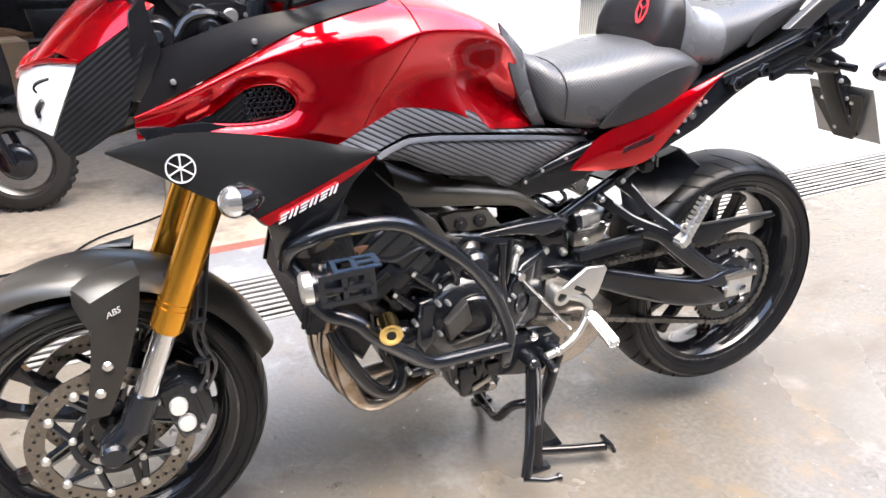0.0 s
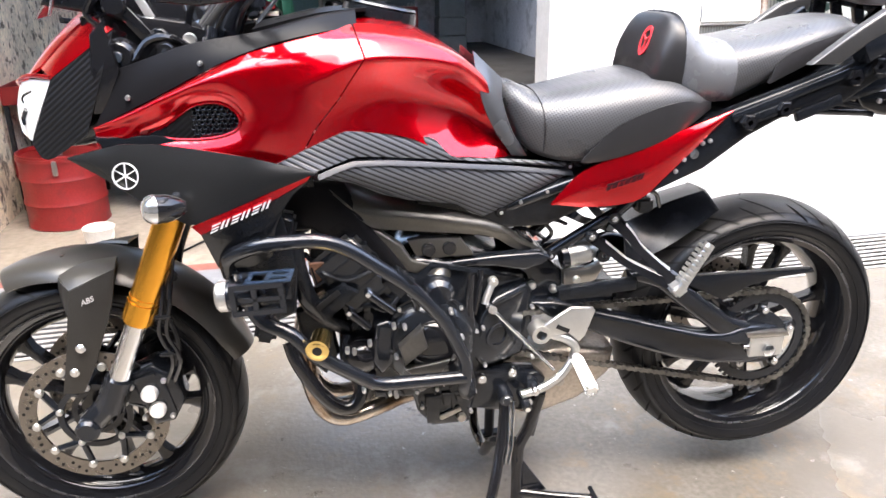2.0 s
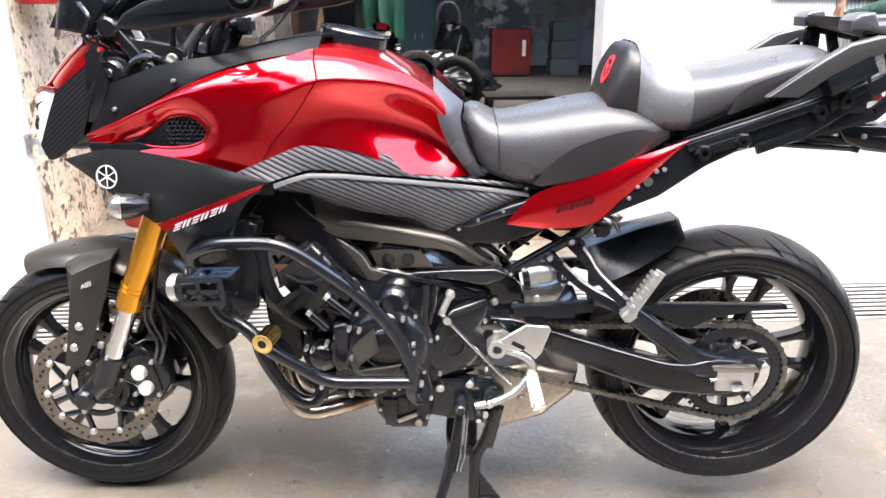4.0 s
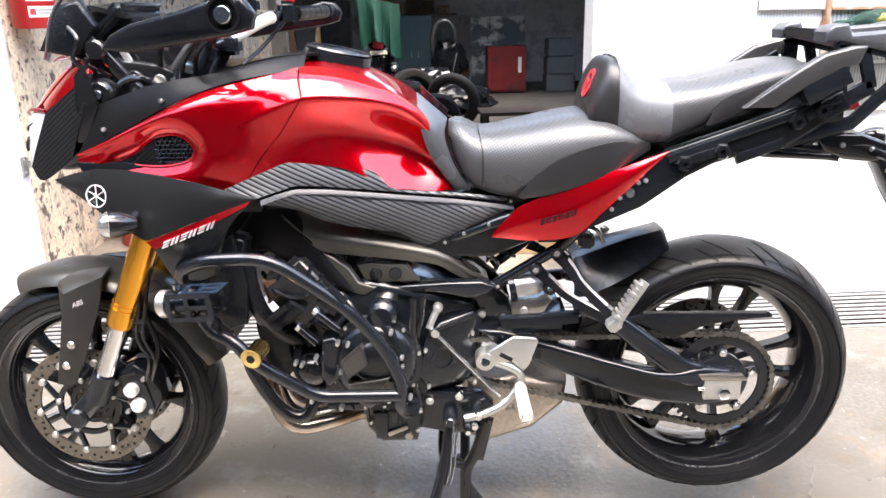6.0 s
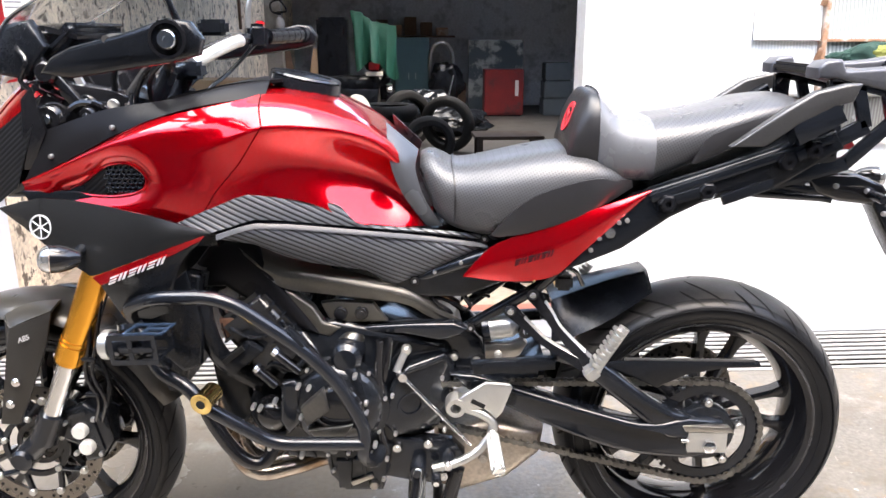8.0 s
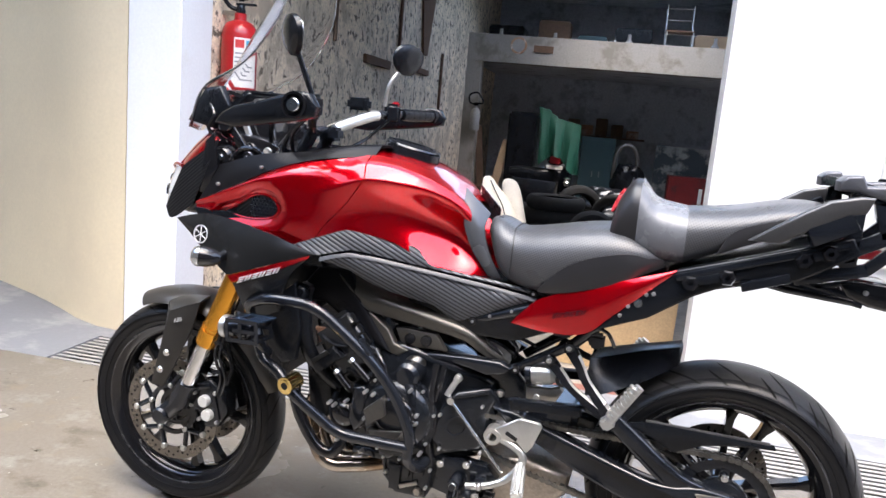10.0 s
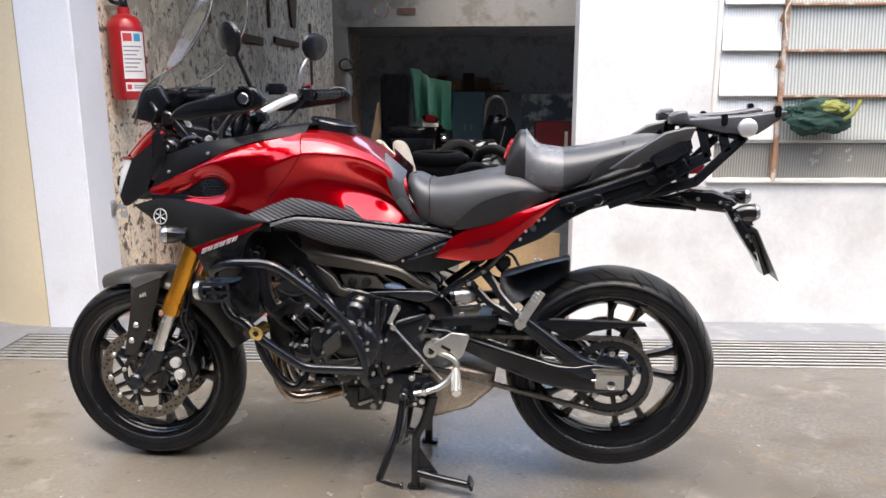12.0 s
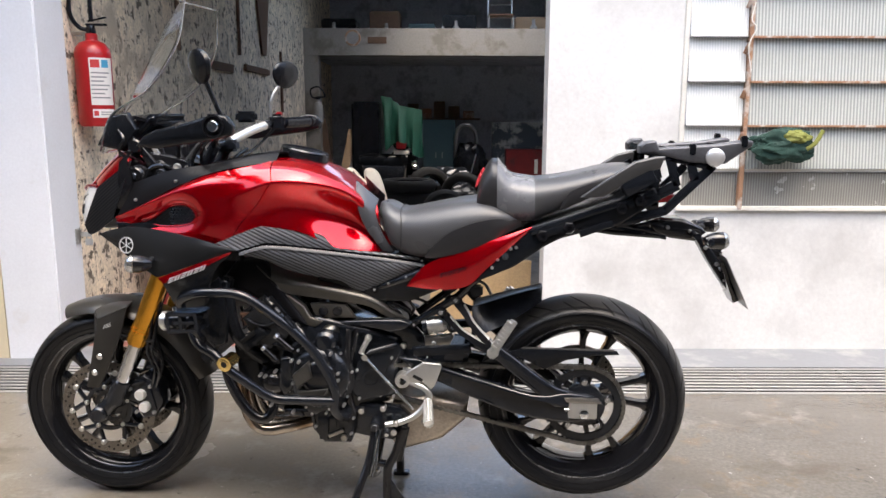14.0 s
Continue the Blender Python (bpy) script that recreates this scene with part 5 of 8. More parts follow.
# cooling: radiator with hoses
RAD = mat("radiator_core", (0.03, 0.03, 0.032), 0.5, 0.4, 0.3, 60, 400, bump=0.3)
Mr = Matrix.Rotation(radians(14), 4, "Y")
rad = part("radiator", box(-0.325, 0, 0.615, 0.035, 0.33, 0.25, 0.006, Mr), RAD, bike, "black radiator behind the front wheel")
pair("radiator_tank", box(-0.325, -0.178, 0.615, 0.042, 0.03, 0.26, 0.010, Mr, seg=3), BLACK, rad)
part("radiator_hose", tube([(-0.287, -0.168, 0.700), (-0.286, -0.172, 0.640), (-0.270, -0.165, 0.57), (-0.245, -0.14, 0.52), (-0.20, -0.12, 0.48)], 0.019, 12, 22), BLACK, rad, "thick black radiator hose")

# exhaust
for y, dx, dz in ((-0.100, 0.0, 0.0), (-0.028, -0.008, -0.012), (0.050, -0.014, -0.020)):
    P = [(-0.210, y - 0.0, 0.510), (-0.262, y, 0.465), (-0.284, y, 0.405), (-0.279, y, 0.342), (-0.257, y, 0.280), (-0.216, y * 0.97, 0.253), (-0.140, y * 0.8, 0.262), (-0.05, y * 0.5, 0.272), (0.16, y * 0.3, 0.262)]
    part("header_pipe", tube([(px + dx * (k > 0), py, pz + dz * (k > 1)) for k, (px, py, pz) in enumerate(P)], 0.0190, 14, 44), PIPE, bike, "heat-tinted steel exhaust header")
part("heat_shield", plate([(-0.298, 0.520), (-0.235, 0.535), (-0.215, 0.420), (-0.245, 0.372), (-0.285, 0.410)], -0.120, -0.095, 0.008, 3), BLACK, bike, "black heat shield in front of the engine")
part("coolant_pipe", tube([(-0.312, -0.150, 0.470), (-0.298, -0.165, 0.430), (-0.266, -0.168, 0.369), (-0.230, -0.166, 0.326), (-0.196, -0.160, 0.317), (-0.177, -0.150, 0.346), (-0.187, -0.135, 0.385)], 0.0150, 14, 26), BLACK_GLOSS, bike, "thick glossy black coolant pipe")
box_ex = part("silencer", plate([(0.150, 0.262), (0.165, 0.215), (0.207, 0.197), (0.314, 0.233), (0.384, 0.296), (0.392, 0.352), (0.274, 0.374), (0.165, 0.345)], -0.085, 0.13, 0.024, 4), mat("dull_steel_silencer", (0.50, 0.44, 0.37), 0.42, 0.8, 0.25, 8, 120, bump=0.1, stain=(0.26, 0.17, 0.11), stain_scale=9, stain_at=(0.52, 0.66)), bike, "dull heat-stained steel silencer box")
bolts("silencer_boss", [(0.205, -0.092, 0.262), (0.262, -0.092, 0.292)], STEEL, box_ex, 0.010, 0.008)

# crash bars
BAR = [(-0.400, -0.215, 0.645), (-0.400, -0.250, 0.690), (-0.340, -0.272, 0.718), (-0.215, -0.270, 0.720), (-0.075, -0.250, 0.608), (-0.012, -0.236, 0.528), (0.030, -0.228, 0.430), (0.020, -0.226, 0.372), (0.042, -0.19, 0.338), (0.048, -0.14, 0.345)]
pair("crash_bar", tube(bent(BAR, 0.05), 0.0135, 14), BLACK_METAL, bike, "black powder-coated crash bar")
LOWB = [(0.026, -0.229, 0.404), (-0.150, -0.236, 0.406), (-0.205, -0.258, 0.455), (-0.262, -0.276, 0.505), (-0.300, -0.268, 0.548), (-0.352, -0.252, 0.562), (-0.378, -0.238, 0.62), (-0.400, -0.218, 0.655)]
pair("crash_bar_lower", tube(bent(LOWB, 0.035), 0.0135, 14), BLACK_METAL, bike, "black powder-coated crash bar")
pair("bar_clamp", strut((-0.118, 0.640), (-0.085, 0.608), 0.040, -0.262, -0.232, 0.006), BLACK, bike)
for s in (-1, 1):
    a, b = Vector((-0.252, 0.276 * s, 0.534)), Vector((-0.260, 0.318 * s, 0.530))
    sl = part("slider", rod(a, b, 0.0185, 24), BRASS, bike, "polished brass crash slider")
    part("slider_flange", rod(b, b + (b - a) * 0.09, 0.0205, 24), BRASS, sl)
    part("slider_core", rod(b + (b - a) * 0.08, b + (b - a) * 0.13, 0.0085, 18), GROOVE, sl)
    part("slider_ring", rod(b + (b - a) * 0.085, b + (b - a) * 0.11, 0.0165, 24, r2=0.0135), BRASS, sl)

# auxiliary lamps on the bars
for s in (-1, 1):
    m = pose(-0.362, 0.345 * s, 0.660, 0, -4, 6 * s) @ Matrix.Scale(1.04, 4)
    lamp = part("spot_lamp", loft([[(x, r * math.cos(a), r * math.sin(a)) for a in [2 * math.pi * k / 20 for k in range(20)]] for x, r in ((-0.030, 0.0225), (-0.018, 0.0225), (-0.016, 0.0205), (0.030, 0.0190), (0.036, 0.013))]), BLACK_METAL, bike, "black auxiliary lamp in a slotted bracket")
    lamp.matrix_basis = m
    for z, name_, m_, x0 in ((0.0255, "lamp_top", BLUE, 0.008), (-0.0255, "lamp_floor", BLACK_METAL, -0.014)):
        bm = box(x0 + 0.036, 0.0205, z, 0.072, 0.009, 0.003, 0.0008)
        box(x0 + 0.036, -0.0205, z, 0.072, 0.009, 0.003, 0.0008, bm=bm)
        for x in (0.004, 0.034, 0.068):
            box(x0 + x, 0, z, 0.008, 0.033, 0.003, 0.0008, bm=bm)
        box(x0 + 0.051, 0, z, 0.034, 0.010, 0.003, 0.0008, bm=bm)
        part(name_, bm, m_, lamp, "slotted plate of the lamp bracket")
    for q in (-1, 1):
        bm = box(0.026, 0.0265 * q, 0.0215, 0.084, 0.003, 0.009, 0.0008)
        box(0.026, 0.0265 * q, -0.0215, 0.084, 0.003, 0.009, 0.0008, bm=bm)
        box(0.034, 0.0265 * q, 0.0, 0.062, 0.003, 0.008, 0.0008, bm=bm)
        for x in (-0.012, 0.022, 0.064):
            box(x, 0.0265 * q, 0.0, 0.009, 0.003, 0.036, 0.0008, bm=bm)
        part("side_bracket", bm, BLACK_METAL, lamp)
    part("lamp_bezel", lathe([(0, -0.010), (0.020, -0.010), (0.025, -0.005), (0.025, 0.008), (0, 0.008)], (-0.032, 0, 0), 28, "x"), ALU, lamp, "bright round bezel")
    part("lamp_screw", lathe([(0, 0.010), (0.006, 0.010), (0.007, 0), (0, 0)], (-0.004, 0, 0.026), 10, "z"), CHROME, lamp)
    part("lamp_bracket", tube([(0.02, -0.02 * s, -0.02), (0.02, -0.05 * s, -0.05), (0.015, -0.085 * s, -0.075)], 0.010, 10, 10), BLACK_METAL, lamp)

# turn signals
def signal(at, parent, tip=True):
    st = part("turn_signal", lathe([(0, -0.041), (0.011, -0.040), (0.019, -0.035), (0.0235, -0.027), (0.0245, -0.022), (0.020, -0.022), (0, -0.022)], (0, 0, 0), 20, "x"), LENS, parent, "clear-lensed turn signal on a black stalk")
    part("signal_body", lathe([(0, -0.021), (0.0240, -0.021), (0.0235, -0.005), (0.019, 0.012), (0.011, 0.026), (0, 0.030)], (0, 0, 0), 20, "x"), BLACK_GLOSS, st)
    part("signal_stalk", tube([(0.010, 0, 0), (0.022, 0.03, 0.0), (0.030, 0.055, 0.004)], 0.0095, 10, 8), BLACK, st)
    st.matrix_basis = at
    return st


signal(pose(-0.468, -0.312, 0.803, 0, 4, 26), bike)
signal(pose(-0.468, 0.312, 0.803, 180, -4, -26), bike)

# seats
def seat_body(line, widths, n=18, nx=26):
    st = []
    for (x, top, bot), w in zip(line, widths):
        h = top - bot
        st.append((x, [(0, top), (w * 0.55, top - 0.003), (w * 0.86, top - 0.012 - 0.06 * h), (w, top - 0.40 * h), (w * 0.97, bot + 0.25 * h), (w * 0.80, bot), (0, bot)]))
    return body(st, n, nx)


rs = part("rider_seat", seat_body([(0.130, 0.942, 0.905), (0.146, 0.946, 0.870), (0.165, 0.940, 0.832), (0.200, 0.925, 0.806), (0.270, 0.935, 0.796), (0.360, 0.953, 0.812), (0.440, 0.960, 0.842), (0.500, 0.945, 0.872), (0.535, 0.915, 0.888)],
                                  [0.060, 0.085, 0.105, 0.118, 0.140, 0.152, 0.150, 0.135, 0.110]), SEAT, bike, "grey woven-cloth rider seat", 70)
bm = panel([(0.268, -0.139, 0.802), (0.310, -0.149, 0.850), (0.360, -0.155, 0.885), (0.450, -0.153, 0.912), (0.534, -0.118, 0.906)], [(0.280, -0.136, 0.797), (0.330, -0.144, 0.806), (0.400, -0.150, 0.828), (0.470, -0.146, 0.858), (0.538, -0.112, 0.890)], 20, 5, 0.004, 0.006)
pair("seat_side", bm, VINYL_DARK, rs, "smooth black vinyl side of the seat")
bm = tube([(0.192, 0, 0.930), (0.193, -0.06, 0.926), (0.198, -0.105, 0.905), (0.200, -0.121, 0.870), (0.198, -0.118, 0.82)], 0.0014, 6, 20)
pair("seam", bm, VINYL_DARK, rs)
hump = part("pillion_hump", seat_body([(0.412, 0.985, 0.930), (0.425, 1.030, 0.926), (0.448, 1.066, 0.918), (0.470, 1.068, 0.912)], [0.105, 0.118, 0.122, 0.126]), VINYL_DARK, bike, "black vinyl front of the raised pillion seat", 70)
part("hump_band", seat_body([(0.468, 1.072, 0.911), (0.485, 1.050, 0.908), (0.510, 1.028, 0.905), (0.572, 1.018, 0.902)], [0.127, 0.132, 0.135, 0.134]), VINYL, hump, "smooth light grey vinyl band", 70)
part("pillion_seat", seat_body([(0.570, 1.017, 0.902), (0.640, 1.026, 0.934), (0.700, 1.038, 0.960), (0.770, 1.055, 0.990), (0.830, 1.060, 1.015), (0.862, 1.050, 1.030)], [0.133, 0.130, 0.125, 0.115, 0.098, 0.060]), SEAT, hump, "grey woven-cloth pillion seat", 70)
bm = panel([(0.640, -0.131, 0.940), (0.665, -0.131, 0.985), (0.720, -0.126, 1.010), (0.800, -0.110, 1.030)], [(0.645, -0.131, 0.938), (0.690, -0.128, 0.958), (0.740, -0.122, 0.980), (0.802, -0.108, 1.012)], 14, 4, 0.003, 0.005)
pair("seat_side", bm, VINYL_DARK, hump, "smooth black vinyl side of the seat")
bm = lathe([(0.70, -0.0012), (1.0, -0.0012), (1.0, 0.001), (0.70, 0.001)], (0, 0, 0), 26, closed=True)
for k in range(3):
    a = 2 * math.pi * k / 3 + math.pi / 2
    rod((0, 0, 0), (0.75 * math.cos(a), 0, 0.75 * math.sin(a)), 0.11, 6, bm=bm)
for v in bm.verts:
    v.co = Vector((v.co.x * 0.014, math.copysign(0.0015, v.co.y), v.co.z * 0.030))
bdg = part("stitched_badge", bm, mat("red_thread", (0.42, 0.02, 0.03), 0.7, 0.0, 0.2), hump, "red stitched round badge in plain shapes")
bdg.matrix_basis = look((0.4185, -0.047, 1.018), (-0.5, -0.35, 1.42)) @ pose(0, 0, 0, 90, 0, 0)

# tail: red panels, black tail sides, grab rails
bm = panel([(0.214, -0.142, 0.712), (0.243, -0.148, 0.748), (0.288, -0.154, 0.786), (0.444, -0.166, 0.847), (0.562, -0.165, 0.889)], [(0.216, -0.142, 0.711), (0.300, -0.154, 0.706), (0.385, -0.164, 0.719), (0.440, -0.170, 0.770), (0.562, -0.166, 0.886)], 30, 6, 0.008, 0.005, smooth=True)
pair("tail_panel", bm, RED, bike, "glossy red tail side panel")
word_shapes(6, (0.312, -0.1625, 0.748), (0.386, -0.1665, 0.770), (0.004, 0.0, 0.0125), (0, -0.0020, 0), BLACK, "dark lettering drawn in plain shapes")
bm = plate([(0.400, 0.725), (0.446, 0.782), (0.562, 0.888), (0.702, 0.935), (0.885, 1.000), (0.905, 0.966), (0.794, 0.895), (0.696, 0.884), (0.600, 0.835), (0.514, 0.774)], -0.168, -0.135, 0.006, 3)
pair("tail_side", bm, BLACK, bike, "black plastic tail side")
part("tail_body", plate([(0.30, 0.79), (0.562, 0.885), (0.88, 1.00), (0.91, 0.97), (0.80, 0.90), (0.62, 0.85), (0.45, 0.75), (0.33, 0.72)], -0.132, 0.132, 0.010), BLACK, bike, "black tail underside")
pair("tail_rail", strut((0.560, 0.872), (0.880, 0.985), 0.016, -0.176, -0.166, 0.003), BLACK_METAL, bike)
for x, z in ((0.590, 0.866), (0.661, 0.889), (0.800, 0.944), (0.845, 0.965)):
    bm = lathe([(0.006, -0.012), (0.014, -0.012), (0.018, -0.006), (0.018, 0.006), (0.006, 0.006)], (x, -0.176, z), 6, closed=True)
    lathe([(0, -0.004), (0.008, -0.004), (0.008, 0.004), (0, 0.004)], (x, -0.176, z), 14, bm=bm)
    pair("luggage_mount", bm, BLACK_GLOSS, bike, "black luggage mount socket")
for x0, z0, x1, z1 in ((0.600, 0.872, 0.650, 0.888), (0.690, 0.872, 0.780, 0.905), (0.815, 0.952, 0.842, 0.966)):
    pair("tail_clip", strut((x0, z0), (x1, z1), 0.020, -0.182, -0.164, 0.004), BLACK, bike)
part("seat_lock", lathe([(0, -0.004), (0.003, -0.004), (0.0032, -0.003), (0.0095, -0.003), (0.0105, 0), (0.0105, 0.004), (0, 0.004)], (0.489, -0.170, 0.803), 20), CHROME, bike, "round chromed seat lock")
bolts("tail_screw", [(0.470, -0.170, 0.795), (0.505, -0.170, 0.826), (0.520, -0.170, 0.830), (0.455, -0.170, 0.772)], ZINC, bike, 0.0045, 0.003)
bm = plate([(0.686, 0.970), (0.780, 1.038), (0.824, 1.066), (0.878, 1.080), (0.902, 1.080), (0.890, 1.048), (0.860, 1.040), (0.796, 1.006), (0.746, 0.970)], -0.205, -0.180, 0.006, 3)
pair("grab_rail", bm, RAIL, bike, "black grab rail beside the pillion seat")
pair("grab_rail_stay", strut((0.800, 1.000), (0.880, 1.045), 0.05, -0.184, -0.13, 0.008), BLACK_METAL, bike)

# luggage rack
bm = plate([(0.849, 1.112), (0.862, 1.124), (0.890, 1.127), (0.900, 1.106), (1.060, 1.118), (1.130, 1.130), (1.143, 1.126), (1.140, 1.114), (1.072, 1.066), (0.985, 1.070), (0.884, 1.094), (0.850, 1.093)], -0.135, -0.075, 0.006, 3)
pair("rack_side", bm, mat("grey_black_rack", (0.085, 0.088, 0.10), 0.35, 0.4, 0.15), bike, "dark grey luggage rack side")
for x, z, w in ((0.870, 1.108, 0.040), (0.960, 1.098, 0.05), (1.095, 1.108, 0.05)):
    part("rack_bridge", box(x, 0, z, w, 0.16, 0.018, 0.005), BLACK_METAL, bike, "black rack cross piece")
for x, z in ((0.986, 1.112), (1.119, 1.134)):
    pair("rack_stud", box(x, -0.128, z - 0.008, 0.016, 0.022, 0.030, 0.003), BLACK, bike)
pair("rack_disc", lathe([(0, -0.011), (0.017, -0.010), (0.024, -0.004), (0.025, 0.006), (0, 0.006)], (1.045, -0.140, 1.084), 28), mat("satin_silver_knob", (0.66, 0.67, 0.69), 0.3, 0.6, 0.06), bike, "round satin silver rack knob")
bm = bmesh.new()
for p, q, w in (((0.880, 1.095), (1.045, 1.060), 0.026), ((1.045, 1.062), (0.924, 0.938), 0.024), ((0.928, 0.940), (0.795, 0.902), 0.026), ((0.890, 1.090), (0.890, 0.940), 0.032), ((0.930, 1.078), (0.952, 1.005), 0.022), ((0.890, 0.975), (0.955, 1.010), 0.030), ((0.815, 0.940), (0.900, 0.965), 0.024), ((0.985, 1.070), (1.000, 1.020), 0.024)):
    strut(p, q, w, -0.128, -0.114, 0.002, bm=bm)
pair("rack_bracket", bm, BLACK_METAL, bike, "black rack bracket with cut-outs")

# number plate holder
hold = part("plate_holder", plate([(0.895, 0.896), (0.925, 0.908), (0.990, 0.906), (1.045, 0.884), (1.060, 0.868), (1.028, 0.842), (0.960, 0.850), (0.915, 0.866)], -0.050, 0.050, 0.010, 3), BLACK_GLOSS, bike, "black plastic number plate holder")
for p, q, w in (((0.765, 0.898), (0.935, 0.866), 0.015), ((0.765, 0.884), (0.950, 0.852), 0.014), ((0.850, 0.878), (0.930, 0.902), 0.012)):
    for y in (-0.046, 0.034):
        part("holder_arm", strut(p, q, w, y, y + 0.012, 0.003), BLACK_METAL, hold, "black steel arm of the plate holder")
part("plate_lamp", box(1.092, 0, 0.812, 0.040, 0.060, 0.030, 0.006, Matrix.Rotation(radians(35), 4, "Y")), BLACK_GLOSS, hold, "black plate lamp")
part("holder_clip", box(1.118, -0.034, 0.752, 0.026, 0.012, 0.044, 0.004, Matrix.Rotation(radians(-25), 4, "Y")), BLACK_GLOSS, hold)
bolts("holder_bolt", [(1.062, -0.034, 0.822), (1.096, -0.034, 0.775), (1.012, -0.052, 0.872), (0.950, -0.052, 0.882)], ZINC, hold, 0.0055, 0.004)
part("holder_drop", plate([(1.030, 0.856), (1.060, 0.850), (1.107, 0.782), (1.131, 0.767), (1.175, 0.668), (1.160, 0.664), (1.115, 0.722), (1.072, 0.785)], -0.032, 0.032, 0.008, 3), BLACK, hold)
Mp = Matrix.Rotation(radians(-25), 4, "Y")
part("number_plate", box(1.138, 0, 0.734, 0.003, 0.196, 0.160, 0.001, Mp, seg=1), mat("bare_plate_back", (0.42, 0.42, 0.41), 0.35, 0.6, 0.1), hold, "bare grey back of the number plate")
bm = bmesh.new()
shield = [(-0.078, 0.062), (0.078, 0.062), (0.072, 0.030), (0.030, -0.074), (-0.030, -0.074), (-0.072, 0.030)]
loft([[(1.132 + d * 0.906 - zz * 0.4226, yy, 0.734 + d * 0.4226 + zz * 0.906) for yy, zz in shield] for d in (-0.014, -0.004)], bm=bm)
part("plate_shield", bm, BLACK_GLOSS, hold, "black tapering plastic behind the number plate")
for yy, zz in ((-0.045, 0.040), (0.045, 0.040), (-0.030, 0.000), (0.020, -0.045)):
    part("shield_screw", rod((1.132 - 0.016 * 0.906 - zz * 0.4226, yy, 0.734 - 0.016 * 0.4226 + zz * 0.906), (1.132 - 0.010 * 0.906 - zz * 0.4226, yy, 0.734 - 0.010 * 0.4226 + zz * 0.906), 0.0055, 10), ZINC, hold)
part("reflector", box(1.131, -0.03, 0.765, 0.010, 0.03, 0.018, 0.003, Mp), mat("red_reflector", (0.5, 0.02, 0.02), 0.2, 0.0, 0.1, coat=1.0), hold, "red reflector")
part("tail_stay", tube([(0.70, -0.03, 0.878), (0.80, -0.04, 0.865), (0.93, -0.04, 0.857)], 0.009, 10), BLACK_METAL, hold)
part("tail_lamp", plate([(0.905, 0.985), (0.965, 0.975), (0.980, 0.955), (0.900, 0.950)], -0.06, 0.06, 0.008), mat("red_tail_lens", (0.30, 0.01, 0.015), 0.15, 0.0, 0.1, coat=1.0), bike, "red tail lamp under the rack")
for s in (-1, 1):
    signal(pose(1.052 if s < 0 else 1.104, -0.150 if s < 0 else 0.135, 0.862 if s < 0 else 0.866, 0 if s < 0 else 180, 0, 172 if s > 0 else -172), hold)

# swingarm, chain and rear details
LOWER = [(0.183, 0.487), (0.240, 0.486), (0.310, 0.467), (0.450, 0.433), (0.563, 0.404), (0.620, 0.398), (0.671, 0.407), (0.757, 0.390), (0.770, 0.316), (0.683, 0.312), (0.517, 0.343), (0.391, 0.384), (0.311, 0.416), (0.231, 0.446)]
def bowed(bm):
    """Bends a piece in plan: drawn in at the pivot and at the axle."""
    for v in bm.verts:
        v.co.y += float(np.interp(v.co.x, (0.18, 0.30, 0.45, 0.58, 0.66, 0.75), (0.062, 0.048, 0.020, 0.010, 0.024, 0.044)))
    return bm


pair("swingarm", bowed(plate([(p.x, p.z) for p in even([(x, 0, z) for x, z in LOWER + LOWER[:1]], 49)[:-1]], -0.160, -0.114, 0.012, 3)), BLACK_METAL, bike, "satin black aluminium swingarm")
UPPER = [(0.390, 0.545), (0.430, 0.553), (0.468, 0.545), (0.520, 0.508), (0.590, 0.455), (0.640, 0.419), (0.690, 0.402), (0.700, 0.380), (0.680, 0.352), (0.640, 0.356), (0.590, 0.396), (0.520, 0.452), (0.450, 0.510), (0.395, 0.526)]
pair("swingarm_brace", bowed(plate([(p.x, p.z) for p in even([(x, 0, z) for x, z in UPPER + UPPER[:1]], 49)[:-1]], -0.1565, -0.122, 0.010, 3)), BLACK_METAL, bike, "satin black swingarm brace")
pair("chain_slider", plate([(0.232, 0.538), (0.402, 0.550), (0.402, 0.526), (0.240, 0.512)], -0.148, -0.122, 0.005), BLACK, bike, "black chain slider")
part("swingarm_bridge", box(0.33, 0, 0.49, 0.12, 0.16, 0.06, 0.015), BLACK_METAL, bike)
pair("axle_block", box(0.712, -0.162, 0.357, 0.082, 0.012, 0.050, 0.003), ALU, bike, "bright axle adjuster block")
part("axle_nut", lathe([(0, -0.012), (0.010, -0.012), (0.0145, -0.009), (0.0145, 0.004), (0, 0.004)], (0.720, -0.169, 0.350), 6), CHROME, bike)
part("adjuster_bolt", rod((0.680, -0.162, 0.356), (0.660, -0.162, 0.357), 0.005, 10), CHROME, bike)
pair("arm_tip", plate([(0.660, 0.392), (0.757, 0.389), (0.768, 0.376), (0.668, 0.378)], -0.168, -0.150, 0.003), STEEL, bike, "bright edge of the axle plate")
part("rear_axle", rod((RA.x, -0.125, RA.z), (RA.x, 0.125, RA.z), 0.012), STEEL, bike)
part("chain_guard", plate([(0.501, 0.525), (0.560, 0.537), (0.815, 0.534), (0.821, 0.524), (0.742, 0.519), (0.671, 0.504), (0.612, 0.475), (0.575, 0.493)], -0.120, -0.108, 0.003), BLACK, bike, "black chain guard")
part("guard_edge", rod((0.545, -0.116, 0.537), (0.806, -0.116, 0.536), 0.0035, 8), RAIL, bike)
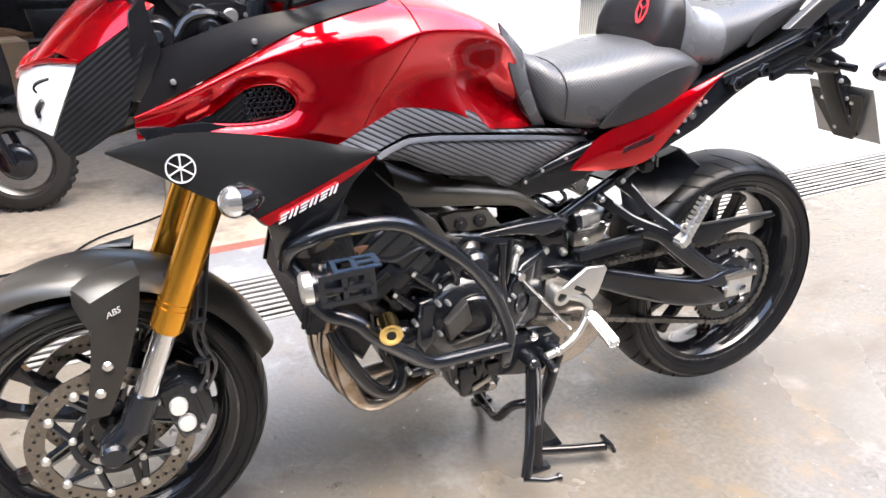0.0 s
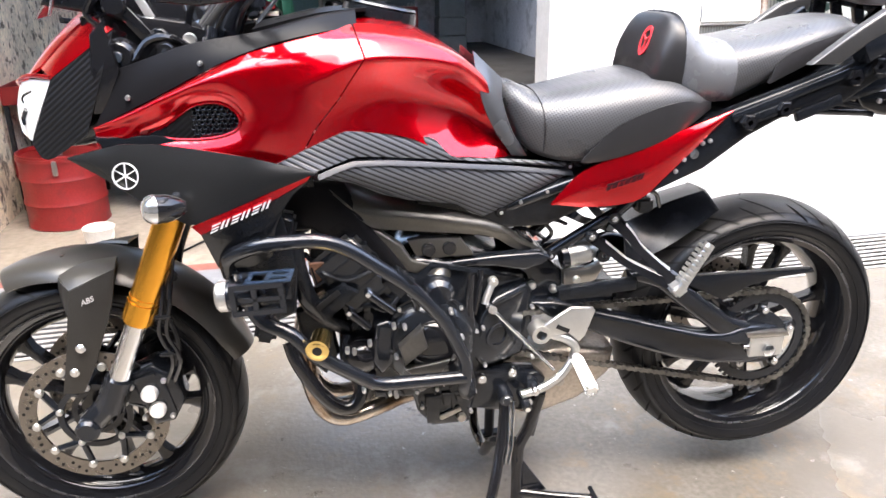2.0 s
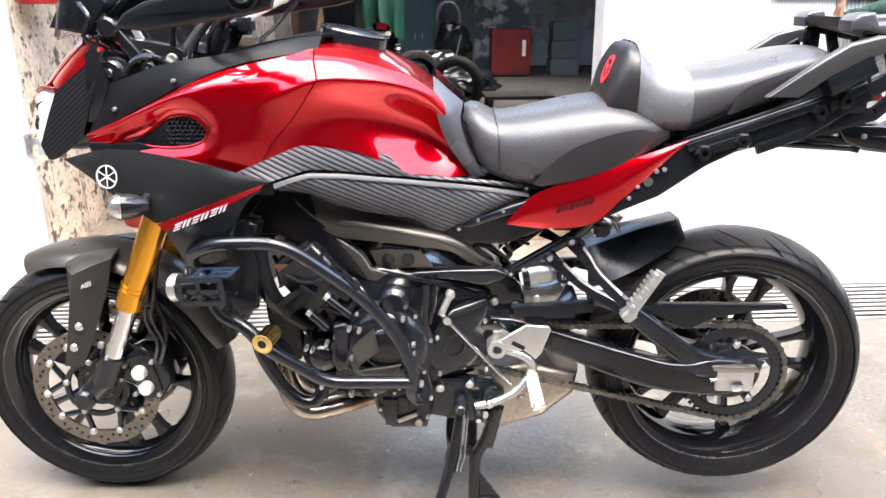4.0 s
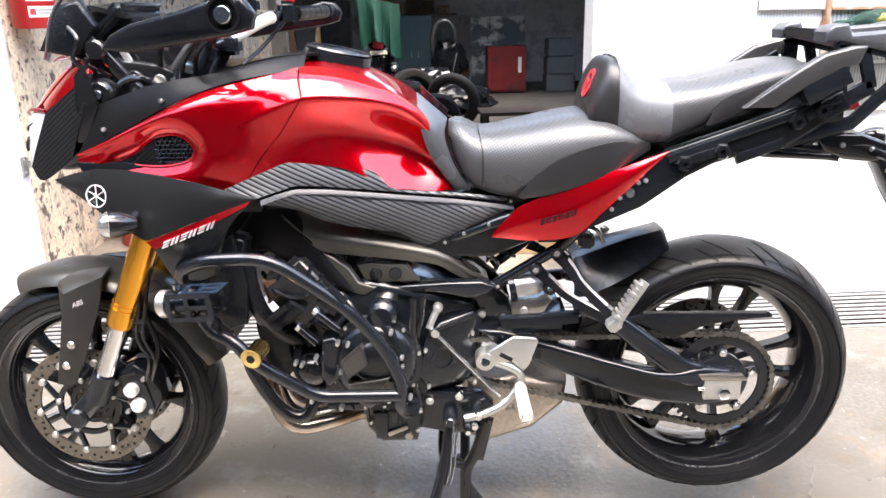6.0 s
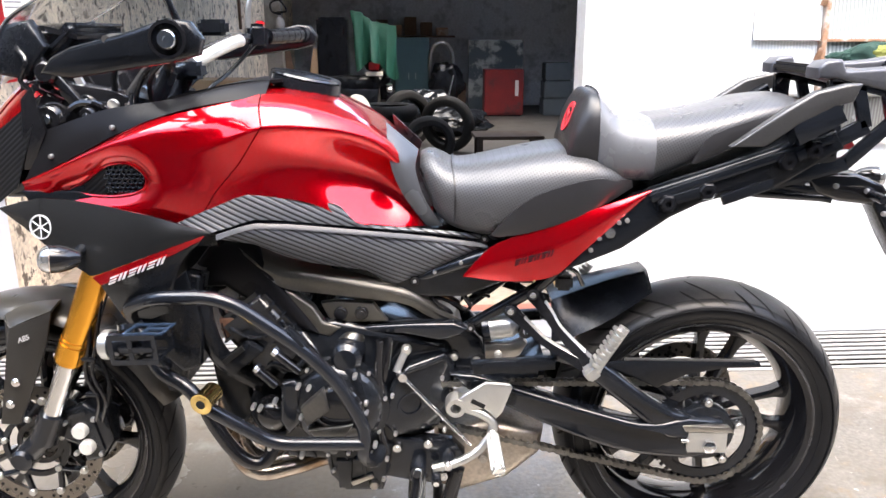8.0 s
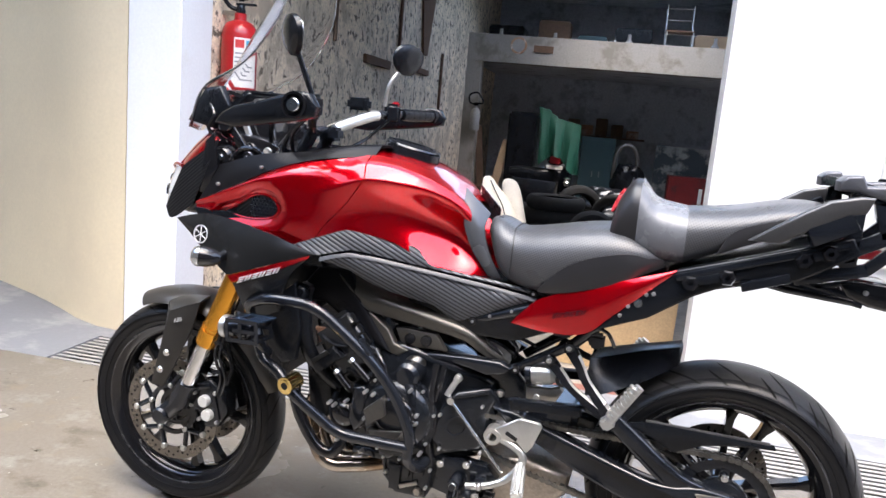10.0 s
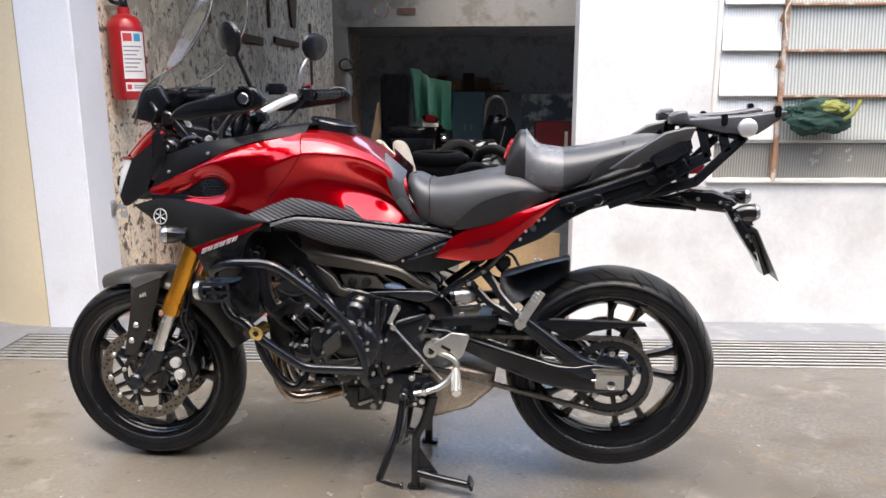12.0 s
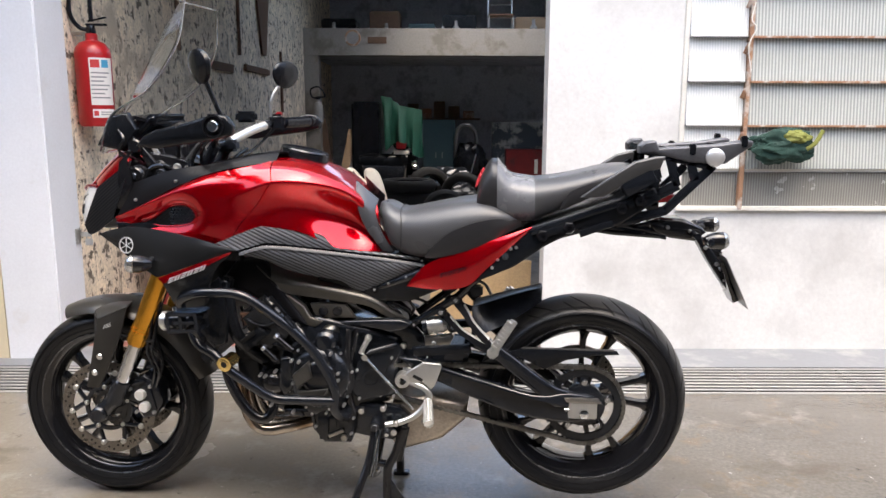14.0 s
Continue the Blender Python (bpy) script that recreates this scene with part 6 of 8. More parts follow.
bm = panel([(0.400, -0.050, 0.640), (0.440, -0.025, 0.645), (0.520, -0.005, 0.668), (0.606, 0.0, 0.690)], [(0.400, -0.085, 0.560), (0.440, -0.085, 0.570), (0.520, -0.085, 0.612), (0.600, -0.080, 0.668)], 20, 5, 0.004, 0.006, out=(0, -0.8, 0.4))
hug = part("hugger", bm, BLACK, bike, "black rear hugger over the tyre")
part("hugger_top", panel([(0.400, -0.050, 0.640), (0.440, -0.025, 0.645), (0.520, -0.005, 0.668), (0.606, 0.0, 0.690)], [(0.400, 0.080, 0.630), (0.440, 0.085, 0.640), (0.520, 0.085, 0.662), (0.606, 0.080, 0.685)], 14, 4, 0.004, 0.006, out=(0, 0, 1)), BLACK, hug)
part("hugger_end", panel([(0.606, 0.0, 0.690), (0.606, 0.080, 0.685)], [(0.600, -0.080, 0.668), (0.606, 0.080, 0.650)], 6, 3, 0.0, 0.006, out=(1, 0, 0)), BLACK, hug)
sp = lathe([(0.088, -0.003), (0.110, -0.003), (0.110, 0.003), (0.088, 0.003)], (RA.x, -0.105, RA.z), 60, closed=True)
for k in range(45):
    a = 2 * math.pi * k / 45
    c = Vector((RA.x + 0.1125 * math.cos(a), -0.105, RA.z + 0.1125 * math.sin(a)))
    box(c.x, c.y, c.z, 0.009, 0.005, 0.006, 0, Matrix.Rotation(-a, 4, "Y"), bm=sp)
for k in range(5):
    a = 2 * math.pi * k / 5 + 0.3
    strut((RA.x + 0.050 * math.cos(a), RA.z + 0.050 * math.sin(a)), (RA.x + 0.092 * math.cos(a), RA.z + 0.092 * math.sin(a)), 0.026, -0.108, -0.102, 0, bm=sp, w2=0.018)
sprocket = part("rear_sprocket", sp, BLACK_METAL, bike, "oily steel rear sprocket")
part("sprocket_carrier", lathe([(0.030, -0.118), (0.060, -0.114), (0.064, -0.108), (0.064, -0.09), (0.03, -0.09)], RA, 36, closed=True), BLACK_METAL, sprocket)
bolts("sprocket_nut", [(RA.x + 0.072 * math.cos(2 * math.pi * k / 5 + 0.3), -0.112, RA.z + 0.072 * math.sin(2 * math.pi * k / 5 + 0.3)) for k in range(5)], CHROME, sprocket, 0.0095, 0.008)


def chain_line():
    """Round the rear sprocket, then forward to the gearbox sprocket and back."""
    c, r, f, q = (RA.x, RA.z), 0.1165, (0.128, 0.425), 0.042
    d = math.hypot(c[0] - f[0], c[1] - f[1])
    base = math.atan2(f[1] - c[1], f[0] - c[0])
    off = math.acos((r - q) / d)
    P = []
    for i in range(60):
        a = base + off + (2 * math.pi - 2 * off) * i / 59
        P.append((c[0] + r * math.cos(a), -0.105, c[1] + r * math.sin(a)))
    for i in range(24):
        a = base - off + 2 * off * i / 23
        P.append((f[0] + q * math.cos(a), -0.105, f[1] + q * math.sin(a)))
    P.append(P[0])
    return P


line = chain_line()
length = sum((Vector(a) - Vector(b)).length for a, b in zip(line, line[1:]))
count = int(length / 0.0159)
spots = even(line, count + 1)
link_out = link_in = None
for i in range(count):
    a, b = spots[i], spots[i + 1]
    d = (b - a)
    ang = math.atan2(d.z, d.x)
    y0 = 0.0085 if i % 2 else 0.0065
    data = link_out if i % 2 else link_in
    if data is None:
        bm = bmesh.new()
        oval = [(sx * 0.0079 + 0.0066 * math.cos(t), 0.0066 * math.sin(t)) for sx, ts in ((1, (-1.9, -1.0, 0, 1.0, 1.9)), (-1, (1.24, 2.14, 3.14, 4.14, 5.04))) for t in ts]
        oval = oval[:5] + [(0, 0.0040)] + oval[5:] + [(0, -0.0040)]
        plate(oval, -y0 - 0.0012, -y0 + 0.0006, 0, bm=bm)
        plate(oval, y0 - 0.0006, y0 + 0.0012, 0, bm=bm)
        for x in (-0.0078, 0.0078):
            rod((x, -y0 - 0.0028, 0), (x, y0 + 0.0028, 0), 0.0032, 8, bm=bm)
        ob = part("chain_link", bm, CHAIN, sprocket)
        data = ob.data
        if i % 2:
            link_out = data
        else:
            link_in = data
    else:
        ob = new("chain_link", data)
        ob.parent = sprocket
    ob.matrix_basis = Matrix.Translation((a + b) / 2) @ Matrix.Rotation(-ang, 4, "Y")

# shock absorber
axis = Vector((0.985, 0, 0.165))
S0 = Vector((0.268, -0.070, 0.583))
sec = lambda d, r: rod(S0 + axis * d[0], S0 + axis * d[1], r, 28)
shock = part("shock_body", sec((0.0, 0.050), 0.0255), ALU, bike, "bright aluminium shock absorber")
part("shock_ring", sec((-0.010, 0.004), 0.0285), BLACK_METAL, shock)
part("shock_ring", sec((0.022, 0.028), 0.0268), ALU, shock)
part("shock_cap", rod(S0 + axis * 0.050, S0 + axis * 0.072, 0.0245, 24, r2=0.014), ALU, shock)
part("shock_eye", lathe([(0.006, -0.012), (0.014, -0.012), (0.016, -0.008), (0.016, 0.010), (0.006, 0.010)], (0.345, -0.085, 0.586), 20, closed=True), BLACK_METAL, shock)
part("shock_link", plate([(0.262, 0.553), (0.318, 0.555), (0.342, 0.565), (0.350, 0.556), (0.335, 0.528), (0.315, 0.520), (0.264, 0.520)], -0.085, -0.062, 0.004, 2), STEEL, bike, "dull steel shock linkage")
bolts("link_bolt", [(0.290, -0.089, 0.533)], ALU, bike, 0.008, 0.005)

# foot controls
part("heel_guard", plate([(0.195, 0.455), (0.215, 0.470), (0.264, 0.503), (0.312, 0.499), (0.318, 0.490), (0.299, 0.435), (0.286, 0.420), (0.262, 0.442), (0.228, 0.438)], -0.190, -0.180, 0.004, 3), ALU, bike, "polished aluminium heel guard")
part("heel_slot", strut((0.235, 0.462), (0.262, 0.448), 0.010, -0.1915, -0.1895, 0.001), GROOVE, bike)
part("hanger_ring", lathe([(0.011, -0.016), (0.020, -0.016), (0.022, -0.010), (0.022, 0.02), (0.011, 0.02)], (0.207, -0.178, 0.441), 26, closed=True), ALU, bike)
bm = tube([(0.222, -0.180, 0.440), (0.262, -0.182, 0.425), (0.282, -0.183, 0.405), (0.278, -0.182, 0.375)], 0.010, 10, 12)
tube([(0.278, -0.186, 0.380), (0.248, -0.196, 0.346), (0.205, -0.206, 0.326), (0.158, -0.214, 0.318)], 0.0090, 10, 14, bm=bm)
part("foot_hanger", bm, ALU, bike, "polished foot control hanger")
bm = rod((0.280, -0.188, 0.388), (0.290, -0.272, 0.352), 0.0115, 14)
rider_peg = part("rider_peg", bm, ALU, bike, "ribbed aluminium rider footpeg")
for k in range(10):
    a = 2 * math.pi * k / 10
    off = Vector((0.0112 * math.cos(a), 0.0, 0.0112 * math.sin(a)))
    part("peg_ridge", rod(Vector((0.281, -0.196, 0.385)) + off, Vector((0.290, -0.270, 0.353)) + off * 1.12, 0.0028, 8), ALU, rider_peg)
part("shift_peg", rod((0.162, -0.182, 0.306), (0.164, -0.235, 0.296), 0.010, 14), BLACK, bike, "black rubber shift peg")
part("shift_peg_tip", rod((0.164, -0.234, 0.2962), (0.1642, -0.239, 0.2955), 0.006, 12), CHROME, bike)
bolts("pivot_boss", [(0.125, -0.146, 0.302), (0.187, -0.136, 0.315)], BLACK_METAL, bike, 0.0165, 0.022)
bolts("pivot_bolt", [(0.125, -0.163, 0.302), (0.187, -0.160, 0.315), (0.178, -0.140, 0.279), (0.145, -0.124, 0.345), (0.080, -0.124, 0.335)], CHROME, bike, 0.0105, 0.007)
part("stand_bracket", plate([(0.050, 0.362), (0.120, 0.352), (0.195, 0.346), (0.222, 0.318), (0.212, 0.272), (0.172, 0.244), (0.110, 0.250), (0.052, 0.262)], -0.120, -0.085, 0.006), BLACK_METAL, bike, "black stand bracket")
for P, w0 in (([(0.355, -0.100, 0.672), (0.384, -0.126, 0.641), (0.405, -0.146, 0.612), (0.466, -0.190, 0.556)], 0.030), ([(0.314, -0.092, 0.632), (0.350, -0.122, 0.606), (0.380, -0.146, 0.586), (0.462, -0.188, 0.550)], 0.028)):
    pts = smooth_line(P, 20)
    secs, edge = [], []
    for k, p in enumerate(pts):
        d = (pts[min(k + 1, 19)] - pts[max(k - 1, 0)]).normalized()
        n = Vector((-d.z, 0, d.x)).normalized()
        h = (w0 - 0.010 * math.sin(math.pi * k / 19)) / 2
        i, j = n * h, Vector((0, 0.005, 0))
        secs.append([p - i - j, p + i * 0.55 - j, p + i + j * 0.4, p + i + j, p - i + j])
        edge.append([p + i * 0.60 - j * 1.12, p + i * 0.98 + j * 0.25, p + i * 1.02 + j * 0.5, p + i * 0.8 + j * 0.5])
    pair("peg_strut", loft(secs), BLACK_GLOSS, bike, "glossy black pillion peg bracket", 30)
    pair("peg_strut_edge", loft(edge[3:17]), ALU, bike, "bright polished edge of the peg bracket", 30)
bolts("bracket_boss", [(0.355, -0.108, 0.673), (0.312, -0.100, 0.634)], BLACK_METAL, bike, 0.0135, 0.006)
bolts("bracket_bolt", [(0.355, -0.113, 0.673), (0.312, -0.105, 0.634)], CHROME, bike, 0.0075, 0.005)
for s in (1, -1):
    peg = part("pillion_peg", rod((0.468, -0.206 * s, 0.553), (0.521, -0.203 * s, 0.640), 0.0105, 12), ALU, bike, "folded ribbed aluminium pillion peg")
    for k in range(8):
        p = Vector((0.468, -0.206 * s, 0.553)).lerp(Vector((0.521, -0.203 * s, 0.640)), 0.12 + 0.11 * k)
        part("peg_rib", box(p.x - 0.005, p.y, p.z + 0.003, 0.021, 0.024, 0.0072, 0.001, Matrix.Rotation(radians(31), 4, "Y")), ALU, peg)
pair("peg_pivot", box(0.464, -0.198, 0.548, 0.030, 0.035, 0.026, 0.005, Matrix.Rotation(radians(-40), 4, "Y")), ALU, bike)

# stands
ss = part("side_stand", tube([(0.126, -0.150, 0.304), (0.112, -0.180, 0.215), (0.088, -0.225, 0.140), (0.066, -0.252, 0.080)], 0.0115, 14, 16), BLACK_GLOSS, bike, "black side stand, folded out above the floor")
for off in (0.0, 0.009):
    part("stand_spring", tube([(0.132 + off, -0.164, 0.298), (0.124 + off, -0.190, 0.205), (0.114 + off, -0.202, 0.168)], 0.0032, 8), CHROME, ss, "bright stand spring")
part("stand_foot", tube([(0.060, -0.252, 0.078), (0.110, -0.272, 0.074), (0.134, -0.276, 0.076)], 0.006, 8), BLACK_METAL, ss)
part("stand_foot_ball", rod((0.132, -0.276, 0.076), (0.139, -0.276, 0.077), 0.010, 12), BLACK_METAL, ss)
cs = part("centre_stand", tube(bent([(0.206, -0.132, 0.288), (0.180, -0.138, 0.205), (0.158, -0.142, 0.170), (0.156, -0.150, 0.010)], 0.05), 0.0135, 14), BLACK_GLOSS, bike, "black tubular centre stand on the floor")
part("stand_leg", tube(bent([(0.206, 0.132, 0.288), (0.180, 0.138, 0.205), (0.158, 0.142, 0.170), (0.156, 0.150, 0.010)], 0.05), 0.0135, 14), BLACK_GLOSS, cs)
part("stand_cross_tube", tube([(0.160, -0.135, 0.175), (0.110, -0.11, 0.165), (0.098, -0.06, 0.105), (0.105, 0.0, 0.085), (0.098, 0.06, 0.105), (0.110, 0.11, 0.165), (0.160, 0.135, 0.175)], 0.0115, 12, 30), BLACK_GLOSS, cs)
part("stand_plate", strut((0.206, 0.290), (0.186, 0.180), 0.034, -0.128, -0.116, 0.004, 0.026), BLACK_METAL, cs)
part("stand_gusset", plate([(0.165, 0.130), (0.172, 0.130), (0.225, 0.050), (0.165, 0.050)], -0.150, -0.142, 0.002), BLACK_METAL, cs)
part("stand_pedal", tube([(0.158, -0.150, 0.052), (0.240, -0.168, 0.044), (0.320, -0.186, 0.040)], 0.0115, 12), BLACK_GLOSS, cs)
part("pedal_pad", box(0.326, -0.187, 0.046, 0.010, 0.050, 0.030, 0.003, Matrix.Rotation(radians(-25), 4, "Y")), BLACK_METAL, cs)
pair("stand_shoe", box(0.160, -0.152, 0.006, 0.055, 0.030, 0.012, 0.004), BLACK_METAL, cs)

# cockpit
part("cockpit", plate([(-0.610, 1.085), (-0.560, 1.095), (-0.440, 1.075), (-0.400, 1.060), (-0.420, 0.98), (-0.560, 0.91), (-0.610, 0.93)], -0.128, 0.128, 0.012), BLACK_GLOSS, bike, "black inner fairing")
part("cowl_core", plate([(-0.605, 1.050), (-0.590, 1.122), (-0.510, 1.134), (-0.440, 1.118), (-0.425, 1.040)], -0.095, 0.095, 0.012, 3), BLACK_GLOSS, bike, "black mass of fittings under the instruments")
for y0, x0 in ((-0.120, 0.0), (-0.096, -0.012)):
    part("stay_strap", tube([(-0.356 + x0, y0, 1.119), (-0.388 + x0, y0 + 0.004, 1.084), (-0.420 + x0, y0 + 0.012, 1.047)], 0.0085, 10, 10), RAIL, bike, "grey sleeved cable beside the fork")
bm = box(-0.408, -0.118, 1.046, 0.056, 0.018, 0.012, 0.003)
lathe([(0, -0.010), (0.010, -0.010), (0.012, -0.006), (0.012, 0.006), (0, 0.006)], (-0.434, -0.124, 1.045), 16, bm=bm)
part("fork_adjuster", bm, ALU, bike, "bright fork adjuster")
part("inner_cover", plate([(-0.585, 1.060), (-0.560, 1.085), (-0.545, 1.000), (-0.580, 0.930), (-0.600, 0.93)], -0.172, -0.150, 0.006), BLACK_GLOSS, bike)
part("instrument_panel", box(-0.545, 0.0, 1.150, 0.03, 0.22, 0.12, 0.012, Matrix.Rotation(radians(48), 4, "Y"), seg=3), BLACK, bike, "black instrument panel")
pair("dash_wing", plate([(-0.665, 1.105), (-0.615, 1.190), (-0.570, 1.198), (-0.545, 1.150), (-0.590, 1.090)], -0.135, -0.105, 0.010, 3), BLACK, bike, "black screen mount wing")
pair("screen_stay", tube([(-0.560, -0.142, 1.060), (-0.590, -0.150, 1.090), (-0.575, -0.150, 1.125), (-0.600, -0.13, 1.15)], 0.005, 8, 12), BLACK_GLOSS, bike)
part("adjuster_knob", lathe([(0, -0.012), (0.016, -0.012), (0.020, -0.008), (0.020, 0.010), (0, 0.010)], (-0.545, -0.140, 1.105), 18), BLACK_GLOSS, bike)
part("triple_clamp", box(-0.402, 0, 1.035, 0.06, 0.27, 0.028, 0.010, Matrix.Rotation(radians(-23), 4, "Y"), seg=3), BLACK_METAL, bike, "black upper triple clamp")
pair("fork_top", rod((-0.400, -0.112, 1.02), (-0.385, -0.112, 1.062), 0.024, 20), BLACK_METAL, bike)
pair("fork_upper", rod((-0.43, -0.112, 0.90), (-0.395, -0.112, 1.03), 0.028, 18), BLACK_GLOSS, bike)
pair("riser", rod((-0.385, -0.055, 1.040), (-0.350, -0.055, 1.105), 0.016, 14), BLACK_METAL, bike)
H = [(-0.350, 0, 1.108), (-0.345, -0.07, 1.110), (-0.300, -0.165, 1.150), (-0.265, -0.26, 1.164), (-0.185, -0.430, 1.168)]
part("handlebar", tube([(x, -y, z) for x, y, z in H[2:0:-1]] + H, 0.0112, 12, 40), BLACK_METAL, bike, "tapered handlebar")
part("bar_sleeve", tube([(-0.345, 0.060, 1.112), (-0.318, 0.125, 1.135), (-0.292, 0.182, 1.153), (-0.284, 0.205, 1.157)], 0.0140, 14, 14), ALU, bike, "polished bare section of the handlebar")
part("bar_end", tube([(-0.300, 0.165, 1.150), (-0.265, 0.26, 1.164), (-0.185, 0.430, 1.168)], 0.0112, 12, 14), BLACK_METAL, bike)
bm = rod((-0.245, -0.300, 1.165), (-0.190, -0.420, 1.168), 0.0170, 18)
pair("grip", bm, BLACK, bike, "black ribbed rubber grip")
for s in (1, -1):
    holder = part("grip_sleeve", rod((-0.243, -0.304 * s, 1.165), (-0.192, -0.416 * s, 1.168), 0.0173, 18), BLACK, bike)
    for k in range(5):
        p = Vector((-0.245, -0.300 * s, 1.165)).lerp(Vector((-0.190, -0.420 * s, 1.168)), 0.1 + 0.18 * k)
        part("grip_rib", rod(p, p + Vector((0.003, -0.0065 * s, 0.0002)), 0.0180, 18), BLACK, holder)
pair("grip_flange", rod((-0.192, -0.416, 1.168), (-0.183, -0.436, 1.168), 0.0205, 18), BLACK, bike)
pair("switch_box", box(-0.262, -0.262, 1.166, 0.046, 0.058, 0.056, 0.010, Matrix.Rotation(radians(-25), 4, "Z"), seg=3), BLACK, bike, "black handlebar switch box")
part("kill_switch", box(-0.252, 0.262, 1.194, 0.022, 0.018, 0.012, 0.004, Matrix.Rotation(radians(25), 4, "Z")), mat("red_switch", (0.5, 0.02, 0.03), 0.3, 0.0, 0.05), bike, "red kill switch")
part("brake_reservoir", box(-0.345, 0.215, 1.185, 0.06, 0.05, 0.035, 0.008), BLACK, bike, "black brake fluid reservoir")
part("clutch_perch", box(-0.300, -0.215, 1.170, 0.05, 0.035, 0.03, 0.008), BLACK_METAL, bike)
bm = tube([(-0.300, -0.24, 1.165), (-0.335, -0.30, 1.168), (-0.300, -0.42, 1.166)], 0.006, 8, 16)
pair("hand_lever", bm, STEEL, bike, "brake and clutch lever")
for i, P in enumerate([[(-0.30, -0.20, 1.165), (-0.40, -0.16, 1.13), (-0.44, -0.10, 1.05), (-0.42, -0.08, 0.98)], [(-0.26, -0.25, 1.150), (-0.33, -0.20, 1.10), (-0.36, -0.13, 1.03), (-0.38, -0.10, 0.98)],
                       [(-0.30, 0.20, 1.165), (-0.40, 0.16, 1.12), (-0.45, 0.08, 1.06), (-0.46, 0.05, 0.98)], [(-0.26, 0.24, 1.15), (-0.31, 0.20, 1.09), (-0.34, 0.12, 1.05), (-0.33, 0.08, 1.0)],
                       [(-0.52, -0.11, 1.04), (-0.48, -0.13, 1.06), (-0.46, -0.12, 1.02), (-0.50, -0.11, 0.97)], [(-0.28, -0.22, 1.15), (-0.37, -0.15, 1.09), (-0.40, -0.13, 1.0)]]):
    part("control_cable", tube(P, 0.0048 if i % 2 else 0.006, 8, 20), BLACK, bike, "black control cable")
HG = [(-0.445, 1.108), (-0.420, 1.132), (-0.380, 1.148), (-0.277, 1.168), (-0.206, 1.188), (-0.175, 1.184), (-0.158, 1.160), (-0.165, 1.138), (-0.203, 1.128), (-0.379, 1.103)]
bm = plate(HG, -0.462, -0.432, 0.008, 3)
for v in bm.verts:
    v.co.y += max(0.0, -0.24 - v.co.x) * 0.45
pair("hand_guard", bm, BLACK, bike, "black plastic hand guard")
part("guard_bolt", lathe([(0, -0.005), (0.004, -0.005), (0.0045, -0.008), (0.012, -0.008), (0.015, -0.004), (0.0155, 0.004), (0, 0.004)], (-0.204, -0.463, 1.160), 22), CHROME, bike, "chromed bar end bolt")
part("guard_collar", lathe([(0.022, -0.003), (0.0265, -0.003), (0.0275, 0.004), (0.022, 0.004)], (-0.204, -0.463, 1.160), 26, closed=True), BLACK_GLOSS, bike)
for s, base, knee, head, turn in ((-1, (-0.232, -0.300, 1.180), (-0.245, -0.315, 1.225), (-0.272, -0.335, 1.310), 44), (1, (-0.268, 0.215, 1.185), (-0.262, 0.225, 1.245), (-0.225, 0.262, 1.318), 155)):
    st = part("mirror_stem", tube([base, knee, Vector(knee).lerp(Vector(head), 0.7)], 0.0062, 10, 10), BLACK_METAL if s < 0 else STEEL, bike, "mirror stem")
    bm = bmesh.new()
    secs = []
    for k, (o, f) in enumerate(((-0.014, 0.25), (-0.012, 0.72), (-0.005, 0.96), (0.004, 1.0), (0.007, 0.96))):
        secs.append([(o, 0.058 * f * math.cos(a) * (1 + 0.15 * math.sin(a)), 0.044 * f * math.sin(a)) for a in [2 * math.pi * q / 24 for q in range(24)]])
    mh = part("mirror_shell", loft(secs, bm=bm), BLACK, st, "black oval mirror housing")
    mh.matrix_basis = Matrix.Translation(head) @ pose(0, 0, 0, 0, -8, turn)
    mg = part("mirror_glass", loft([[(o, 0.054 * math.cos(a) * (1 + 0.15 * math.sin(a)), 0.041 * math.sin(a)) for a in [2 * math.pi * q / 24 for q in range(24)]] for o in (0.006, 0.0082)]), CHROME, st, "mirror glass")
    mg.matrix_basis = mh.matrix_basis.copy()

# black fittings inside the nose: lamp housing, hoses, screen stay brackets
for x, y, z, r, l in ((-0.548, -0.128, 1.022, 0.030, 0.030), (-0.560, -0.140, 0.965, 0.020, 0.020), (-0.500, -0.120, 0.985, 0.024, 0.05), (-0.470, -0.135, 1.030, 0.017, 0.03)):
    fit_ = part("lamp_housing", lathe([(0, -l), (r * 0.7, -l), (r * 0.92, -l * 0.8), (r, -l * 0.4), (r, l), (0, l)], (x, y, z), 22), BLACK_GLOSS, bike, "glossy black fitting inside the nose")
    part("housing_screw", lathe([(0, -0.004), (r * 0.28, -0.004), (r * 0.34, 0), (r * 0.34, 0.004), (0, 0.004)], (x, y - l - 0.002, z), 12), CHROME, fit_)
part("dash_hood", panel([(-0.630, -0.100, 1.165), (-0.570, -0.108, 1.188), (-0.500, -0.100, 1.172)], [(-0.630, 0.100, 1.165), (-0.570, 0.108, 1.188), (-0.500, 0.100, 1.172)], 14, 8, 0.005, 0.010, out=(0, 0, 1)), BLACK_GLOSS, bike, "black hood over the instruments")
pair("stay_bracket", strut((-0.560, 1.125), (-0.500, 1.050), 0.022, -0.140, -0.128, 0.004), BLACK_GLOSS, bike)
pair("stay_bracket", strut((-0.515, 1.120), (-0.470, 1.030), 0.014, -0.118, -0.108, 0.003), ALU, bike, "bright thin stay")
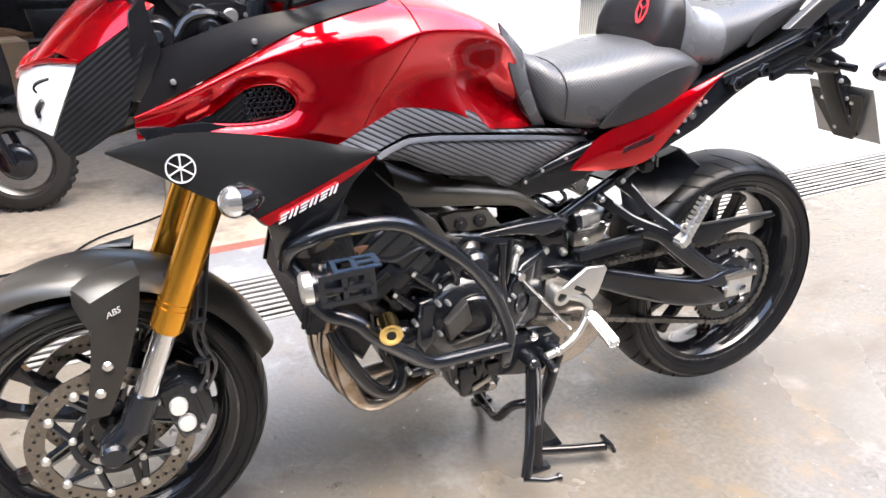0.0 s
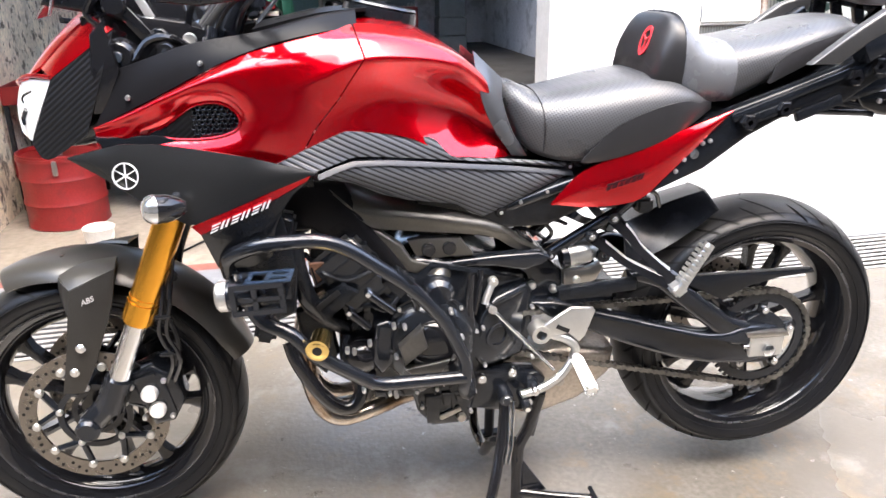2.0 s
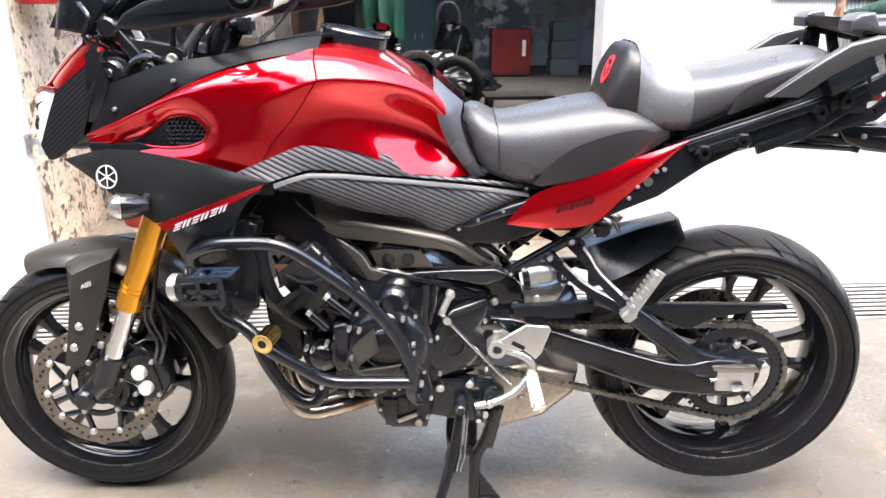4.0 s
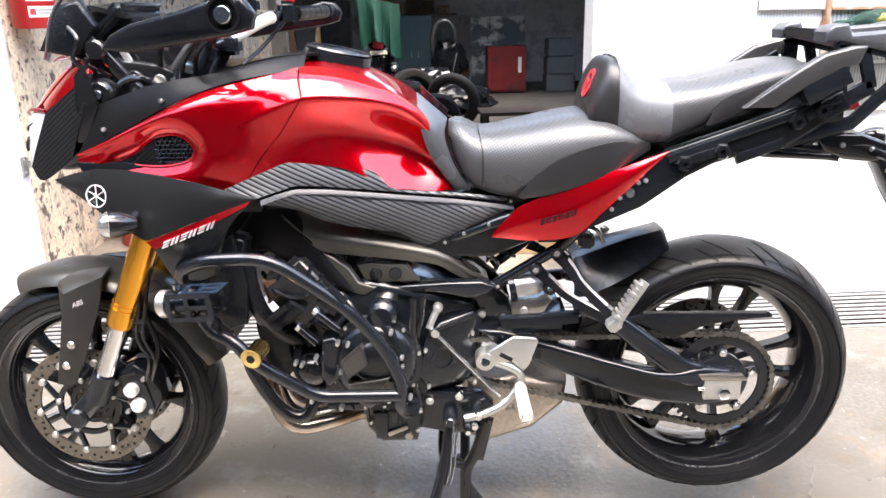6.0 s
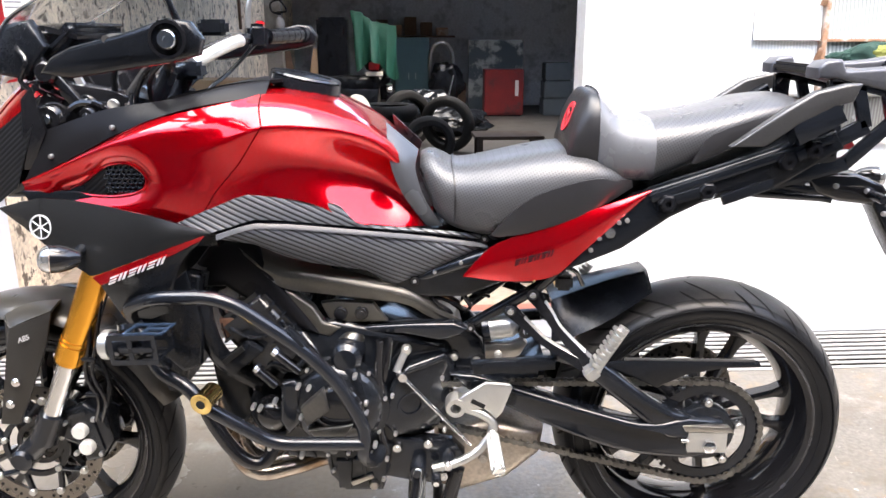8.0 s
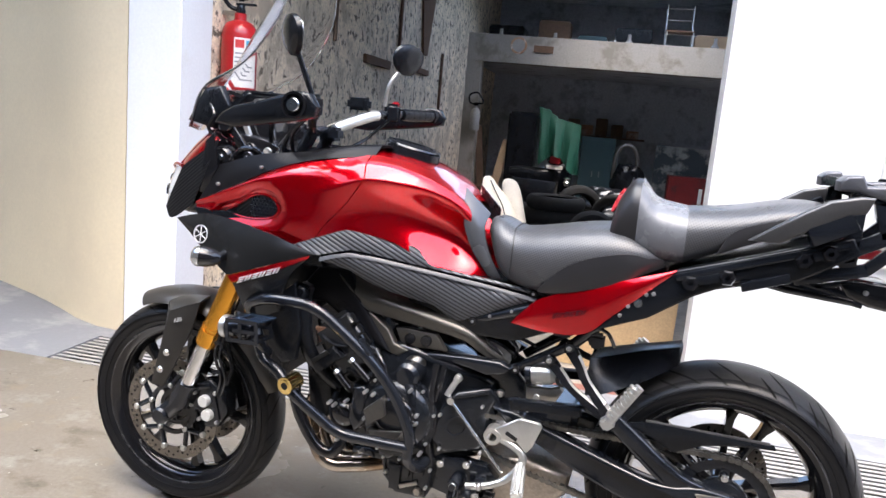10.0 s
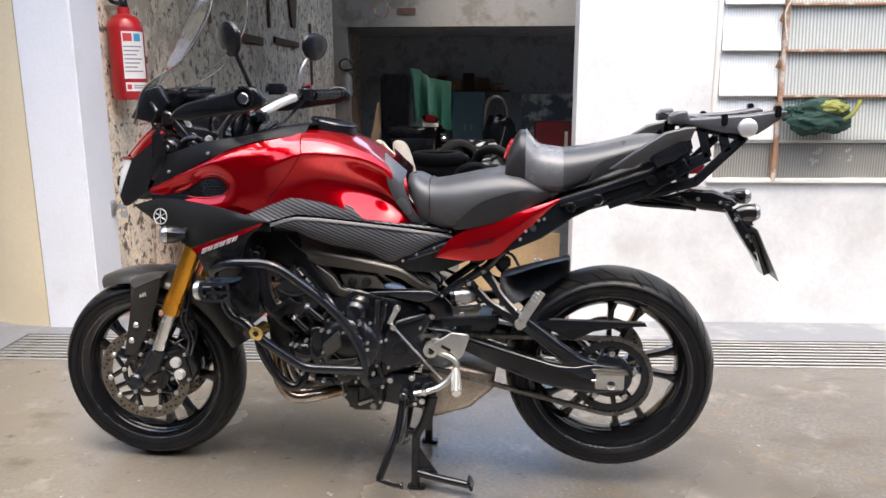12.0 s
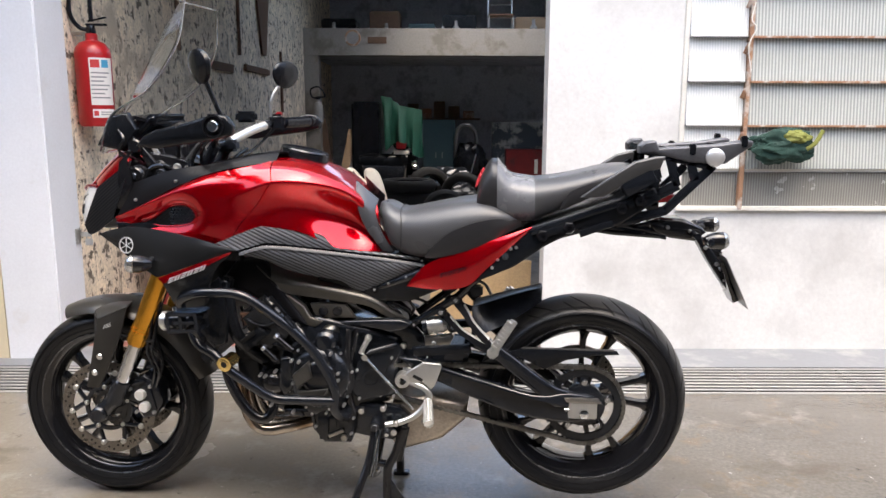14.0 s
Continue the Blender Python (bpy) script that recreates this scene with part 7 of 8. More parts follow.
part("wire_loom", tube([(-0.57, -0.135, 0.99), (-0.53, -0.150, 1.01), (-0.50, -0.145, 1.045), (-0.46, -0.150, 1.05), (-0.42, -0.135, 1.02)], 0.007, 8, 24), BLACK_GLOSS, bike, "black wiring loom")
part("wire_loom", tube([(-0.58, -0.140, 0.95), (-0.54, -0.155, 0.95), (-0.51, -0.150, 0.985), (-0.47, -0.150, 0.99)], 0.006, 8, 24), BLACK, bike, "black wiring loom")
part("clamp_block", box(-0.345, 0.035, 1.100, 0.06, 0.05, 0.035, 0.008), BLACK_METAL, bike, "black handlebar clamp")

for P in ([(0.30, -0.10, 0.715), (0.36, -0.125, 0.735), (0.43, -0.12, 0.728), (0.455, -0.10, 0.690)], [(0.13, -0.07, 0.640), (0.165, -0.085, 0.655), (0.20, -0.080, 0.640), (0.225, -0.07, 0.620)], [(0.15, -0.07, 0.690), (0.160, -0.090, 0.650), (0.185, -0.085, 0.630), (0.200, -0.06, 0.600)], [(0.19, -0.06, 0.700), (0.215, -0.085, 0.665), (0.232, -0.085, 0.640), (0.220, -0.06, 0.610)], [(0.14, -0.07, 0.66), (0.19, -0.095, 0.675), (0.24, -0.085, 0.668), (0.27, -0.06, 0.650)]):
    part("rear_cable", tube(P, 0.0045, 8, 20), BLACK_GLOSS, bike, "black cable under the tail")
for x, z, w in ((0.335, 0.715, 0.05), (0.415, 0.700, 0.035)):
    part("rear_fitting", box(x, -0.105, z, w, 0.04, 0.032, 0.006), BLACK_GLOSS, bike, "small black fitting under the seat")
# thin hoses from the caliper up the fork, with clips
for off in (0.0, 0.014):
    part("brake_hose", tube([(-0.560 + off, -0.115, 0.385), (-0.540 + off, -0.130, 0.44), (-0.556 + off, -0.135, 0.50), (-0.545 + off, -0.130, 0.56), (-0.535 + off, -0.120, 0.62), (-0.50, -0.11, 0.72)], 0.0042, 8, 30), BLACK_GLOSS, bike, "thin black brake hose")
for x, z in ((-0.548, 0.455), (-0.546, 0.535)):
    part("hose_clip", box(x, -0.133, z, 0.030, 0.014, 0.009, 0.003), BLACK_METAL, bike)

# short arms that join the rear turn signals to the plate holder
for p, q in (((1.022, -0.100, 0.864), (1.018, -0.040, 0.867)), ((1.080, 0.086, 0.866), (1.030, 0.036, 0.868))):
    part("signal_arm", rod(p, q, 0.0095, 12), BLACK, hold)


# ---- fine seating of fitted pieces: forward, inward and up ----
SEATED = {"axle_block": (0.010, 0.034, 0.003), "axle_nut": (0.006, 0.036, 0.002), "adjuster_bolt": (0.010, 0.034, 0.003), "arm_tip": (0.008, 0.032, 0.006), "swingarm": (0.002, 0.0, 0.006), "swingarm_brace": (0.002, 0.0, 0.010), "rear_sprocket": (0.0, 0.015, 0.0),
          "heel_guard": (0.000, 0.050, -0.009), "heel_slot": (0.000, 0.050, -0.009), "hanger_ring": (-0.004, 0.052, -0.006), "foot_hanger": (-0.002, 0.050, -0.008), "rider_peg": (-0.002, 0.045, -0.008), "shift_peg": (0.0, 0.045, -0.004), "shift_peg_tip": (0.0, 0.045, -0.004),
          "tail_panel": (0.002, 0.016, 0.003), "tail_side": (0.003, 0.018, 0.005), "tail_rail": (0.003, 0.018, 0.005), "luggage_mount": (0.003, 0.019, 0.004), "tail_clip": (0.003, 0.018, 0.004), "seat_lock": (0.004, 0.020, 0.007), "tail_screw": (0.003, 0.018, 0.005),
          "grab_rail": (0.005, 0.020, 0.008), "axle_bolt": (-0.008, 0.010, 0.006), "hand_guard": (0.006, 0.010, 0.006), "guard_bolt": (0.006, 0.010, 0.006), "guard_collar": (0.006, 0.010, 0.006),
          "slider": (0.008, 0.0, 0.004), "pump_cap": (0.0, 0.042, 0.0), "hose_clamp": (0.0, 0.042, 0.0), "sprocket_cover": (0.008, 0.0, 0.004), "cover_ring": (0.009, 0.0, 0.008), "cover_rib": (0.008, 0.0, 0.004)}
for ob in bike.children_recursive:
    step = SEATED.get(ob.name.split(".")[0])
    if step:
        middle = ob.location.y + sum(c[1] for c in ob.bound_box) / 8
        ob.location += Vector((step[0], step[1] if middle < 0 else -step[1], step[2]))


# ---- window with ribbed glass slats ----
GLASS = ribbed("ribbed_window_glass", (0.76, 0.78, 0.76), (0.92, 0.93, 0.91), 0.013, 0, 0.22, 0.8)
GLASS.node_tree.nodes["Principled BSDF"].inputs["Transmission Weight"].default_value = 0.12
# greyer copy for the right slats: their weaker light is put into the colour
GLASS_SHADED = ribbed("shaded_ribbed_glass", (0.40, 0.43, 0.41), (0.74, 0.76, 0.72), 0.016, 0, 0.16, 0.9)
GLASS_SHADED.node_tree.nodes["Principled BSDF"].inputs["Transmission Weight"].default_value = 0.25
PANE = ribbed("greyish_fixed_glass", (0.27, 0.262, 0.235), (0.42, 0.41, 0.375), 0.013, 0, 0.25, 0.8)
PANE.node_tree.nodes["Principled BSDF"].inputs["Transmission Weight"].default_value = 0.3
RUST = mat("rusty_iron", (0.36, 0.20, 0.12), 0.7, 0.0, 0.3, 20, 200, bump=0.2, stain=(0.55, 0.48, 0.42), stain_scale=12)
OLD_WHITE = mat("old_white_frame_paint", (0.72, 0.70, 0.64), 0.6, 0.0, 0.1, 10, 120)
win = tagged(new("window_1"), "louvre window of ribbed glass slats in a rusty iron frame", "window", kind="structure")
win.matrix_world = ROOM
part("window_frame", box((W0 + W1) / 2, 1.535, Z0 + 0.012, W1 - W0, 0.06, 0.024, 0.004), OLD_WHITE, win, "old white painted bottom frame")
for u0 in (W0 + 0.012, W1 - 0.012):
    part("window_post", box(u0, 1.54, (Z0 + Z1) / 2, 0.024, 0.05, Z1 - Z0, 0.003), OLD_WHITE, win)
part("window_post", box(1.785, 1.515, (Z0 + Z1) / 2, 0.020, 0.04, Z1 - Z0 - 0.02, 0.003), RUST, win, "rusty middle post")
part("window_rail", box((W0 + W1) / 2, 1.53, 0.925, W1 - W0 - 0.03, 0.03, 0.016, 0.003), OLD_WHITE, win)
for u0, u1 in ((W0 + 0.026, 1.772), (1.798, W1 - 0.026)):
    part("pane", box((u0 + u1) / 2, 1.535, 0.825, u1 - u0, 0.006, 0.175, 0.001), PANE, win, "greyish fixed ribbed pane")
    for k in range(6):
        z = 1.034 + 0.211 * k
        if z > Z1 - 0.08:
            break
        sl = part("slat", box(0, 0, 0, u1 - u0, 0.007, 0.208, 0.002), GLASS if u0 < 1.7 else GLASS_SHADED, win, "tilted ribbed glass slat")
        sl.matrix_basis = Matrix.Translation(((u0 + u1) / 2, 1.518, z)) @ Matrix.Rotation(radians(-5), 4, "X")
        ed = part("slat_holder", box(0, 0, 0, u1 - u0, 0.014, 0.012 if u0 > 1.7 else 0.006, 0.002), RUST if u0 > 1.7 else IRON, win)
        ed.matrix_basis = Matrix.Translation(((u0 + u1) / 2, 1.506, z + 0.1055))
    for k in range(5):
        z = 1.11 + 0.211 * k
        if z < Z1 - 0.1:
            part("lever", strut((1.775, z), (1.755, z - 0.05), 0.02, 1.492, 1.498, 0.002), RUST, win)
part("wire", tube([(1.79, 1.49, 1.72), (1.775, 1.485, 1.64), (1.80, 1.485, 1.60), (1.77, 1.488, 1.52), (1.79, 1.49, 1.40)], 0.003, 6, 24), OLD_WHITE, win, "loose white wire")


def crumpled(c, s, seed, amount=0.18, n=3):
    bm = bmesh.new()
    bmesh.ops.create_icosphere(bm, subdivisions=n + 1, radius=1.0)
    for v in bm.verts:
        d = noise.fractal(v.co * 1.7 + Vector((seed, 0, 0)), 0.8, 2.1, 4) * amount
        v.co = Vector((v.co.x * s[0], v.co.y * s[1], v.co.z * s[2])) * (1 + d) + Vector(c)
    return bm


GREEN = mat("dark_green_cloth", (0.015, 0.045, 0.035), 0.85, 0.0, 0.3, 12, 200, bump=0.3)
YELLOW = mat("yellow_green_cloth", (0.17, 0.18, 0.04), 0.8, 0.0, 0.2, 12, 200)
bag = thing("cloth_bundle", "dark green and yellow cloth stuffed into the window slats", "cloth", at=ROOM)
part("wrapped_cloth", crumpled((1.945, 1.455, 1.045), (0.165, 0.05, 0.080), 3.0, 0.3, 4), GREEN, bag)
part("fold", crumpled((2.00, 1.435, 1.085), (0.075, 0.035, 0.035), 8.0, 0.3), YELLOW, bag, "yellow fold of cloth")
part("strap", tube([(2.06, 1.43, 1.03), (2.10, 1.43, 1.06), (2.14, 1.445, 1.12)], 0.011, 8, 10), YELLOW, bag, "twisted yellow strap")

# ---- things in the workshop ----
EXT_RED = mat("extinguisher_red", (0.42, 0.012, 0.016), 0.35, 0.0, 0.12, 9, 200, coat=0.4)
PAPER = mat("paper_label", (0.72, 0.70, 0.67), 0.7, 0.0, 0.05)
BLUE_INK = mat("blue_print", (0.06, 0.30, 0.48), 0.7, 0.0, 0.05)
RED_INK = mat("red_print", (0.55, 0.05, 0.05), 0.7, 0.0, 0.05)
GREY_INK = mat("grey_print", (0.25, 0.25, 0.26), 0.7, 0.0, 0.05)


def curved_label(u, v, r, z0, z1, a0, a1, material, name, parent, label="", lift=0.0008):
    bm = bmesh.new()
    rows = [[(u + (r + lift + d) * math.cos(radians(a)), v + (r + lift + d) * math.sin(radians(a)), z) for a in np.linspace(a0, a1, 10)] for z, d in ((z0, 0), (z1, 0))]
    grid_faces(bm, rows)
    return part(name, bm, material, parent, label)


def extinguisher():
    u, v, r = -1.525, 1.830, 0.090
    g = thing("fire_extinguisher", "red fire extinguisher with white labels hung on the old wall", "fire extinguisher", at=ROOM)
    part("cylinder", lathe([(0, 1.125), (r * 0.9, 1.125), (r, 1.140), (r, 1.490), (r * 0.93, 1.525), (r * 0.70, 1.552), (r * 0.35, 1.566), (0.03, 1.575), (0.03, 1.60), (0, 1.60)], (u, v, 0), 40, "z"), EXT_RED, g)
    part("valve", lathe([(0, 1.595), (0.022, 1.595), (0.025, 1.61), (0.02, 1.64), (0, 1.645)], (u, v, 0), 16, "z"), BLACK_METAL, g, "black valve head")
    part("handle", box(u + 0.03, v, 1.645, 0.11, 0.02, 0.012, 0.003), BLACK, g)
    part("trigger", box(u + 0.035, v, 1.672, 0.10, 0.018, 0.008, 0.003, Matrix.Rotation(radians(-12), 4, "Y")), BLACK, g)
    part("hose", tube([(u, v, 1.62), (u - 0.05, v - 0.02, 1.63), (u - 0.08, v - 0.05, 1.70), (u - 0.07, v - 0.04, 1.82), (u - 0.03, v - 0.01, 1.86), (u + 0.0, v, 1.80), (u + 0.005, v, 1.66)], 0.011, 10, 36), BLACK, g, "black rubber hose loop")
    part("hook", box(u - 0.06, v, 1.60, 0.10, 0.03, 0.02, 0.003), STEEL, g)
    curved_label(u, v, r, 1.235, 1.475, -80, 0, PAPER, "instruction_label", g, "white instruction label with unreadable print")
    curved_label(u, v, r, 1.170, 1.215, -78, 0, PAPER, "maker_label", g, "white maker label with unreadable print")
    curved_label(u, v, r, 1.425, 1.465, -76, -48, RED_INK, "label_mark", g, lift=0.0016)
    curved_label(u, v, r, 1.425, 1.465, -42, -18, BLUE_INK, "label_mark", g, lift=0.0016)
    curved_label(u, v, r, 1.180, 1.205, -74, -60, RED_INK, "label_mark", g, lift=0.0016)
    for k in range(7):
        curved_label(u, v, r, 1.395 - 0.021 * k, 1.402 - 0.021 * k, -76, -16 - 10 * (k % 3), GREY_INK, "print_line", g, lift=0.0016)
    for k in range(2):
        curved_label(u, v, r, 1.184 + 0.012 * k, 1.190 + 0.012 * k, -54, -12, GREY_INK, "print_line", g, lift=0.0016)


extinguisher()


def gate_hasp():
    """A bright hasp with a padlock on the edge of the pilaster."""
    g = thing("gate_hasp", "bright steel hasp with a padlock on the pilaster's edge", "hasp", at=ROOM)
    part("plate", box(-1.556, 1.575, 0.575, 0.006, 0.050, 0.080, 0.002), ALU, g)
    part("strap", box(-1.530, 1.595, 0.582, 0.060, 0.005, 0.026, 0.002), ALU, g)
    part("staple", tube([(-1.512, 1.590, 0.592), (-1.500, 1.570, 0.592), (-1.490, 1.590, 0.592)], 0.004, 8, 10), ALU, g)
    lock = part("padlock", box(-1.500, 1.572, 0.545, 0.036, 0.016, 0.034, 0.004), ALU, g, "small steel padlock")
    part("shackle", tube([(-1.512, 1.572, 0.560), (-1.511, 1.572, 0.580), (-1.500, 1.572, 0.590), (-1.489, 1.572, 0.580), (-1.488, 1.572, 0.560)], 0.003, 8, 16), ALU, lock)
    for z in (0.548, 0.604):
        part("screw", lathe([(0, -0.002), (0.005, -0.002), (0.006, 0.002), (0, 0.002)], (-1.5515, 1.575, z), 10, "x"), ALU, g)


gate_hasp()
WOOD = mat("brown_wood", (0.13, 0.075, 0.045), 0.7, 0.0, 0.3, 20, 120, bump=0.2)
CARD = mat("cardboard", (0.40, 0.28, 0.17), 0.85, 0.0, 0.12, 10, 120)
PLY = mat("plywood", (0.52, 0.36, 0.19), 0.65, 0.0, 0.18, 8, 90)


def wall_board(v0, v1, z0, z1, material, name, label, cat):
    ob = part(name, box(-1.605, (v0 + v1) / 2, (z0 + z1) / 2, 0.03, v1 - v0, z1 - z0, 0.004), material, None, "")
    ob.matrix_world = ROOM
    return tagged(ob, label, cat)


wall_board(4.10, 4.80, 1.555, 1.625, WOOD, "wall_bracket", "brown wooden peg board fixed to the old wall", "wall bracket")
wall_board(5.25, 6.25, 1.60, 1.66, WOOD, "wall_bracket", "brown wooden tool rail fixed to the old wall", "wall bracket")
for v, z0, z1 in ((5.06, 1.73, 2.6), (3.39, 1.64, 2.3), (6.9, 1.2, 1.9)):
    ob = tagged(part("hanging_rod", rod((-1.60, v, z0), (-1.60, v, z1), 0.016, 8), WOOD, None), "dark iron rod hanging on the old wall", "rod")
    ob.matrix_world = ROOM
ob = tagged(part("hand_saw", prism([(-1.61, 5.75), (-1.59, 5.75), (-1.59, 6.35), (-1.61, 6.35)], 2.0, 2.5), WOOD, None), "rust-brown saw blade hanging on the wall", "saw")
for v in ob.data.vertices:
    if v.co.z < 2.2:
        v.co.y = 6.05 + (v.co.y - 6.05) * 0.25
        v.co.z = 1.80
ob.matrix_world = ROOM


def carton(u, v, z, a, b, c, turn, label="brown cardboard box stacked by the old wall"):
    g = thing("cardboard_box", label, "box", "cardboard boxes", ROOM @ pose(u, v, z, 0, 0, turn))
    part("body", box(0, 0, c / 2, a, b, c, 0.004), CARD, g)
    part("tape", box(0, 0, c + 0.0006, a * 0.96, 0.05, 0.0016, 0), PLY, g, "brown packing tape")
    part("flap_line", box(0, -b / 2 - 0.0006, c * 0.5, a * 0.3, 0.002, c * 0.3, 0), PLY, g)


carton(-1.30, 4.60, 0, 0.50, 0.45, 0.42, 4)
carton(-1.33, 4.62, 0.42, 0.44, 0.40, 0.40, -6)
carton(-0.98, 5.10, 0, 0.42, 0.40, 0.50, 10)
carton(-1.36, 3.75, 0, 0.40, 0.36, 0.38, -8)
carton(-1.38, 3.78, 0.38, 0.34, 0.32, 0.26, 12)

DRUM = mat("dented_red_drum_paint", (0.223, 0.014, 0.015), 0.42, 0.0, 0.18, 7, 120, bump=0.15, stain=(0.16, 0.02, 0.02), stain_scale=8, stain_at=(0.55, 0.7))
def drum(u, v, r, h):
    g = thing("steel_drum", "dented red steel drum on the workshop floor", "drum", at=ROOM @ pose(u, v, -0.004))
    prof = [(0, 0.0), (r * 0.98, 0.0), (r * 1.02, 0.006), (r, 0.02)]
    for k in (0.34, 0.67):
        prof += [(r, h * k - 0.015), (r * 1.03, h * k), (r, h * k + 0.015)]
    prof += [(r, h - 0.02), (r * 1.025, h - 0.008), (r * 1.02, h), (r * 0.96, h), (r * 0.95, h - 0.02), (0, h - 0.02)]
    part("body", lathe(prof, (0, 0, 0), 40, "z"), DRUM, g)
    part("clamp_ring", lathe([(r * 1.0, h - 0.03), (r * 1.04, h - 0.03), (r * 1.04, h - 0.012), (r * 1.0, h - 0.012)], (0, 0, 0), 40, "z", closed=True), DRUM, g)
    part("latch", box(0.02, -r * 1.05, h - 0.05, 0.022, 0.016, 0.07, 0.004), STEEL, g, "steel drum latch")


drum(-1.33, 2.42, 0.185, 0.36)
fn = thing("funnel", "dull tin funnel lying on the drum's lid", "funnel", at=ROOM @ pose(-1.31, 2.36, 0.341))
part("cone", lathe([(0.086, 0.105), (0.090, 0.105), (0.090, 0.095), (0.020, 0.035), (0.012, 0.0), (0.009, 0.0), (0.016, 0.037), (0.084, 0.098)], (0, 0, 0), 28, "z", closed=True), ALU, fn)
part("hook", tube([(0.088, 0, 0.100), (0.108, 0, 0.096), (0.104, 0, 0.078)], 0.003, 6, 8), STEEL, fn)
g = thing("tool_trolley", "red metal tool trolley with trays standing by the old wall", "tool trolley", at=ROOM @ pose(-1.42, 2.82, -0.004))
for z in (0.18, 0.55):
    bm = box(0, 0, z, 0.36, 0.34, 0.012, 0.003)
    for x, y, a, b in ((0, -0.17, 0.36, 0.01), (0, 0.17, 0.36, 0.01), (-0.18, 0, 0.01, 0.34), (0.18, 0, 0.01, 0.34)):
        box(x, y, z + 0.04, a, b, 0.09, 0.002, bm=bm)
    part("tray", bm, DRUM, g, "red sheet-metal tray")
for x in (-0.17, 0.17):
    for y in (-0.16, 0.16):
        part("post", box(x, y, 0.30, 0.022, 0.022, 0.60, 0.003), BLACK_METAL, g)
part("oil_can", lathe([(0, 0.56), (0.05, 0.56), (0.05, 0.68), (0.02, 0.72), (0.008, 0.80), (0, 0.80)], (0.05, -0.06, 0), 18, "z"), OLD_WHITE, g)
bk = thing("bucket", "small whitish paint bucket on the floor", "bucket", at=ROOM @ pose(-1.10, 1.93, -0.004))
part("body", lathe([(0, 0), (0.055, 0), (0.066, 0.10), (0.070, 0.105), (0.066, 0.108), (0.060, 0.10), (0.05, 0.01), (0, 0.01)], (0, 0, 0), 28, "z"), OLD_WHITE, bk)
part("handle", tube([(-0.066, 0, 0.098), (-0.05, -0.04, 0.05), (0, -0.066, 0.03), (0.05, -0.04, 0.05), (0.066, 0, 0.098)], 0.002, 6, 16), STEEL, bk)


def scooter_tyre(r, w, c=(0, 0, 0)):
    tp = [(r * 0.66, -w * 0.36), (r * 0.72, -w * 0.5), (r * 0.88, -w * 0.5), (r * 0.96, -w * 0.36), (r, -w * 0.12), (r, w * 0.12), (r * 0.96, w * 0.36), (r * 0.88, w * 0.5), (r * 0.72, w * 0.5), (r * 0.66, w * 0.36)]
    bm = lathe(tp, c, 56)
    return bm


OLD_RUBBER = mat("dusty_rubber", (0.016, 0.015, 0.014), 0.8, 0.0, 0.3, 14, 120, bump=0.2)
sc = thing("parked_scooter", "dusty dark scooter parked inside the workshop", "scooter", at=ROOM @ pose(-0.985, 2.40, -0.004, 0, 0, -75))
w1 = part("wheel", scooter_tyre(0.238, 0.10, (0, 0, 0.238)), OLD_RUBBER, sc, "knobbly dusty front tyre")
first = None
for k in range(34):
    for s in (-1, 1):
        if first is None:
            first = ob = part("knob", box(0, 0, 0, 0.016, 0.034, 0.020, 0.003), OLD_RUBBER, w1)
        else:
            ob = new("knob", first.data)
            ob.parent = w1
        a = 2 * math.pi * (k + 0.25 * s) / 34
        ob.matrix_basis = Matrix.Translation((0.234 * math.cos(a), s * 0.026, 0.238 + 0.234 * math.sin(a))) @ Matrix.Rotation(-a, 4, "Y")
part("rim", lathe([(0.155, -0.034), (0.166, -0.040), (0.170, -0.034), (0.150, -0.02), (0.146, 0.02), (0.170, 0.034), (0.166, 0.040), (0.155, 0.034), (0.138, 0.0)], (0, 0, 0.238), 44, closed=True), STEEL, w1, "bright steel rim")
part("hub", dome((0, -0.025, 0.238), 0.085, 0.035, 28), BLACK_METAL, w1, "black drum brake hub")
part("fork", tube([(0, -0.075, 0.238), (-0.06, -0.075, 0.42), (-0.14, -0.05, 0.62), (-0.17, 0, 0.80)], 0.017, 10, 16), BLACK_METAL, sc)
part("fork", tube([(0, 0.075, 0.238), (-0.06, 0.075, 0.42), (-0.14, 0.05, 0.62), (-0.17, 0, 0.80)], 0.017, 10, 16), BLACK_METAL, sc)
part("mudguard", panel([(0.20, -0.06, 0.42), (0.05, -0.06, 0.51), (-0.12, -0.06, 0.49)], [(0.20, 0.06, 0.42), (0.05, 0.06, 0.51), (-0.12, 0.06, 0.49)], 14, 6, 0.02, 0.004, out=(0, 0, 1)), BLACK, sc)
part("leg_shield", panel([(-0.16, -0.16, 0.85), (-0.20, -0.20, 0.60), (-0.24, -0.20, 0.34)], [(-0.10, 0.16, 0.85), (-0.14, 0.20, 0.60), (-0.2, 0.20, 0.34)], 12, 8, 0.05, 0.01, out=(1, 0, 0)), BLACK, sc)
part("seat", seat_body([(-0.50, 0.74, 0.66), (-0.60, 0.78, 0.66), (-0.85, 0.80, 0.68), (-1.05, 0.80, 0.72)], [0.07, 0.12, 0.13, 0.08]), VINYL_DARK, sc, "black vinyl seat")
part("rear_body", seat_body([(-0.42, 0.62, 0.30), (-0.6, 0.67, 0.25), (-0.9, 0.68, 0.30), (-1.10, 0.62, 0.45)], [0.10, 0.16, 0.15, 0.05]), BLACK, sc)
part("floor_board", box(-0.34, 0, 0.31, 0.32, 0.24, 0.05, 0.015), BLACK, sc)
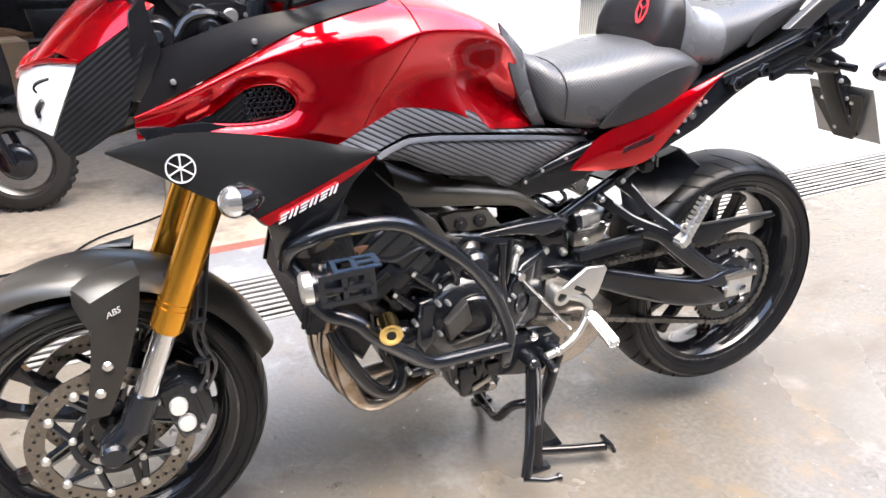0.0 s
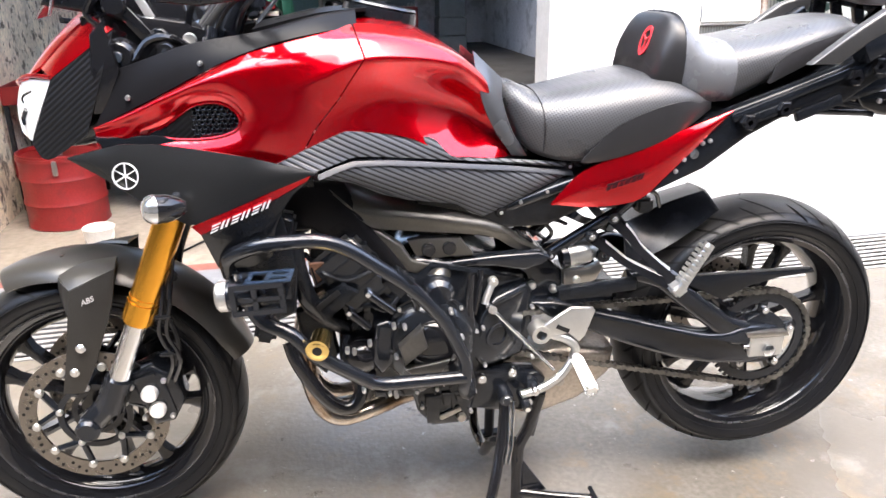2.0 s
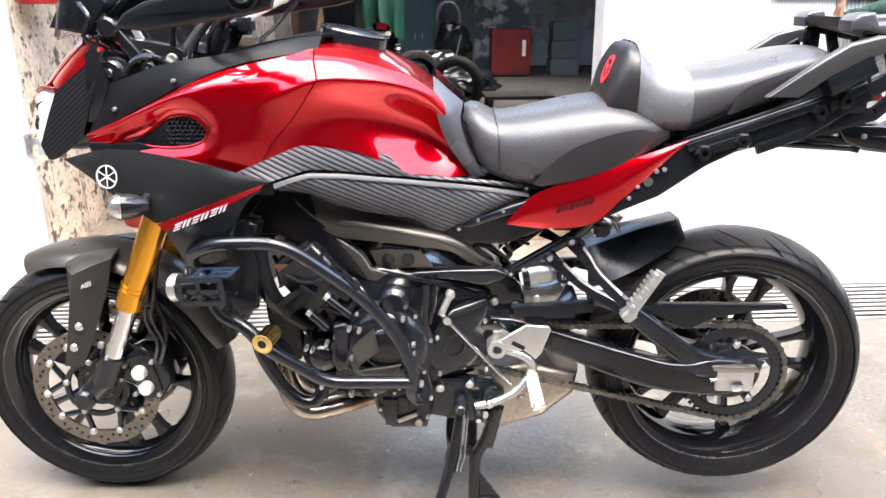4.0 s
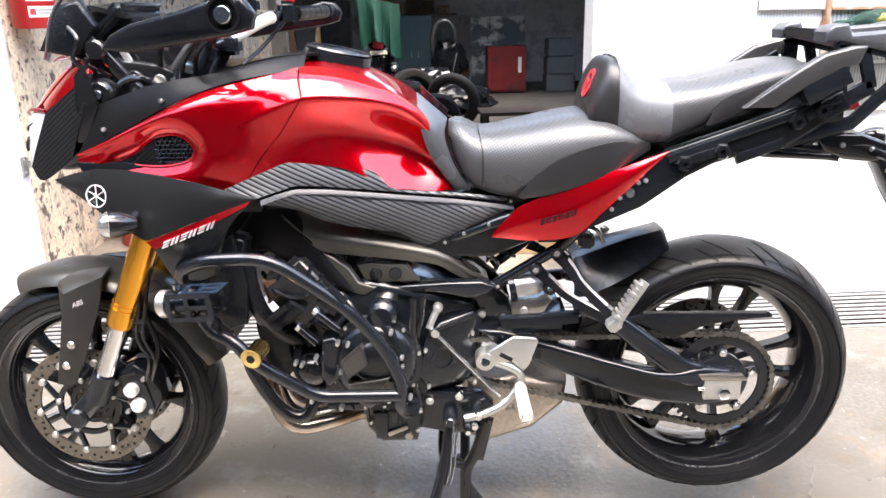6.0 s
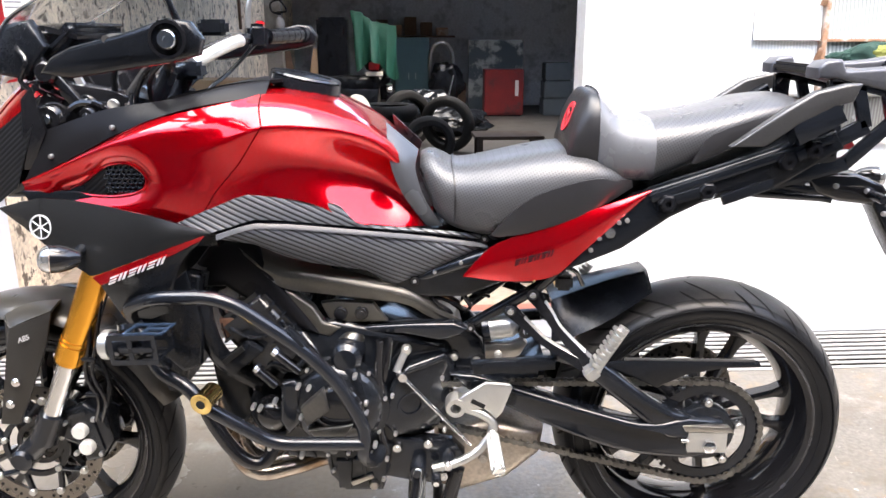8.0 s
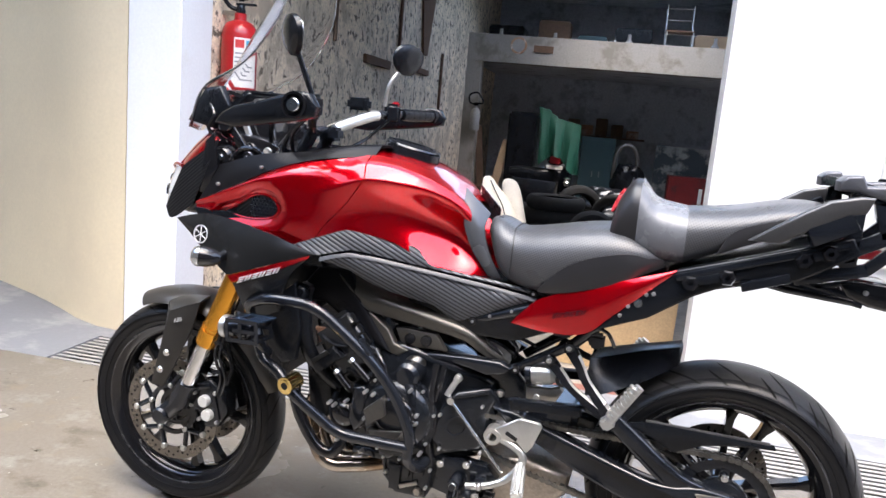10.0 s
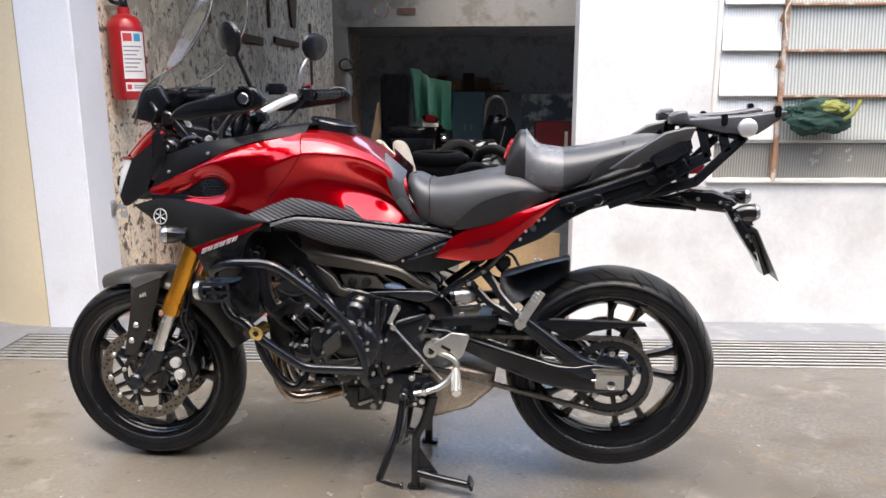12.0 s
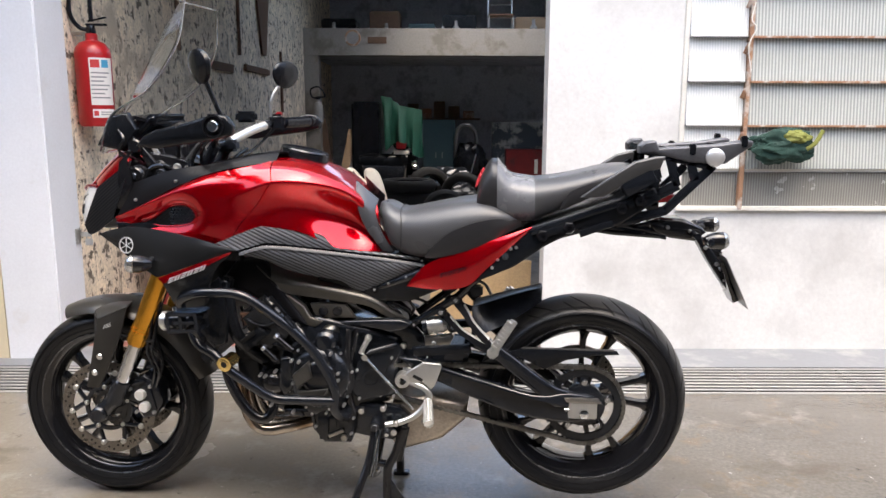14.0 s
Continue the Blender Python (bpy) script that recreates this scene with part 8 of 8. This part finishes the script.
part("handlebar", tube([(-0.24, -0.30, 0.96), (-0.19, -0.10, 0.93), (-0.18, 0, 0.90), (-0.19, 0.10, 0.93), (-0.24, 0.30, 0.96)], 0.013, 10, 16), BLACK_METAL, sc)
part("rear_wheel", scooter_tyre(0.225, 0.10, (-0.98, 0, 0.225)), OLD_RUBBER, sc)
part("kick_stand", rod((-0.45, -0.10, 0.26), (-0.42, -0.16, 0.004), 0.009, 8), STEEL, sc)
steer = pose(-0.17, 0, 0, 0, 0, 58) @ pose(0.17, 0, 0)
for ob in sc.children:
    if ob.name.split(".")[0] in ("wheel", "fork", "mudguard", "handlebar"):
        ob.matrix_basis = steer @ ob.matrix_basis

CREAM_CLOTH = mat("cream_leather", (0.80, 0.72, 0.58), 0.6, 0.0, 0.1, 9, 120, bump=0.1)
g = thing("cream_bundle", "cream leather bag with a soft grey roll, standing on a stool", "bag", at=ROOM @ pose(-0.17, 2.30, -0.004))
part("stool", lathe([(0, 0.44), (0.17, 0.44), (0.18, 0.46), (0.18, 0.49), (0.17, 0.51), (0, 0.51)], (0, 0, 0), 28, "z"), BLACK, g, "black stool seat")
for k in range(4):
    a = math.pi / 2 * k + 0.6
    part("stool_leg", rod((0.11 * math.cos(a), 0.11 * math.sin(a), 0.45), (0.15 * math.cos(a), 0.15 * math.sin(a), 0.004), 0.012, 8), STEEL, g)


def soft_lobe(line, depth, v0):
    """A padded upright shape: sections of (height, middle, half width), with slight dents."""
    P = smooth_line([(c, w, z) for z, c, w in line], 22)
    secs = []
    for i, p in enumerate(P):
        t = i / 21
        secs.append([(p.x + p.y * math.cos(a) * (1 + 0.05 * math.sin(3 * a + 9 * t)), v0 + (depth * (0.35 + 0.65 * t)) * math.sin(a), p.z) for a in [2 * math.pi * q / 28 for q in range(28)]])
    return loft(secs)


bag_body = part("bag", soft_lobe([(0.880, -0.078, 0.010), (0.868, -0.075, 0.028), (0.83, -0.062, 0.045), (0.76, -0.030, 0.085), (0.66, 0.0, 0.12), (0.512, 0.015, 0.150)], 0.09, 0.0), CREAM_CLOTH, g, "cream leather bag", 70)
part("bag_seam", tube([(-0.055, -0.035, 0.862), (-0.015, -0.060, 0.80), (0.035, -0.078, 0.72), (0.055, -0.088, 0.62), (0.045, -0.096, 0.53)], 0.003, 6, 20), BLACK, bag_body)
part("roll", soft_lobe([(0.872, 0.030, 0.012), (0.860, 0.034, 0.036), (0.82, 0.045, 0.050), (0.70, 0.075, 0.062), (0.512, 0.105, 0.07)], 0.06, 0.085), mat("grey_cloth_roll", (0.70, 0.64, 0.53), 0.75, 0.0, 0.1, 9, 120, bump=0.1), g, "soft grey cloth roll", 70)

ob = tagged(part("plywood_board", box(0, 0, 0, 0.56, 0.018, 0.40, 0.003, Matrix.Rotation(radians(8), 4, "X")), PLY, None), "plywood board leaning beside the workshop door", "board")
ob.matrix_world = ROOM @ pose(0.52, 1.90, 0.197)

# green-covered motorcycle at the back
TARP = mat("green_tarpaulin", (0.013, 0.098, 0.068), 0.6, 0.0, 0.2, 9, 120, bump=0.2)
g = thing("covered_motorcycle", "old motorcycle half covered by a green tarpaulin", "motorcycle", at=ROOM @ pose(-0.22, 7.6, -0.004))
def drape(top, bottom, folds, n=34, m=22):
    """Hanging cloth between two lines, with soft folds that deepen downwards."""
    U, L = even(top, n), even(bottom, n)
    rows = []
    for k in range(m + 1):
        t = k / m
        rows.append([U[i].lerp(L[i], t) + Vector((0.012 * math.sin(5 * t + i), -0.05 * t * (1 + math.sin(folds * i / n * 6.28 + 1.5 * t)) - 0.03 * math.sin(3.1 * i / n * 6.28) * t, 0.01 * math.sin(0.8 * i) * t)) for i in range(n)])
    bm = bmesh.new()
    grid_faces(bm, rows)
    bmesh.ops.solidify(bm, geom=bm.faces[:], thickness=0.004)
    return bm


part("tarpaulin", drape([(-0.27, 0, 1.42), (-0.15, 0, 1.40), (-0.02, 0, 1.30), (0.12, 0, 1.27), (0.25, 0, 1.245)], [(-0.19, -0.06, 0.72), (-0.12, -0.08, 0.80), (-0.03, -0.12, 0.87), (0.08, -0.12, 0.80), (0.18, -0.08, 0.66), (0.29, -0.04, 0.63)], 2.6), TARP, g, "green tarpaulin hanging in folds", 60)
part("tarp_top", drape([(-0.27, 0, 1.415), (-0.02, 0.0, 1.295), (0.25, 0, 1.24)], [(-0.25, 0.7, 0.95), (0, 0.72, 0.95), (0.26, 0.7, 0.9)], 2.2, 20, 10), TARP, g)
part("hump", crumpled((0.0, 0.30, 0.98), (0.20, 0.34, 0.26), 5.0, 0.10, 3), BLACK, g)
part("saddle", seat_body([(-0.55, 0.66, 0.55), (-0.40, 0.69, 0.52), (-0.10, 0.68, 0.50), (0.08, 0.68, 0.55)], [0.10, 0.13, 0.13, 0.08]), BLACK, g, "worn black saddle of another machine")
part("saddle_frame", plate([(-0.50, 0.55), (0.05, 0.54), (0.0, 0.10), (-0.42, 0.02)], -0.20, -0.02, 0.03), BLACK_METAL, g)
part("chrome_carb", lathe([(0, -0.06), (0.03, -0.06), (0.045, -0.02), (0.03, 0.0), (0.045, 0.03), (0, 0.05)], (0.18, -0.45, 0.58), 16, "z"), CHROME, g, "small bright chromed part")
part("tail_lamp", box(0.0, -0.16, 0.80, 0.12, 0.05, 0.09, 0.01), mat("red_old_lens", (0.4, 0.01, 0.02), 0.3, 0.0, 0.1, coat=0.6), g, "red tail lamp")
part("plate", box(0.0, -0.15, 0.71, 0.20, 0.01, 0.05, 0.003), OLD_WHITE, g, "pale rear mudguard edge")
part("wheel", lathe([(0.20, -0.05), (0.28, -0.06), (0.30, 0), (0.28, 0.06), (0.20, 0.05)], (0, 0.1, 0.30), 36, "x"), OLD_RUBBER, g)
part("body", seat_body([(0.0, 0.78, 0.40), (0.05, 0.80, 0.35)], [0.10, 0.12]), BLACK, g)
part("side", box(0, 0.45, 0.55, 0.36, 0.9, 0.30, 0.05), BLACK, g)


def loose_tyre(u, v, z, r, w, rot):
    ob = tagged(part("loose_tyre", scooter_tyre(r, w), OLD_RUBBER, None), "worn black tyre in a pile on the workshop floor", "tyre", "loose tyres")
    ob.matrix_world = ROOM @ Matrix.Translation((u, v, z)) @ Euler([radians(a) for a in rot]).to_matrix().to_4x4()
    return ob


for u0, v0, z0, r, w, rot in ((0.33, 5.2, 0.225, 0.235, 0.13, (4, 0, 6)), (-0.05, 5.6, 0.065, 0.30, 0.13, (90, 0, 0)), (-0.05, 5.6, 0.195, 0.29, 0.13, (90, 0, 20)), (-0.07, 5.62, 0.325, 0.30, 0.13, (90, 0, 0)), (-0.05, 5.62, 0.455, 0.29, 0.13, (90, 0, 0)),
                          (-0.65, 5.9, 0.065, 0.31, 0.13, (90, 0, 0)), (-0.65, 5.9, 0.195, 0.30, 0.13, (90, 0, 0)), (-0.63, 5.92, 0.325, 0.30, 0.13, (90, 0, 0)), (0.55, 6.1, 0.28, 0.285, 0.12, (8, 0, -25)), (0.15, 6.5, 0.29, 0.30, 0.13, (-6, 0, 30))):
    loose_tyre(u0, v0, z0, r, w, rot)

TEAL = mat("teal_locker_paint", (0.035, 0.075, 0.085), 0.5, 0.0, 0.2, 6, 80)
g = thing("metal_locker", "dark teal metal locker against the back wall", "locker", at=ROOM @ pose(0.25, 9.9, -0.004))
part("body", box(0, 0, 0.55, 0.50, 0.45, 1.10, 0.008), TEAL, g)
for x in (-0.124, 0.124):
    dr = part("door", box(x, -0.232, 0.56, 0.238, 0.014, 1.02, 0.004), TEAL, g)
    part("handle", box(x * 0.4, -0.245, 0.56, 0.012, 0.012, 0.09, 0.002), STEEL, dr)
g = thing("machine_arch", "grey metal arch of a tyre machine", "machine", at=ROOM @ pose(0.67, 9.6, -0.004))
part("arch", tube([(-0.15, 0, 0.20), (-0.16, 0, 0.80), (-0.10, 0, 0.98), (0, 0, 1.03), (0.10, 0, 0.98), (0.16, 0, 0.80), (0.15, 0, 0.20)], 0.030, 10, 30), STEEL, g)
part("base", box(0, 0.05, 0.12, 0.5, 0.4, 0.24, 0.02), BLACK_METAL, g)
part("black_bag", crumpled((0.06, -0.25, 0.48), (0.24, 0.16, 0.30), 2.0, 0.2), BLACK, g, "black plastic bag on it")
WHITEBOARD = mat("stained_board", (0.36, 0.36, 0.33), 0.6, 0.0, 0.15, 5, 60, stain=(0.055, 0.070, 0.075), stain_scale=3.2, stain_at=(0.44, 0.52))
ob = tagged(part("pale_board", box(1.50, 9.98, 0.53, 0.82, 0.06, 1.06, 0.010, Matrix.Rotation(radians(-3), 4, "X")), WHITEBOARD, None), "stained pale board standing behind the red cabinet", "board")
ob.matrix_world = ROOM
g = thing("red_cabinet", "red sheet-metal cabinet at the back", "cabinet", at=ROOM @ pose(1.56, 9.55, -0.004))
CABINET = mat("dull_red_sheet_metal", (0.17, 0.014, 0.014), 0.5, 0.0, 0.25, 6, 80, stain=(0.09, 0.02, 0.02), stain_scale=4)
part("body", box(0, 0, 0.34, 0.56, 0.30, 0.64, 0.006), CABINET, g)
part("door", box(0, -0.156, 0.34, 0.52, 0.010, 0.58, 0.004), CABINET, g)
part("foot", box(0, 0, 0.012, 0.50, 0.26, 0.024, 0.003), BLACK, g)
part("notice", box(0.18, -0.163, 0.40, 0.05, 0.003, 0.22, 0), OLD_WHITE, g, "pale strip label")
g = thing("plastic_crates", "stacked grey-blue plastic crates at the back", "crate", at=ROOM @ pose(2.35, 9.6, -0.004))
for k in range(3):
    part("crate", box(0, 0, 0.125 + 0.25 * k, 0.42 - 0.02 * k, 0.34, 0.245, 0.015), mat("grey_blue_plastic", (0.075, 0.088, 0.095), 0.6, 0.0, 0.2) if k == 0 else bpy.data.materials["grey_blue_plastic"], g)
g = thing("low_bench", "dark low wooden work bench", "bench", at=ROOM @ pose(1.05, 5.35, -0.004))
DARK_WOOD = mat("oil_dark_wood", (0.055, 0.036, 0.024), 0.7, 0.0, 0.25, 8, 90, bump=0.1)
part("top", box(0, 0, 0.265, 0.62, 0.42, 0.03, 0.004), DARK_WOOD, g)
for x in (-0.26, 0.26):
    for y in (-0.16, 0.16):
        part("leg", box(x, y, 0.125, 0.045, 0.045, 0.25, 0.003), DARK_WOOD, g)
GREYED = mat("dusty_grey_paint", (0.30, 0.29, 0.27), 0.7, 0.0, 0.2, 8, 80)
g = thing("spare_extinguisher", "dusty grey fire extinguisher hung on the column", "fire extinguisher", at=ROOM @ pose(-1.425, 8.44, 1.05))
part("body", lathe([(0, 0), (0.06, 0), (0.068, 0.02), (0.068, 0.24), (0.05, 0.285), (0.02, 0.30), (0.02, 0.33), (0, 0.33)], (0, 0, 0), 24, "z"), GREYED, g)
part("valve", box(0.0, 0, 0.35, 0.06, 0.04, 0.05, 0.008), BLACK_METAL, g)
part("hose", tube([(0, 0, 0.36), (0.10, -0.03, 0.38), (0.02, -0.03, 0.50), (-0.09, -0.03, 0.47), (-0.08, -0.03, 0.37), (0.03, -0.02, 0.34)], 0.012, 8, 30), BLACK, g)
part("bracket", box(0, 0.075, 0.20, 0.03, 0.02, 0.10, 0.004), STEEL, g)
for u0, v0, z1, w0, lean, m_, nm in ((-1.08, 8.95, 1.33, 0.14, 9, OLD_WHITE, "pale board leaning at the back"), (-1.30, 8.85, 1.12, 0.10, -7, WOOD, "brown plank leaning by the column"), (-1.20, 8.80, 0.98, 0.12, 12, CARD, "brown plank leaning by the column")):
    ob = tagged(part("leaning_plank", box(0, 0, z1 / 2, w0, 0.03, z1, 0.004), m_, None), nm, "plank", "leaning planks")
    ob.matrix_world = ROOM @ pose(u0, v0, 0, -3, lean, 8)
# mounds of dark scrap at the back of the workshop
for k, (u0, v0, w0, h0) in enumerate(((-1.38, 7.5, 0.30, 0.42), (-1.05, 7.9, 0.40, 0.34), (0.42, 7.9, 0.35, 0.50), (0.75, 7.4, 0.38, 0.32))):
    ob = tagged(part("oily_rag", crumpled((u0, v0, h0 * 0.42), (w0, 0.25, h0 * 0.55), 3.0 + k, 0.25, 3), (BLACK, WOOD, BLACK_METAL, BLACK)[k], None), "mound of dark scrap on the workshop floor", "rag", "oily rags")
    ob.matrix_world = ROOM
ob = tagged(part("steel_rod", rod((0.62, 8.5, 0.0), (0.78, 8.62, 0.62), 0.010, 8), CHROME, None), "bright steel rod leaning in the scrap", "rod")
ob.matrix_world = ROOM
for u0, z0, a, b, c, m_, nm in ((-0.81, 0, 0.40, 0.4, 1.36, BLACK, "dark covered machine at the back"), (0.75, 0.0, 0.65, 0.4, 0.45, WOOD, "dark wooden crate at the back")):
    ob = tagged(part("stored_piece", box(u0, 9.0 if u0 < 0 else 10.3, z0 + c / 2, a, b, c, 0.03), m_, None), nm, "stored piece")
    ob.matrix_world = ROOM
g = thing("wall_shelf", "shelf with brown odds and ends on the back wall", "shelf", at=ROOM @ pose(0.30, 10.95, 0))
part("board", box(0, 0, 1.10, 1.3, 0.26, 0.03, 0.003), WOOD, g)
for k, (x, h) in enumerate(((-0.5, 0.24), (-0.28, 0.16), (-0.05, 0.28), (0.2, 0.20), (0.45, 0.12))):
    part("parcel", box(x, -0.02, 1.117 + h / 2, 0.19, 0.2, h, 0.008), (WOOD, RUST, WOOD)[k % 3], g)
# on the loft
for k, (u0, w0, h0, m_) in enumerate(((-1.2, 0.5, 0.42, BLACK), (-0.55, 0.45, 0.55, WOOD), (0.0, 0.4, 0.35, TEAL), (0.55, 0.5, 0.5, BLACK), (1.65, 0.6, 0.45, CARD), (2.5, 0.6, 0.6, BLACK))):
    ob = tagged(part("stored_crate", box(u0, 9.3 + 0.2 * (k % 2), 2.12 + h0 / 2, w0, 0.5, h0, 0.02), m_, None), "dusty dark crate on the storage loft", "crate", "crates on the loft")
    ob.matrix_world = ROOM
g = thing("metal_chair", "pale metal chair frame stored on the loft", "chair", at=ROOM @ pose(1.12, 8.9, 2.12))
for x in (-0.17, 0.17):
    part("leg", tube([(x, 0, 0), (x, 0.02, 0.42), (x, 0.10, 0.80)], 0.011, 8), ALU, g)
    part("front_leg", rod((x, -0.25, 0), (x, -0.22, 0.42), 0.011, 8), ALU, g)
for z in (0.42, 0.60, 0.75):
    part("rail", rod((-0.17, 0.03 + 0.1 * (z - 0.42), z), (0.17, 0.03 + 0.1 * (z - 0.42), z), 0.009, 8), ALU, g)
part("seat", box(0, -0.1, 0.43, 0.36, 0.30, 0.02, 0.005), WOOD, g)
g = thing("beam_plaque", "round dial and a brown sign plate on the loft beam", "plaque", at=ROOM)
part("dial_ring", lathe([(0.085, -0.02), (0.108, -0.02), (0.112, 0.0), (0.085, 0.0)], (-0.935, 8.50, 2.215), 32, closed=True), RUST, g, "round dial ring")
part("dial", lathe([(0, -0.012), (0.086, -0.012), (0.086, 0), (0, 0)], (-0.935, 8.50, 2.215), 32), GREYED, g)
part("sign", box(-0.60, 8.492, 2.185, 0.26, 0.012, 0.09, 0.003), WOOD, g, "small brown sign plate")
for k, (u0, z0, r0) in enumerate(((-0.336, 2.40, 0.075), (-0.108, 2.38, 0.085), (1.9, 2.30, 0.06))):
    ob = tagged(part("metal_bowl", lathe([(0, 0), (r0 * 0.5, 0.004), (r0 * 0.85, 0.05), (r0, 0.12), (r0 * 0.97, 0.12), (r0 * 0.8, 0.055), (0, 0.012)], (0, 0, 0), 24, "z"), CHROME, None), "bright metal bowl on the storage loft", "bowl", "bowls on the loft")
    ob.matrix_world = ROOM @ pose(u0, 8.88, 2.12 + (0.0 if k == 2 else 0.0), 0, 0, 0)
for k, (u0, h0, m_) in enumerate(((-0.50, 0.34, GREYED), (0.493, 0.38, GREYED), (0.30, 0.30, STEEL), (-1.25, 0.35, GREYED), (-0.9, 0.28, BLACK), (1.6, 0.4, GREYED))):
    ob = tagged(part("stored_can", lathe([(0, 0), (0.05, 0), (0.055, 0.01), (0.055, h0 * 0.7), (0.025, h0 * 0.82), (0.022, h0), (0, h0)], (0, 0, 0), 18, "z"), m_, None), "dusty can standing on the storage loft", "can", "cans on the loft")
    ob.matrix_world = ROOM @ pose(u0, 8.92, 2.12)
# strip light tube and cable in the workshop
g = thing("floor_cable", "thin black cable lying on the workshop floor", "cable", at=ROOM)
part("cable", tube([(-1.35, 1.75, 0.002), (-1.05, 1.70, 0.002), (-0.80, 1.74, 0.002), (-0.62, 1.95, 0.002), (-0.30, 2.15, 0.002), (0.10, 2.6, 0.002)], 0.005, 6, 40), BLACK, g)
